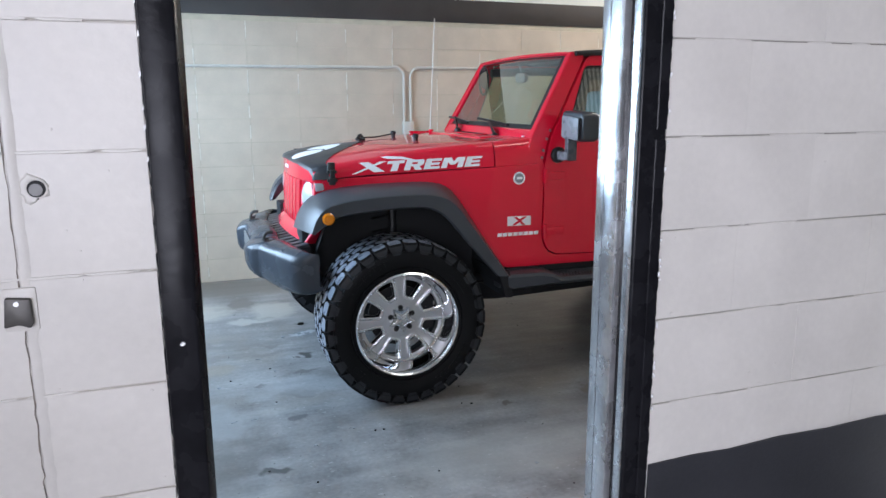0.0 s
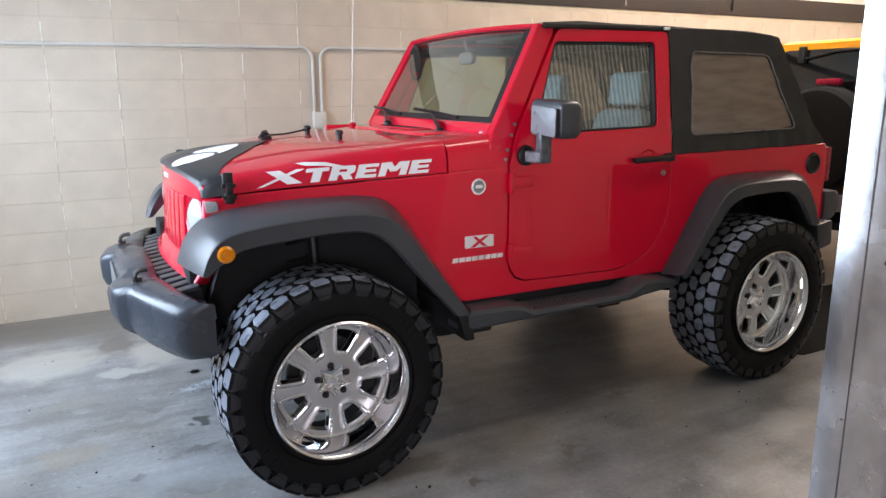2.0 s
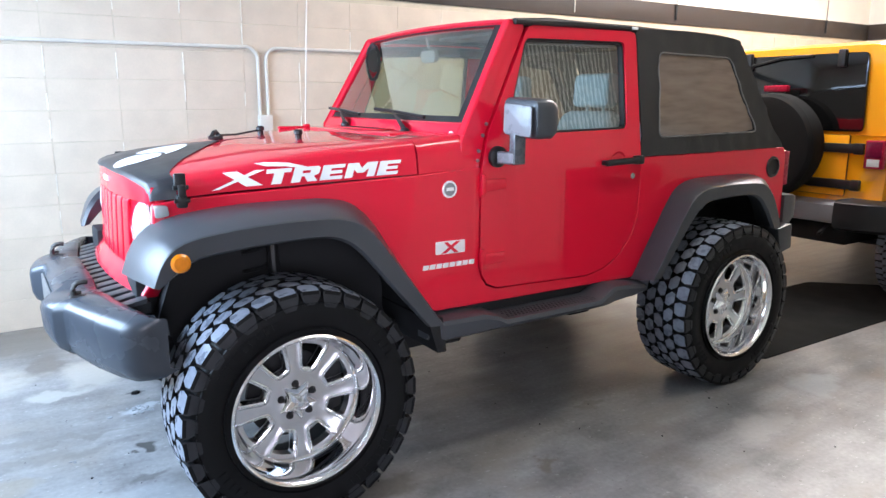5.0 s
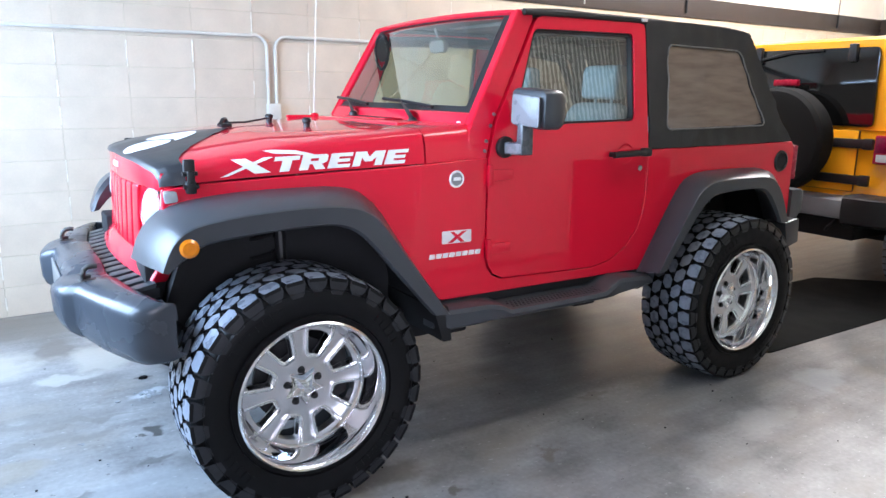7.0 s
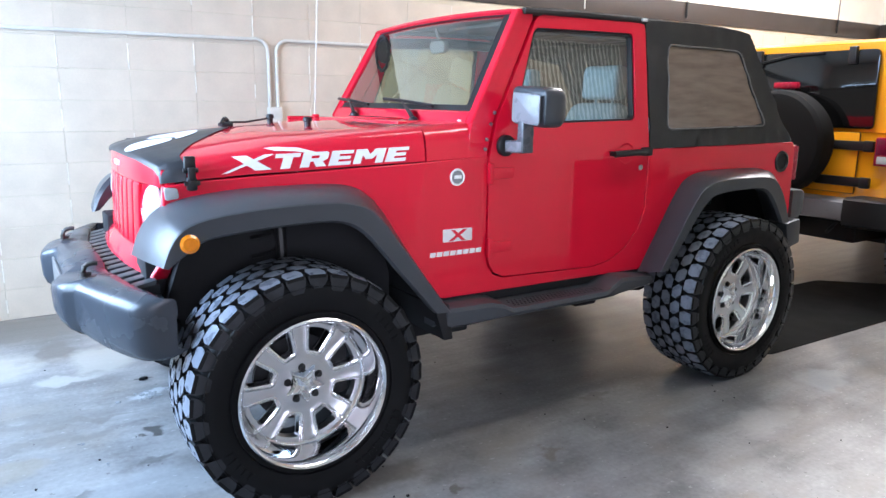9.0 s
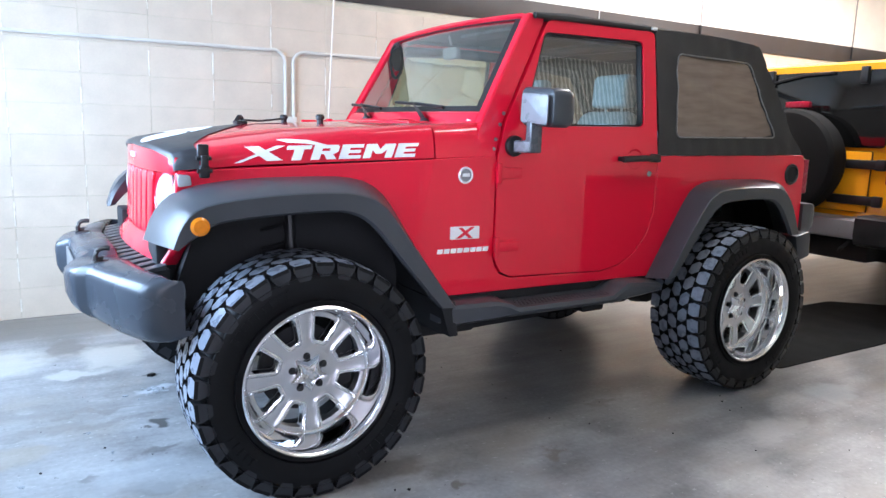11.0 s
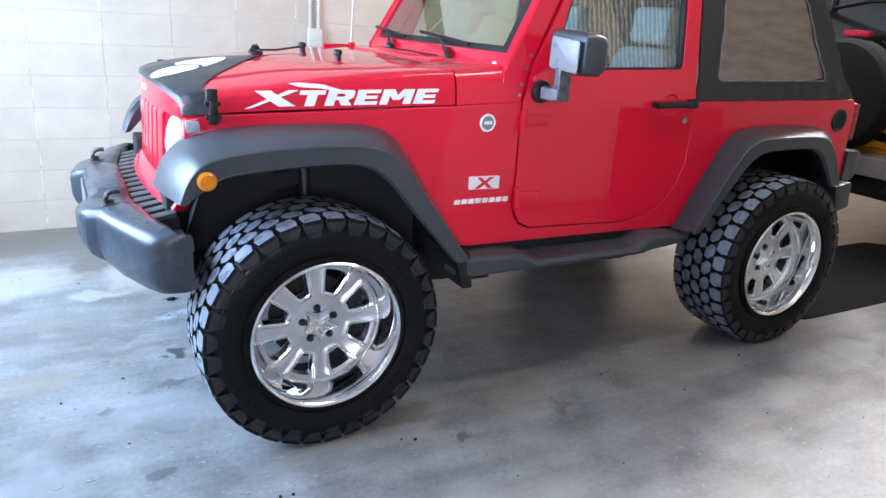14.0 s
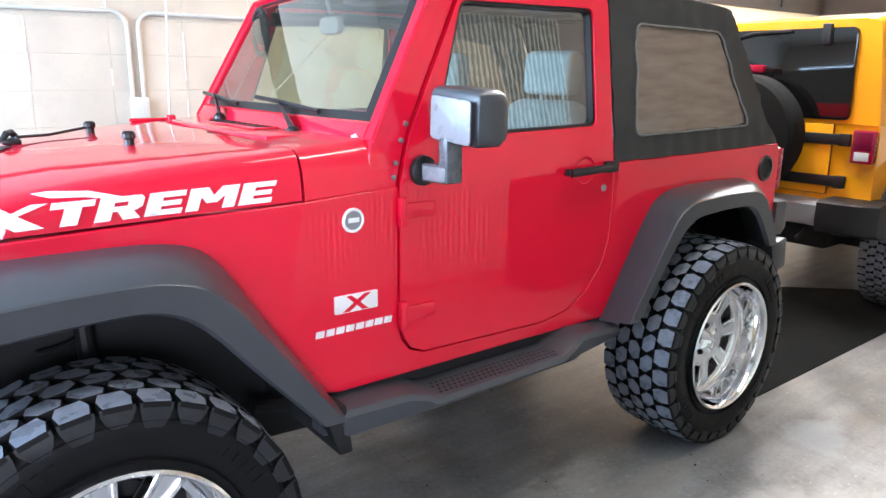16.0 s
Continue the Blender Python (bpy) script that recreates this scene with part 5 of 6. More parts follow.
both("trim_badge", badge_plate, M_SILVER, car, "small silver trim badge with a red cross")
def badge_cross():
    b = prism([(0.678, 0.889), (0.700, 0.889), (0.772, 0.935), (0.750, 0.935)], SIDE - 0.0062, SIDE - 0.0042)
    return prism([(0.690, 0.935), (0.708, 0.935), (0.762, 0.889), (0.742, 0.889)], SIDE - 0.0068, SIDE - 0.0045, bm=b)


both("badge_cross", badge_cross, M_RED)
def name_bars():
    b = bmesh.new()
    for k in range(8):
        x = 0.590 + k * 0.0325
        prism([(x, 0.828), (x + 0.026, 0.8275), (x + 0.030, 0.847), (x + 0.004, 0.8475)], SIDE - 0.003, SIDE + 0.001, bm=b)
    return b


both("name_plate", name_bars, M_SILVER, car, "row of small silver raised bars")
def round_badge():
    return revolve([(0.001, 0.036), (-0.004, 0.035), (-0.006, 0.031), (-0.004, 0.027)], (0.72, SIDE, 1.153), "y", 28)


both("round_badge", round_badge, M_SILVER, car, "round silver rimmed badge")
def round_face():
    b = disc((0.72, SIDE - 0.004, 1.153), 0.0275, 0.003, "y", 28)
    return b


both("badge_face", round_face, M_PALE_FRONT)
both("badge_mark", lambda: box((0.702, SIDE - 0.0062, 1.147), (0.738, SIDE - 0.0042, 1.161), 0.001), M_SILVER)

# windscreen
WB, WT = (0.800, 1.375), (1.062, 1.842)      # foot and head of the screen, seen from the side


def screen_point(u, v):
    """u across from the near edge (0) to the far one (1), v up the screen (0..1); slightly bowed."""
    y0 = 0.118 + 0.05 * v
    y = y0 + (2 * (YC - y0)) * u
    x = WB[0] + (WT[0] - WB[0]) * v - 0.035 * (1 - (2 * u - 1) ** 2)
    z = WB[1] + (WT[1] - WB[1]) * v + 0.014 * (1 - (2 * u - 1) ** 2) * v
    return Vector((x, y, z))


def screen_frame():
    b = bmesh.new()
    n = Vector((-0.87, 0, 0.49))
    def strip(u0, u1, v0, v1, th=0.045, k=10):
        rings = []
        for i in range(k + 1):
            t = i / k
            if u1 - u0 > v1 - v0:
                a, c = screen_point(u0 + (u1 - u0) * t, v0), screen_point(u0 + (u1 - u0) * t, v1)
            else:
                a, c = screen_point(u0, v0 + (v1 - v0) * t), screen_point(u1, v0 + (v1 - v0) * t)
            m0, m1 = a.lerp(c, 0.12), a.lerp(c, 0.88)
            rings.append([tuple(a - n * th), tuple(a - n * 0.006), tuple(m0), tuple(m1), tuple(c - n * 0.008), tuple(c - n * th)])
        loft(rings, bm=b)
    strip(0.0, 0.032, -0.01, 1.0)
    strip(0.993, 1.004, -0.01, 1.0, 0.03)
    strip(0.03, 0.994, 0.980, 1.012)
    strip(0.03, 0.97, -0.06, 0.10)
    return b


def screen_foot():
    """Cheek plate with its bolts, from the screen's foot down to the body side."""
    b = prism([(0.800, 1.226), (0.872, 1.238), (0.914, 1.378), (1.146, 1.806), (1.150, 1.826), (1.120, 1.846), (1.070, 1.848), (0.818, 1.395), (0.790, 1.345), (0.783, 1.30)], SIDE + 0.004, SIDE + 0.05, bev=0.006)
    return bend(b, lambda x, y, z: (x, y + max(0, z - 1.235) * 0.118, z))


wsf = part("windscreen_frame", screen_frame(), M_RED, car)
for ob in both("screen_foot", screen_foot, M_RED):
    even(ob)
for bx, bz in ((0.862, 1.262), (0.872, 1.302), (0.897, 1.365), (0.918, 1.412)):
    both("hinge_bolt", lambda: revolve([(-0.006, 0), (-0.005, 0.007), (0.003, 0.009)], (bx, SIDE + 0.003 + max(0, bz - 1.235) * 0.118, bz), "y", 10), M_STEEL)
def screen_band():
    """Black border printed on the glass."""
    b = bmesh.new()
    n = Vector((-0.87, 0, 0.49))
    def strip(u0, u1, v0, v1):
        ra = [[tuple(screen_point(u0 + (u1 - u0) * i / 12, v) - n * 0.0165) for v in (v0, v1)] for i in range(13)]
        loft(ra, False, False, b)
    strip(0.03, 0.990, 0.08, 0.16)
    strip(0.03, 0.990, 0.965, 0.982)
    strip(0.03, 0.072, 0.08, 0.97)
    strip(0.985, 0.994, 0.08, 0.97)
    return b


part("screen_border", screen_band(), M_BLACK, wsf)
gl = bmesh.new()
n_ = Vector((-0.87, 0, 0.49))
loft([[tuple(screen_point(0.025 + 0.968 * i / 16, v) - n_ * 0.02) for v in (0.08, 0.36, 0.64, 0.975)] for i in range(17)], False, False, gl)
ws = part("windscreen", gl, M_GLASS, wsf, "clear windscreen glass")
ws.visible_shadow = False
for py, pz in ((0.52, 1.368), (1.15, 1.380)):
    w = revolve([(-0.02, 0.024), (0.008, 0.022), (0.018, 0.012), (0.02, 0)], (0.752, py, pz), "z", 12)
    out = Vector((-0.016, 0, 0.009))
    foot = Vector((0.752, py, pz + 0.01))
    tip = screen_point((py + 0.20 - 0.12) / 1.42, 0.17) + out
    loft([[tuple(foot.lerp(tip, t) + Vector((0, -h, 0))), tuple(foot.lerp(tip, t) + Vector((-0.006, 0, h))), tuple(foot.lerp(tip, t) + Vector((0, h, 0))), tuple(foot.lerp(tip, t) + Vector((0.004, 0, -h * 0.4)))] for t, h in ((0, 0.026), (0.35, 0.021), (0.7, 0.013), (1.0, 0.009))], bm=w)
    a, c_ = screen_point((py - 0.10 - 0.12) / 1.42, 0.115) + out * 0.7, screen_point((py + 0.38 - 0.12) / 1.42, 0.175) + out * 0.7
    tube([a, a.lerp(c_, 0.5) + out * 0.4, c_], 0.008, 8, w)
    part("wiper", w, M_BLACK, wsf, "black windscreen wiper")
ant = tube([(0.66, 1.46, 1.37), (0.662, 1.462, 1.42), (0.70, 1.47, 2.15)], 0.004, 6)
aerial = part("aerial", ant, M_CONDUIT, car, "thin pale aerial on the cowl")
part("aerial_base", join(box((0.50, 1.445, 1.352), (0.665, 1.475, 1.368), 0.006), box((0.645, 1.440, 1.350), (0.680, 1.480, 1.378), 0.008)), M_RED, aerial, "red bracket at the foot of the aerial")

# soft top
def canvas_wave(x, z):
    """Slack folds of the canvas, closer together along its lower hem."""
    return 0.005 * math.sin(x * 21 + z * 9) * math.sin(z * 17) + 0.005 * math.sin(x * 53 + z * 3) * (1.0 if z < 1.32 else 0.35) + 0.003 * math.sin(x * 31 - z * 44)


def canvas_side():
    outer = [(1.850, 1.240), (1.845, 1.60), (1.842, 1.846), (2.05, 1.851), (2.25, 1.850), (2.45, 1.842), (2.60, 1.831), (2.642, 1.818), (2.70, 1.722), (2.85, 1.48), (3.005, 1.249), (2.6, 1.243)]
    inner = rounded([(1.985, 1.334), (1.990, 1.735), (2.535, 1.727), (2.560, 1.70), (2.755, 1.345)], 0.03)
    b = holed(outer, inner, SIDE - 0.002, SIDE + 0.006)
    for k in range(30):
        bmesh.ops.bisect_plane(b, geom=b.verts[:] + b.edges[:] + b.faces[:], plane_co=(1.87 + k * 0.038, 0, 0), plane_no=(1, 0, 0))
    for k in range(15):
        bmesh.ops.bisect_plane(b, geom=b.verts[:] + b.edges[:] + b.faces[:], plane_co=(0, 0, 1.26 + k * 0.039), plane_no=(0, 0, 1))
    def shape(x, y, z):
        ease = max(0.0, z - 1.24)
        w = canvas_wave(x, z)
        return (x + (0.004 * math.sin(z * 40) + 0.003 * math.sin(z * 95) if x > 2.62 else 0.0), y + ease * 0.12 + 0.03 * max(0.0, ease - 0.5) + w, z)
    return bend(b, shape)


def canvas_window():
    b = bmesh.new()
    pts = [(1.978, 1.326), (1.982, 1.744), (2.542, 1.736), (2.572, 1.705), (2.768, 1.337)]
    c = (2.25, 1.54)
    angles = [2 * math.pi * k / 36 for k in range(36)]
    rings = [[(c[0] + ray_poly(pts, c, a) * s * math.cos(a), SIDE + 0.001, c[1] + ray_poly(pts, c, a) * s * math.sin(a)) for a in angles] for s in (1.0, 0.75, 0.5, 0.25, 0.02)]
    loft(rings, True, True, b)
    b.faces.remove(max(b.faces, key=lambda f: f.calc_area()))
    return bend(b, lambda x, y, z: (x, y + (z - 1.24) * 0.12 + canvas_wave(x, z) + 0.003, z))


def hem():
    """The stitched seam round the side window."""
    pts = rounded([(1.980, 1.329), (1.985, 1.740), (2.540, 1.732), (2.566, 1.702), (2.761, 1.340)], 0.03, 5)
    fine = [(a[0] + (b[0] - a[0]) * k / 8, a[1] + (b[1] - a[1]) * k / 8) for a, b in zip(pts, pts[1:] + pts[:1]) for k in range(8 if math.dist(a, b) > 0.1 else 1)]
    path = [(x, SIDE - 0.003 + (z - 1.24) * 0.12 + canvas_wave(x, z), z) for x, z in fine]
    return tube(path, 0.0042, 6, closed=True)


top = part("soft_top", canvas_side(), M_CANVAS, car, "black canvas soft top", angle=60)
part("side_canvas", flip(canvas_side(), YC), M_CANVAS, top, angle=60)
for s in range(2):
    cw, hm = canvas_window(), hem()
    if s:
        flip(cw, YC), flip(hm, YC)
    ob = part("side_window", cw, M_VINYL, top, "creased clear plastic window", angle=60)
    ob.visible_shadow = False
    part("window_hem", hm, M_PLATE, top, "pale seam round the plastic window")


def canvas_roof():
    stx = [(1.085, 1.842, 0.170), (1.11, 1.853, 0.172), (1.30, 1.862, 0.178), (1.60, 1.862, 0.184), (1.84, 1.858, 0.186), (2.05, 1.857, 0.186), (2.25, 1.856, 0.186), (2.45, 1.848, 0.187), (2.60, 1.838, 0.186), (2.662, 1.828, 0.184), (2.664, 1.816, 0.185), (2.648, 1.811, 0.190), (2.75, 1.645, 0.172), (2.88, 1.44, 0.145), (3.01, 1.25, 0.118)]
    rings = []
    for x, z, y0 in stx:
        z += 0.003 * math.sin(x * 11) if 1.2 < x < 2.6 else 0.0
        rise = min(0.022, max(0.0, x - 1.09) * 0.05) if x < 2.62 else 0.0
        half = [(x, y0 + 0.004, z - 0.03), (x, y0 - 0.006, z - 0.012), (x, y0 + 0.004, z), (x, y0 + 0.12, z + rise * 0.5), (x, y0 + 0.35, z + rise * 0.9), (x, YC, z + rise)]
        rings.append(half + [(a, 2 * YC - b, c) for a, b, c in half[-2::-1]])
    return loft(rings, False, False)


part("roof_canvas", canvas_roof(), M_CANVAS, top, angle=40)
def rail():
    return tube([(1.09, 0.164, 1.838), (1.4, 0.172, 1.846), (1.845, 0.178, 1.846)], 0.014, 8)


both("roof_rail", rail, M_CANVAS, top)
both("rail_clip", lambda: box((1.80, 0.156, 1.838), (1.835, 0.168, 1.852), 0.003), M_SILVER, top)

# rear details
part("filler_ring", revolve([(0.002, 0.062), (-0.008, 0.058), (-0.010, 0.048), (0.0, 0.044)], (2.935, SIDE, 1.137), "y", 28), M_BLACK, car, "black fuel filler ring")
part("filler_well", disc((2.935, SIDE - 0.002, 1.137), 0.046, 0.002, "y", 24), M_DARK, car)
def tail_lamp():
    return box((3.058, 0.112, 1.02), (3.105, 0.225, 1.225), 0.012)


tl = both("tail_lamp", tail_lamp, M_TAIL, car, "red tail lamp")
for ob, s in zip(tl, (0, 1)):
    b = box((3.0595, 0.106, 1.025), (3.102, 0.1115, 1.22), 0.002)
    part("lamp_frame", b if s == 0 else flip(b, YC), M_TAIL, ob)
def rear_bumper():
    st = [(0.085, 3.06, 3.17), (0.10, 3.06, 3.20), (0.16, 3.06, 3.22), (0.40, 3.06, 3.25), (YC, 3.06, 3.25)]
    st = st + [(2 * YC - y, a, b) for y, a, b in st[-2::-1]]
    rings = [[(a, y, 0.965), (b - 0.03, y, 0.962), (b - 0.006, y, 0.950), (b, y, 0.92), (b - 0.005, y, 0.83), (b - 0.04, y, 0.80), (a, y, 0.80)] for y, a, b in st]
    return loft(rings)


rb = part("rear_bumper", rear_bumper(), M_PLASTIC, car, "dark plastic rear bumper", angle=45)
both("mud_guard", lambda: prism(rounded([(2.885, 0.795), (3.015, 0.815), (3.030, 0.675), (2.925, 0.650)], 0.012), -0.004, 0.13, bev=0.010), M_PLASTIC, rb)

# unseen block added under the engine, keeps low daylight off the floor
blocker = prism([(-0.34, 0.60), (-0.20, 0.42), (0.75, 0.36), (1.45, 0.38), (1.50, 0.60)], 0.44, 1.22, bev=0.02)
part("light_blocker", blocker, M_DARK, car, "dark unseen block under the engine, holds off low daylight")

# cabin
part("dashboard", box((0.86, 0.16, 1.10), (1.10, 1.50, 1.385), 0.04), M_DASH, car, "dark dashboard")
sw = tube([(1.23 + 0.06 * math.sin(2 * math.pi * k / 28), 0.47 + 0.185 * math.cos(2 * math.pi * k / 28), 1.30 + 0.175 * math.sin(2 * math.pi * k / 28)) for k in range(28)], 0.014, 8, closed=True)
tube([(1.10, 0.47, 1.25), (1.22, 0.47, 1.29)], 0.03, 10, sw)
box((1.205, 0.30, 1.285), (1.235, 0.64, 1.315), 0.01, sw)
part("steering_wheel", sw, M_BLACK, car, "black steering wheel")


def seat(y):
    b = bmesh.new()
    prism(rounded([(1.28, 0.92), (1.30, 1.02), (1.72, 1.00), (1.76, 0.90)], 0.05), y - 0.24, y + 0.24, bev=0.04, bm=b, segments=3)
    bk = prism(rounded([(1.66, 0.96), (1.60, 1.00), (1.72, 1.44), (1.80, 1.46), (1.86, 1.42), (1.78, 0.98)], 0.05), y - 0.22, y + 0.22, bev=0.045, segments=3)
    bend(bk, lambda x, yy, z: (x, y + (yy - y) * (1 - 0.25 * max(0, z - 1.3) / 0.16), z))
    return join(b, bk)


for sy in (0.48, 1.18):
    s = part("front_seat", bend(seat(sy), lambda x, y, z: (x + 0.08, y, z)), M_SEAT, car, "grey-blue cloth front seat")
    hr = prism(rounded([(1.755, 1.475), (1.765, 1.63), (1.80, 1.65), (1.86, 1.64), (1.865, 1.50), (1.84, 1.47)], 0.03), sy - 0.125, sy + 0.125, bev=0.03, segments=3)
    tube([(1.81, sy - 0.06, 1.40), (1.815, sy - 0.06, 1.50)], 0.007, 8, hr)
    tube([(1.81, sy + 0.06, 1.40), (1.815, sy + 0.06, 1.50)], 0.007, 8, hr)
    part("headrest", bend(hr, lambda x, y, z: (x + 0.08, y, z)), M_SEAT, s)
part("rear_bench", prism(rounded([(2.25, 0.85), (2.27, 1.0), (2.6, 1.0), (2.62, 1.35), (2.74, 1.37), (2.76, 0.85)], 0.04), 0.4, 1.26, bev=0.03), M_SEAT, car, "grey-blue cloth rear bench")
cage = bmesh.new()
for sy, m in ((0.25, 1), (2 * YC - 0.25, -1)):
    tube([(1.90, sy - 0.06 * m, 0.75), (1.895, sy - 0.03 * m, 1.4), (1.89, sy, 1.74), (1.90, sy + 0.05 * m, 1.79)], 0.03, 10, cage)
    tube([(1.12, sy - 0.02 * m, 1.775), (1.5, sy, 1.79), (1.90, sy, 1.785), (2.40, sy, 1.72), (2.75, sy - 0.06 * m, 1.20)], 0.03, 10, cage)
tube([(1.90, 0.28, 1.79), (1.90, YC, 1.80), (1.90, 1.38, 1.79)], 0.03, 10, cage)
part("roll_cage", cage, M_BLACK, car, "black padded roll cage")
im = prism(rounded([(YC - 0.075, 1.690), (YC + 0.060, 1.690), (YC + 0.070, 1.752), (YC - 0.075, 1.752)], 0.03), 1.06, 1.09, "x", 0.010)
tube([(1.075, YC, 1.76), (1.06, YC, 1.81)], 0.008, 8, im)
part("rear_view_mirror", im, M_PLATE, car, "small interior mirror")
hang = tube([(1.04, 1.375 + 0.075 * math.cos(k * 0.4488), 1.715 + 0.095 * math.sin(k * 0.4488)) for k in range(14)], 0.010, 8, closed=True)
revolve([(0.0, 0.0), (0.004, 0.066), (0.012, 0.070), (0.012, 0.0)], (1.036, 1.375, 1.730), "x", 20, hang)
part("blind_spot_mirror", hang, M_BLACK, car, "black round mirror hanging behind the windscreen")
part("sun_visor", box((1.085, 0.30, 1.79), (1.23, 0.76, 1.808), 0.008), M_DASH, car)

# ---- wheels ----
LIP = -0.118


def tyre_mesh(c, yo, w, R, rr):
    """Tyre body: yo is the outer wall's y, w the width, rr the rim's radius."""
    mid = yo + w / 2
    prof = []
    for s, r in ((-0.405, rr - 0.004), (-0.45, rr + 0.004), (-0.475, rr + 0.03), (-0.5, rr + 0.075), (-0.497, rr + 0.105), (-0.475, rr + 0.128), (-0.43, R - 0.030), (-0.36, R - 0.022), (-0.2, R - 0.018)):
        prof.append((mid - c[1] + s * w, r))
    prof += [(2 * (mid - c[1]) - t, r) for t, r in prof[::-1]]
    return revolve(prof, c, "y", 72)


def tread_mesh(c, yo, w, R, n=33, lugs=False):
    mid = yo + w / 2
    verts, faces, tops = [], [], []

    def block(outline, r0, r1, shrink=0.915):
        k = len(outline)
        ca = sum(p[0] for p in outline) / k
        cy = sum(p[1] for p in outline) / k
        b = len(verts)
        for r, s in ((r0, 0.99), (r1 - 0.003, 0.95), (r1, shrink)):
            for a, y in outline:
                aa, yy = ca + (a - ca) * s, cy + (y - cy) * s
                drop = 0.010 * (abs(yy - mid) / (w / 2)) ** 3
                verts.append((c[0] + (r - drop) * math.cos(aa), yy, c[2] + (r - drop) * math.sin(aa)))
        for lvl in (0, 1):
            for i in range(k):
                j = (i + 1) % k
                faces.append((b + lvl * k + i, b + lvl * k + j, b + (lvl + 1) * k + j, b + (lvl + 1) * k + i))
        tops.append(len(faces))
        faces.append(tuple(b + 2 * k + i for i in range(k)))

    d = 2 * math.pi / n
    for i in range(n):
        a = i * d
        for row, (yc, hw, off) in enumerate(((-0.125, 0.0315, 0.0), (-0.062, 0.0300, 0.5), (0.0, 0.0295, 0.02), (0.062, 0.0300, 0.52), (0.125, 0.0315, 0.05))):
            yc *= w / 0.33
            ac = a + off * d
            h = 0.455 * d
            sk = 0.10 * d * (1 if row % 2 else -1)
            if row in (0, 4):
                o = 1 if row == 4 else -1
                out = [(ac - h * 0.85, mid + yc + o * hw * 1.15), (ac + h * 0.85, mid + yc + o * hw * 1.15), (ac + h * 1.02, mid + yc), (ac + h * 0.7, mid + yc - o * hw), (ac - h * 0.7, mid + yc - o * hw), (ac - h * 1.02, mid + yc)]
            else:
                out = [(ac - h * 0.62 + sk, mid + yc + hw), (ac + h * 0.62 + sk, mid + yc + hw), (ac + h * 1.06, mid + yc + 0.002), (ac + h * 0.62 - sk, mid + yc - hw), (ac - h * 0.62 - sk, mid + yc - hw), (ac - h * 1.06, mid + yc - 0.002)]
            if not lugs:
                block(out, R - 0.026, R)
        # side lugs on the shoulder
        for o in ((-1, 1) if lugs else ()):
            b = len(verts)
            long, ac = i % 2, a + (0.05 * d if o > 0 else 0.0)
            for s in (-1, 1):
                for r, yy, aw in ((R - 0.0115, 0.480, 0.445), (R - 0.026, 0.490, 0.44), (R - 0.044 - 0.012 * long, 0.4985, 0.34), (R - 0.058 - 0.018 * long, 0.496, 0.20), (R - 0.082, 0.46, 0.14)):
                    aa = ac + s * aw * d
                    verts.append((c[0] + r * math.cos(aa), mid + o * yy * w, c[2] + r * math.sin(aa)))
            faces.extend([(b, b + 1, b + 6, b + 5), (b + 1, b + 2, b + 7, b + 6), (b + 2, b + 3, b + 8, b + 7), (b, b + 1, b + 2, b + 3, b + 4), (b + 5, b + 6, b + 7, b + 8, b + 9)])
    me = bpy.data.meshes.new("tmp")
    me.from_pydata(verts, [], faces)
    # block tops take the pale sheen tone, flanks the near-black rubber
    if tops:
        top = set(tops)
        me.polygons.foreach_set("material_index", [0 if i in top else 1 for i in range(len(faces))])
    b = bmesh.new()
    b.from_mesh(me)
    bpy.data.meshes.remove(me)
    return b


def rim_face(c):
    """Disc with eight windows between the spokes."""
    b = bmesh.new()
    for k in range(8):
        a = math.pi / 8 + k * math.pi / 4 + 0.06
        half = math.pi / 8
        wedge = [(0.095 * math.cos(t), 0.095 * math.sin(t)) for t in (half, 0.5 * half, 0, -0.5 * half, -half)] + [(0.246 * math.cos(t), 0.246 * math.sin(t)) for t in (-half, -0.6 * half, -0.2 * half, 0.2 * half, 0.6 * half, half)]
        win = rounded([(0.132, 0.0165), (0.142, 0.0235), (0.216, 0.0455), (0.225, 0.040), (0.229, 0.0), (0.225, -0.040), (0.216, -0.0455), (0.142, -0.0235), (0.132, -0.0165)], 0.003, 2)
        cx, cy = 0.182, 0.0
        rim1 = [(cx + (x - cx) * 1.15, cy + (y - cy) * 1.24) for x, y in win]
        rot = lambda p: (p[0] * math.cos(a) - p[1] * math.sin(a), p[0] * math.sin(a) + p[1] * math.cos(a))
        angs = sorted({round(math.atan2(p[1] - cy, p[0] - cx), 5) for p in wedge + win})
        ring = lambda poly: [(cx + ray_poly(poly, (cx, cy), t) * math.cos(t), cy + ray_poly(poly, (cx, cy), t) * math.sin(t)) for t in angs]
        o, r1, w = ring(wedge), ring(rim1), ring(win)
        put = lambda pts, y: [(c[0] + rot(p)[0], c[1] + y, c[2] + rot(p)[1]) for p in pts]
        loft([put(o, -0.012), put(r1, -0.012), put(w, -0.009), put(w, 0.03), put(o, 0.03)], True, False, b)
    return b


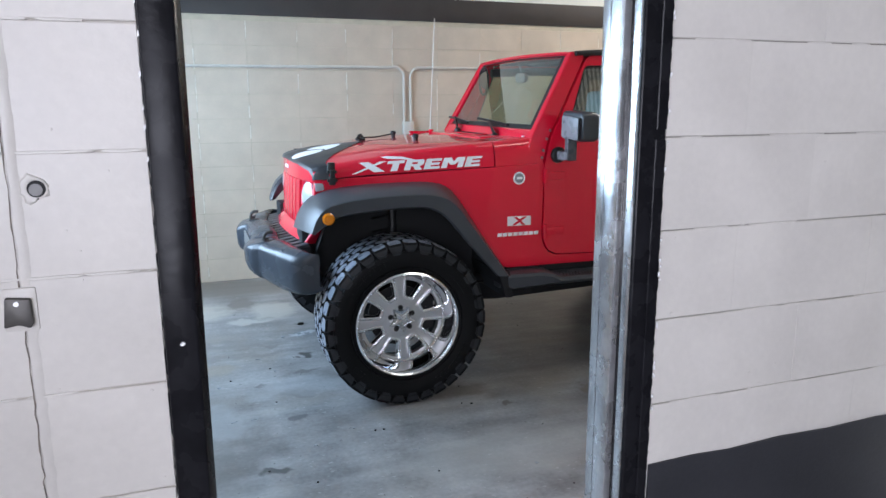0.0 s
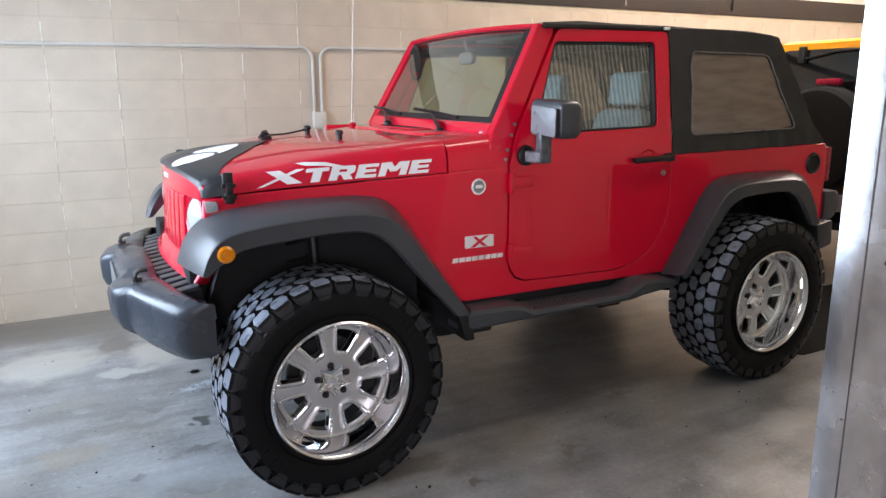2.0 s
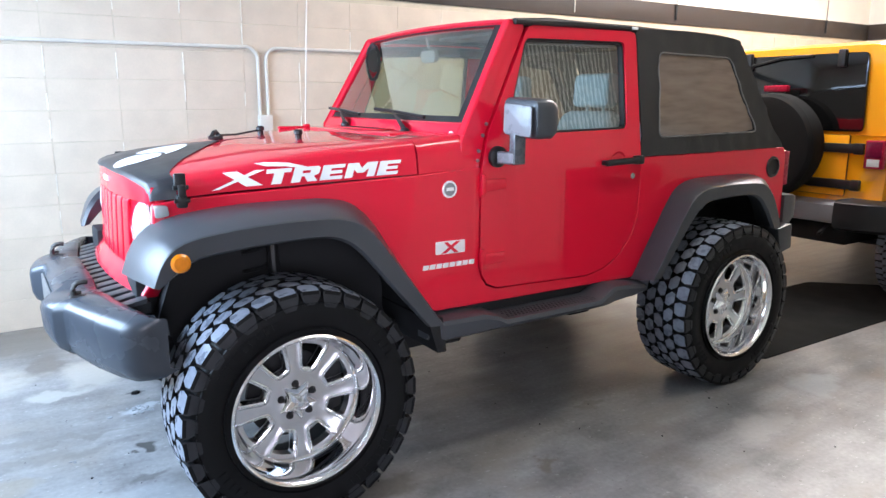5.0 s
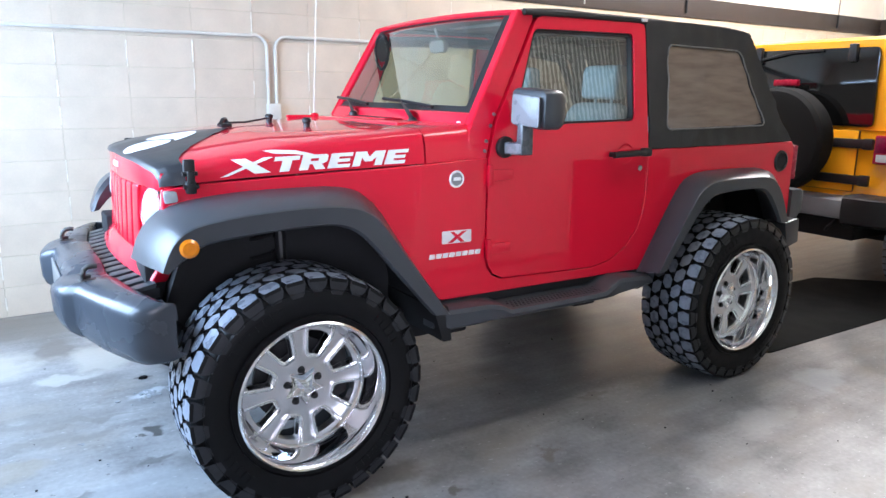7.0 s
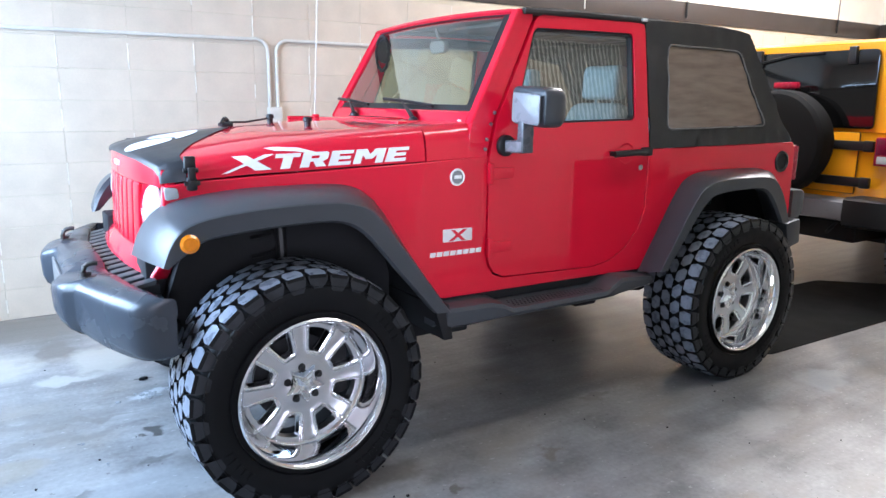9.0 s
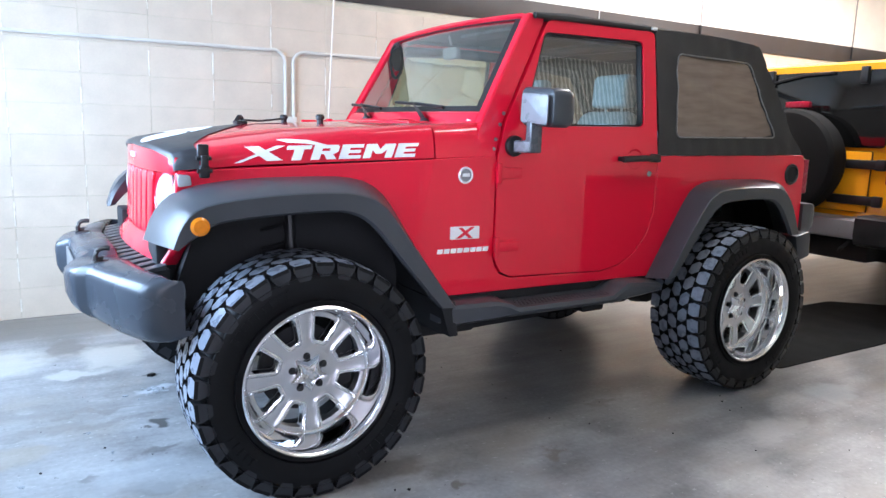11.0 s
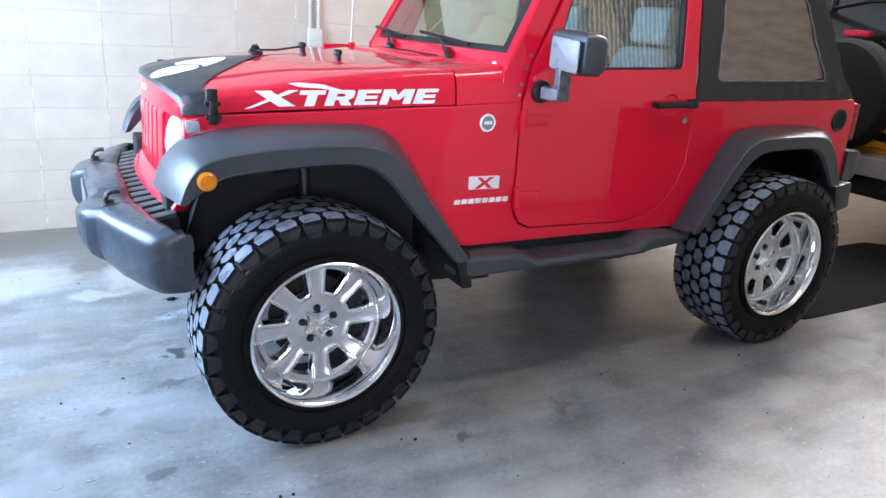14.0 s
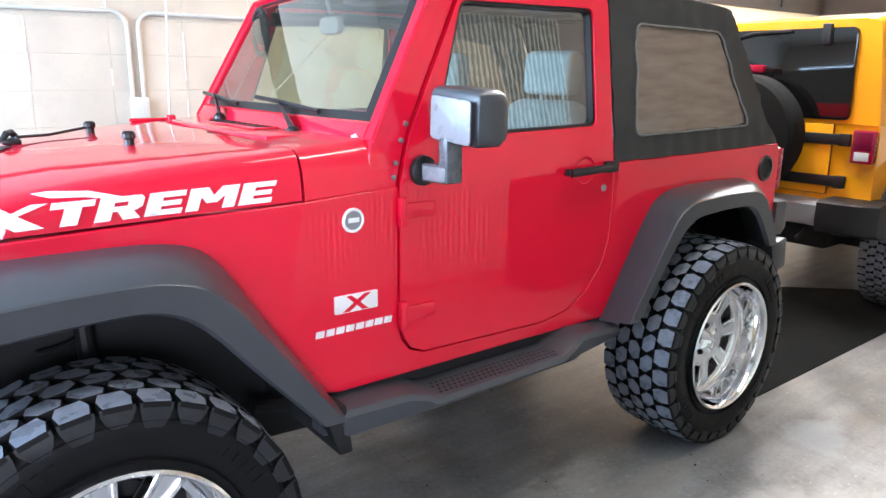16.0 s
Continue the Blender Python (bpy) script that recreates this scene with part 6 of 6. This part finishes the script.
def window_rims(c):
    """The raised ridge round each window of the wheel's face."""
    out = []
    for k in range(8):
        a = math.pi / 8 + k * math.pi / 4 + 0.06
        loop = [(0.237, 0.0615), (0.224, 0.0575), (0.190, 0.0475), (0.152, 0.0362), (0.142, 0.0332), (0.128, 0.0245), (0.1245, 0.0185)]
        loop += [(x, -y) for x, y in loop[::-1]]
        rings = []
        m = len(loop)
        for i, (x, y) in enumerate(loop):
            p, q = loop[max(i - 1, 0)], loop[min(i + 1, m - 1)]
            dx, dy = q[0] - p[0], q[1] - p[1]
            d = math.hypot(dx, dy)
            nx, ny = dy / d, -dx / d
            if nx * (x - 0.18) + ny * y < 0:
                nx, ny = -nx, -ny
            ring = []
            low = 0.0 if i in (0, m - 1) else 1.0
            for off, h in ((0.0075, -0.0115), (0.0064, -0.0120 - 0.0105 * low), (0.0022, -0.0120 - 0.0115 * low), (0.0008, -0.0125 - 0.001 * low), (-0.0035, -0.0125 - 0.001 * low), (-0.0050, -0.0125 - 0.0055 * low), (-0.0090, -0.0120 - 0.0040 * low), (-0.0105, 0.020)):
                px, py = x + nx * off, y + ny * off
                ring.append((c[0] + px * math.cos(a) - py * math.sin(a), c[1] + h, c[2] + px * math.sin(a) + py * math.cos(a)))
            rings.append(ring)
        out.append(loft(rings, False, False))
    return out


def star_cap(c, star):
    """Five-lobed cap, stepped and faceted, with a raised middle."""
    mx, mz = c[0], c[2]
    rings = []
    for y, s in ((-0.012, 1.0), (-0.024, 0.99), (-0.030, 0.92), (-0.046, 0.60), (-0.049, 0.50), (-0.042, 0.40), (-0.050, 0.22), (-0.052, 0.02)):
        rings.append([(mx + (x - mx) * s, c[1] + y, mz + (z - mz) * s) for x, z in rounded(star, 0.005, 2)])
    return loft(rings)


def wheel(place, outward, name_label):
    """A wheel with its hub face at place; outward: -1 for the near side, 1 for the far side."""
    c = (place[0], 0.0, place[2])
    fix = (lambda b: bend(b, lambda x, y, z: (x, y + place[1], z))) if outward < 0 else (lambda b: bend(flip(b, 0.0), lambda x, y, z: (x, y + place[1], z)))
    w = part("wheel", fix(revolve([(LIP + 0.01, 0.262), (LIP, 0.268), (LIP - 0.004, 0.273), (LIP + 0.002, 0.279), (LIP + 0.02, 0.280), (LIP + 0.03, 0.268)], c, "y", 64)), M_ALLOY_LIP, car, name_label)
    part("barrel", fix(revolve([(LIP + 0.006, 0.264), (LIP + 0.02, 0.258), (LIP + 0.05, 0.2525), (LIP + 0.09, 0.247), (-0.006, 0.242), (0.006, 0.235), (0.0105, 0.2285), (0.014, 0.226)], c, "y", 64)), M_ALLOY, w, "polished deep wheel barrel")
    part("inner_barrel", fix(revolve([(0.012, 0.243), (0.10, 0.235), (0.19, 0.25)], c, "y", 48)), M_DARK, w)
    sink = lambda b: bend(b, lambda x, y, z: (c[0] + (x - c[0]) * 0.93, y + 0.022, c[2] + (z - c[2]) * 0.93))
    part("spoke_face", fix(sink(rim_face(c))), M_ALLOY_FACE, w, "machined eight-spoke wheel face", angle=30)
    for b in window_rims(c):
        part("window_rim", fix(sink(b)), M_ALLOY_LIP, w, angle=24)
    part("hub_pad", fix(revolve([(0.0095, 0.0), (0.0093, 0.05), (0.0093, 0.090), (0.010, 0.094)], c, "y", 40)), M_ALLOY_FACE, w)
    star = []
    for k in range(10):
        a = math.pi / 2 + k * math.pi / 5 + 0.1 + math.pi / 5
        r = 0.080 if k % 2 == 0 else 0.047
        star.append((c[0] + r * math.cos(a), c[2] + r * math.sin(a)))
    part("centre_cap", fix(star_cap((c[0], 0.022, c[2]), star)), M_ALLOY, w, "polished star-shaped centre cap", angle=25)
    for k in range(5):
        a = math.pi / 2 + k * 2 * math.pi / 5 + 0.1
        lug = (c[0] + 0.063 * math.cos(a), 0.0088, c[2] + 0.063 * math.sin(a))
        part("wheel_nut", fix(revolve([(0.0, 0.0145), (-0.0015, 0.0140), (-0.0015, 0.0105), (-0.012, 0.0100), (-0.013, 0.0)], lug, "y", 12)), M_BLACK, w)
    # iron disc in the liner's near-black: shade behind the spokes as colour
    part("brake_disc", fix(revolve([(0.085, 0.05), (0.083, 0.165), (0.10, 0.165)], c, "y", 40)), M_LINER, w)
    part("brake_caliper", fix(prism(rounded([(c[0] + 0.10, c[2] - 0.10), (c[0] + 0.19, c[2] - 0.08), (c[0] + 0.19, c[2] + 0.10), (c[0] + 0.10, c[2] + 0.10)], 0.02), 0.045, 0.11, bev=0.008)), M_DARK, w)
    t = part("tyre", fix(tyre_mesh(c, -0.112, 0.325, 0.443, 0.272)), M_RUBBER, w, "black off-road tyre")
    part("tread", fix(tread_mesh(c, -0.112, 0.325, 0.443)), M_TREAD_SHEEN, w, "chunky tread blocks", angle=25).data.materials.append(M_RUBBER)
    relief = bmesh.new()
    for rr, hh in ((0.300, 0.0018), (0.392, 0.0018)):
        revolve([(-0.1015 if rr > 0.35 else -0.099, rr - 0.004), (-0.1125 - (0.0012 if rr < 0.35 else 0.0005), rr), (-0.1015 if rr > 0.35 else -0.099, rr + 0.004)], c, "y", 64, relief)
    for start, count in ((1.9, 9), (-1.1, 9), (0.45, 5), (3.6, 5)):
        for k in range(count):
            a0 = start + k * 0.085
            rings = []
            for y, s in ((-0.100, 1.0), (-0.1142, 0.9)):
                rings.append([(c[0] + r * math.cos(a0 + d * s), c[1] + y, c[2] + r * math.sin(a0 + d * s)) for r, d in ((0.336, -0.026), (0.336, 0.026), (0.364, 0.026), (0.364, -0.026))])
            loft(rings, bm=relief)
    part("sidewall_relief", fix(relief), M_RUBBER, t, "raised ring and bars on the tyre wall", angle=25)
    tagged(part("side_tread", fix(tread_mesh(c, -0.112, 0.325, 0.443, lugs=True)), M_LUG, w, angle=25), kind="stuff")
    return w


WHEEL = "off-road tyre on a polished deep-dish wheel"
wheel((0.0, 0.0, 0.440), -1, WHEEL)
wheel((2.424, 0.0, 0.440), -1, WHEEL)
wheel((0.0, 2 * YC, 0.440), 1, WHEEL)
wheel((2.424, 2 * YC, 0.440), 1, WHEEL)

# ---- the yellow car behind ----
YY = 1.0
yel = thing("yellow_suv", "yellow off-road car with black covered spare wheel on its tailgate", "car", (6.3, YY, 0))


def yboth(name, make, material, parent=yel, label=""):
    a = part(name, make(), material, parent, label)
    b = part(name, flip(make(), YY), material, parent, label)
    return a, b


YS = 0.235
lower = loft([[(x, YS + g, 0.60), (x, YS, 0.80), (x, YS, 1.22), (x, YS + 0.012, 1.262), (x, 2 * YY - YS - 0.012, 1.262), (x, 2 * YY - YS, 1.22), (x, 2 * YY - YS, 0.80), (x, 2 * YY - YS - g, 0.60)] for x, g in ((4.52, 0.02), (4.505, 0.02), (4.6, 0.01), (6.5, 0.01), (8.0, 0.1), (8.3, 0.15))])
bevel(lower, 0.015, 2, 40)
part("body", lower, M_YELLOW, yel)
def ring_top(x, z0, z1, g0, g1):
    return [(x, YS + g0, z0), (x, YS + g1, z1 - 0.04), (x, YS + g1 + 0.03, z1 - 0.01), (x, YS + g1 + 0.08, z1), (x, 2 * YY - YS - g1 - 0.08, z1), (x, 2 * YY - YS - g1 - 0.03, z1 - 0.01), (x, 2 * YY - YS - g1, z1 - 0.04), (x, 2 * YY - YS - g0, z0)]


part("hardtop", loft([ring_top(4.53, 1.262, 1.90, 0.015, 0.085), ring_top(4.60, 1.262, 1.925, 0.012, 0.075), ring_top(6.4, 1.262, 1.93, 0.012, 0.075), ring_top(6.75, 1.262, 1.88, 0.02, 0.09), ring_top(7.1, 1.262, 1.30, 0.02, 0.05)]), M_YELLOW, yel, "yellow painted hard top", angle=40)
part("nose", box((7.05, 0.30, 0.9), (8.4, 1.70, 1.26), 0.04), M_YELLOW, yel)
# tailgate and glass
gate = part("tailgate", prism(rounded([(0.508, 0.812), (1.492, 0.812), (1.492, 1.258), (0.508, 1.258)], 0.012), 4.497, 4.515, "x", 0.003), M_YELLOW, yel)
part("gate_seal", prism(rounded([(0.5045, 0.8085), (1.4955, 0.8085), (1.4955, 1.2605), (0.5045, 1.2605)], 0.012), 4.5025, 4.512, "x"), M_BLACK, gate, "dark gap round the tailgate")
part("rear_window", prism(rounded([(0.425, 1.285), (1.575, 1.285), (1.56, 1.85), (0.44, 1.85)], 0.04), 4.505, 4.525, "x", 0.004), M_DARKPANE, yel, "dark tinted rear window")
for hy in (0.62, 1.38):
    b = box((4.470, hy - 0.028, 1.75), (4.512, hy + 0.028, 1.875), 0.008)
    part("glass_hinge", b, M_BLACK, yel, "black glass hinge")
part("rear_wiper", tube([(4.49, 1.35, 1.78), (4.485, 1.1, 1.83), (4.485, 0.85, 1.84)], 0.010, 8), M_BLACK, yel)
for hz in (1.165, 0.90):
    b = box((4.470, 0.395, hz - 0.034), (4.495, 0.80, hz + 0.034), 0.008)
    box((4.455, 0.383, hz - 0.040), (4.495, 0.455, hz + 0.040), 0.010, b)
    part("gate_hinge", b, M_BLACK, gate, "black tailgate hinge")
for s, f in ((0, lambda b: b), (1, lambda b: flip(b, YY))):
    t = part("tail_lamp", f(box((4.460, 0.238, 1.028), (4.512, 0.374, 1.232), 0.012)), M_TAIL, yel, "red tail lamp with a clear reversing window")
    part("reverse_lens", f(box((4.4555, 0.262, 1.045), (4.461, 0.348, 1.098), 0.004)), M_LENS, t)
    part("lens_panel", f(box((4.4565, 0.252, 1.108), (4.461, 0.360, 1.220), 0.003)), M_BRAKELENS, t, "dark violet red lens")
# spare wheel
part("spare_cover", revolve([(-0.13, 0.0), (-0.135, 0.30), (-0.12, 0.37), (-0.09, 0.395), (0.03, 0.40), (0.08, 0.38), (0.10, 0.28)], (4.33, 1.02, 1.165), "x", 48), M_COVER, yel, "black fabric spare wheel cover")
part("carrier", box((4.42, 0.92, 1.02), (4.50, 1.12, 1.32), 0.02), M_BLACK, yel)
part("brake_lamp_arm", prism([(1.00, 1.46), (1.04, 1.46), (1.06, 1.605), (0.98, 1.605)], 4.36, 4.40, "x", 0.006), M_BLACK, yel)
part("high_brake_lamp", box((4.33, 0.93, 1.572), (4.375, 1.13, 1.622), 0.01), M_TAIL, yel, "red high brake lamp")
# bumper, wheels
def ybumper(y0, y1):
    return loft([[(4.33 + g, y, 0.772), (4.305 + g, y, 0.760), (4.30 + g, y, 0.66), (4.31 + g, y, 0.632), (4.36 + g, y, 0.62), (4.55, y, 0.62), (4.55, y, 0.772)] for y, g in ((y0, 0.0), (y1, 0.0))])


part("bumper_panel", ybumper(0.457, 1.543), M_PLATE_LIGHT, yel, "grey metal bumper middle", angle=45)
part("tow_hitch", box((4.34, 0.96, 0.50), (4.60, 1.04, 0.58), 0.01), M_DARK, yel)
part("tow_hook", tube([(4.42, 0.55, 0.60), (4.36, 0.55, 0.57), (4.33, 0.56, 0.545), (4.35, 0.58, 0.525), (4.39, 0.58, 0.54)], 0.014, 8), M_DARK, yel)
yboth("bumper_end", lambda: loft([[(4.32 + g, y, 0.802), (4.285 + g, y, 0.785), (4.28 + g, y, 0.66), (4.295 + g, y, 0.605), (4.35 + g, y, 0.580), (4.62, y, 0.580), (4.62, y, 0.802)] for y, g in ((0.455, 0.0), (0.35, 0.0), (0.20, 0.03), (0.12, 0.09), (0.10, 0.16))]), M_BLACK, yel, "black plastic bumper end")
yboth("rear_flare", lambda: loft([[(5.15 + r * math.cos(a), y, 0.45 + r * math.sin(a)) for r, y in ((0.60, YS), (0.57, 0.06), (0.52, 0.05), (0.50, 0.07), (0.55, YS))] for a in [math.radians(k) for k in range(15, 170, 8)]]), M_PLASTIC, yel, "black wheel flare")
yboth("front_flare", lambda: loft([[(7.75 + r * math.cos(a), y, 0.45 + r * math.sin(a)) for r, y in ((0.60, YS), (0.57, 0.06), (0.52, 0.05), (0.50, 0.07), (0.55, YS))] for a in [math.radians(k) for k in range(15, 170, 8)]]), M_PLASTIC, yel, "black wheel flare")


def ywheel(x, s):
    f = (lambda b: b) if s == 0 else (lambda b: flip(b, YY))
    w = part("wheel", f(tyre_mesh((x, 0.10, 0.41), 0.08, 0.27, 0.413, 0.235)), M_RUBBER, yel, "black road tyre")
    part("rim", f(revolve([(0.02, 0.0), (0.0, 0.08), (0.02, 0.12), (0.03, 0.21), (0.0, 0.232), (0.02, 0.238)], (x, 0.10, 0.41), "y", 40)), M_STEEL, w)
    part("tread", f(tread_mesh((x, 0.10, 0.41), 0.08, 0.27, 0.413, 44)), M_TREAD_SHEEN, w, angle=25).data.materials.append(M_RUBBER)


for wx in (5.15, 7.75):
    for s in (0, 1):
        ywheel(wx, s)
part("chassis", box((4.6, 0.5, 0.42), (8.2, 1.5, 0.62), 0.03), M_DARK, yel)
part("rear_axle", tube([(5.15, 0.2, 0.41), (5.15, 1.8, 0.41)], 0.05, 10), M_DARK, yel)
part("silencer", tube([(4.66, 1.1, 0.50), (4.66, 1.55, 0.50)], 0.09, 14), M_DARK, yel)
yside = lambda x0, x1: prism(rounded([(x0, 1.30), (x1, 1.30), (x1, 1.80), (x0, 1.80)], 0.04), YS + 0.028, YS + 0.032)
yboth("side_window", lambda: bend(yside(4.75, 5.55), lambda x, y, z: (x, y + (z - 1.3) * 0.105 - 0.02, z)), M_DARKPANE)
yboth("side_window", lambda: bend(yside(5.68, 6.45), lambda x, y, z: (x, y + (z - 1.3) * 0.105 - 0.02, z)), M_DARKPANE)

# ---- blocks of the walls ----


def block_mesh(w, h, d=0.02, c=0.004, e=None, paint=None):
    e = c if e is None else e
    m = bmesh.new()
    f = [m.verts.new(p) for p in ((e, 0, c), (w - e, 0, c), (w - e, 0, h - c), (e, 0, h - c))]
    s = [m.verts.new(p) for p in ((0, c, 0), (w, c, 0), (w, c, h), (0, c, h))]
    k = [m.verts.new(p) for p in ((0, d, 0), (w, d, 0), (w, d, h), (0, d, h))]
    m.faces.new(f)
    for i in range(4):
        j = (i + 1) % 4
        m.faces.new((f[i], s[i], s[j], f[j]))
        m.faces.new((s[i], k[i], k[j], s[j]))
    bmesh.ops.recalc_face_normals(m, faces=m.faces)
    me = bpy.data.meshes.new("block")
    m.to_mesh(me)
    m.free()
    me.materials.append(paint or M_BLOCK)
    return me


def lay_blocks(wall, x0, x1, z0, courses, w, h, y, shift=0.0, gap=0.005, side=None, paint=None):
    """Whole and cut blocks in courses on a wall's face."""
    side = gap if side is None else side
    cache = {}
    for c in range(courses):
        x = x0
        first = True
        while x < x1 - 0.03:
            e = min(x + (w - (shift if c % 2 else 0.0) if first and shift and c % 2 else w), x1)
            first = False
            key = round(e - x, 3)
            if key not in cache:
                cache[key] = block_mesh(key - side, h - gap, c=gap * 0.6, e=side * 0.6, paint=paint)
            ob = new("block", cache[key])
            ob.parent = wall
            ob.location = Vector((x + side / 2, y + random.uniform(-0.0012, 0.0012), z0 + c * h + gap / 2)) - SPOT[wall]
            x = e


lay_blocks(wall_back, -1.768, 9.39, 0.0, 11, 0.433, 0.205, BACK, gap=0.003)
lay_blocks(wall_mid_left, LEFT + 0.002, D0 - 0.068, 0.1045, 10, 0.456, 0.1988, W0, 0.0, 0.0028, 0.0004, M_PALE_BLOCK)
lay_blocks(wall_mid_right, D1 + 0.070, 0.998, 0.1045, 10, 0.406, 0.1990, W0, 0.2, 0.0026, 0.0004, M_PALE_BLOCK)

# paint-filled beads on parts of the upright joints, their glints put into the colour
beads = bmesh.new()
for k in range(26):
    for c in range(11):
        if random.random() < 0.72:
            x = -1.768 + k * 0.433 + random.uniform(-0.002, 0.002)
            z0 = c * 0.205 + random.uniform(0.0, 0.06)
            z1 = min(c * 0.205 + 0.205, z0 + random.uniform(0.08, 0.2))
            w = random.uniform(0.0035, 0.0065)
            loft([[(x - w, BACK + 0.002, z), (x - w * 0.5, BACK - 0.005 * s, z), (x + w * 0.5, BACK - 0.005 * s, z), (x + w, BACK + 0.002, z)] for z, s in ((z0, 0.2), (z0 + 0.012, 1.0), ((z0 + z1) / 2, random.uniform(0.7, 1.2)), (z1 - 0.012, 1.0), (z1, 0.2)) if z < 2.29], False, False, beads)
tagged(part("mortar_bead", beads, M_BEAD_GLINT, wall_back), kind="stuff")


def paint_lumps(wall, x0, x1, joints, share):
    """Brushed paint that fills parts of the level joints, with drips and small lumps."""
    b = bmesh.new()
    for z in joints:
        x = x0 + random.uniform(0.0, 0.1)
        while x < x1 - 0.03:
            run = min(random.uniform(0.03, 0.16), x1 - 0.005 - x)
            if random.random() < share:
                n = max(3, int(run / 0.015))
                rings = []
                for k in range(n + 1):
                    u = k / n
                    t = math.sin(math.pi * min(1, max(0, u))) ** 0.5 if 0 < k < n else 0.05
                    lo, hi = random.uniform(0.003, 0.007) * (0.4 + 0.6 * t), random.uniform(0.0008, 0.0025) * (0.4 + 0.6 * t)
                    d = random.uniform(0.0003, 0.0016) * t + 0.0001
                    px = x + run * u
                    rings.append([(px, W0 + 0.003, z - lo), (px, W0 - d, z - lo * 0.6), (px, W0 - d * 1.2, z), (px, W0 - d * 0.7, z + hi * 0.7), (px, W0 + 0.003, z + hi)])
                loft(rings, False, False, b)
            x += run + random.uniform(0.0, 0.12)
    for k in range(int((x1 - x0) * 70)):
        px, pz, r = random.uniform(x0 + 0.01, x1 - 0.01), random.choice(joints) + random.gauss(0, 0.035), random.uniform(0.0015, 0.004)
        revolve([(-r * 0.38, 0.0), (-r * 0.28, r * 0.6), (0.002, r)], (px, W0, pz), "y", 7, b)
    tagged(part("paint_lump", b, M_PALE_BLOCK, wall), kind="stuff")


JOINTS = [0.1045 + 0.199 * k for k in range(4, 10)]
paint_lumps(wall_mid_left, LEFT + 0.3, D0 - 0.07, JOINTS, 0.6)
paint_lumps(wall_mid_right, D1 + 0.08, 0.99, JOINTS, 0.5)
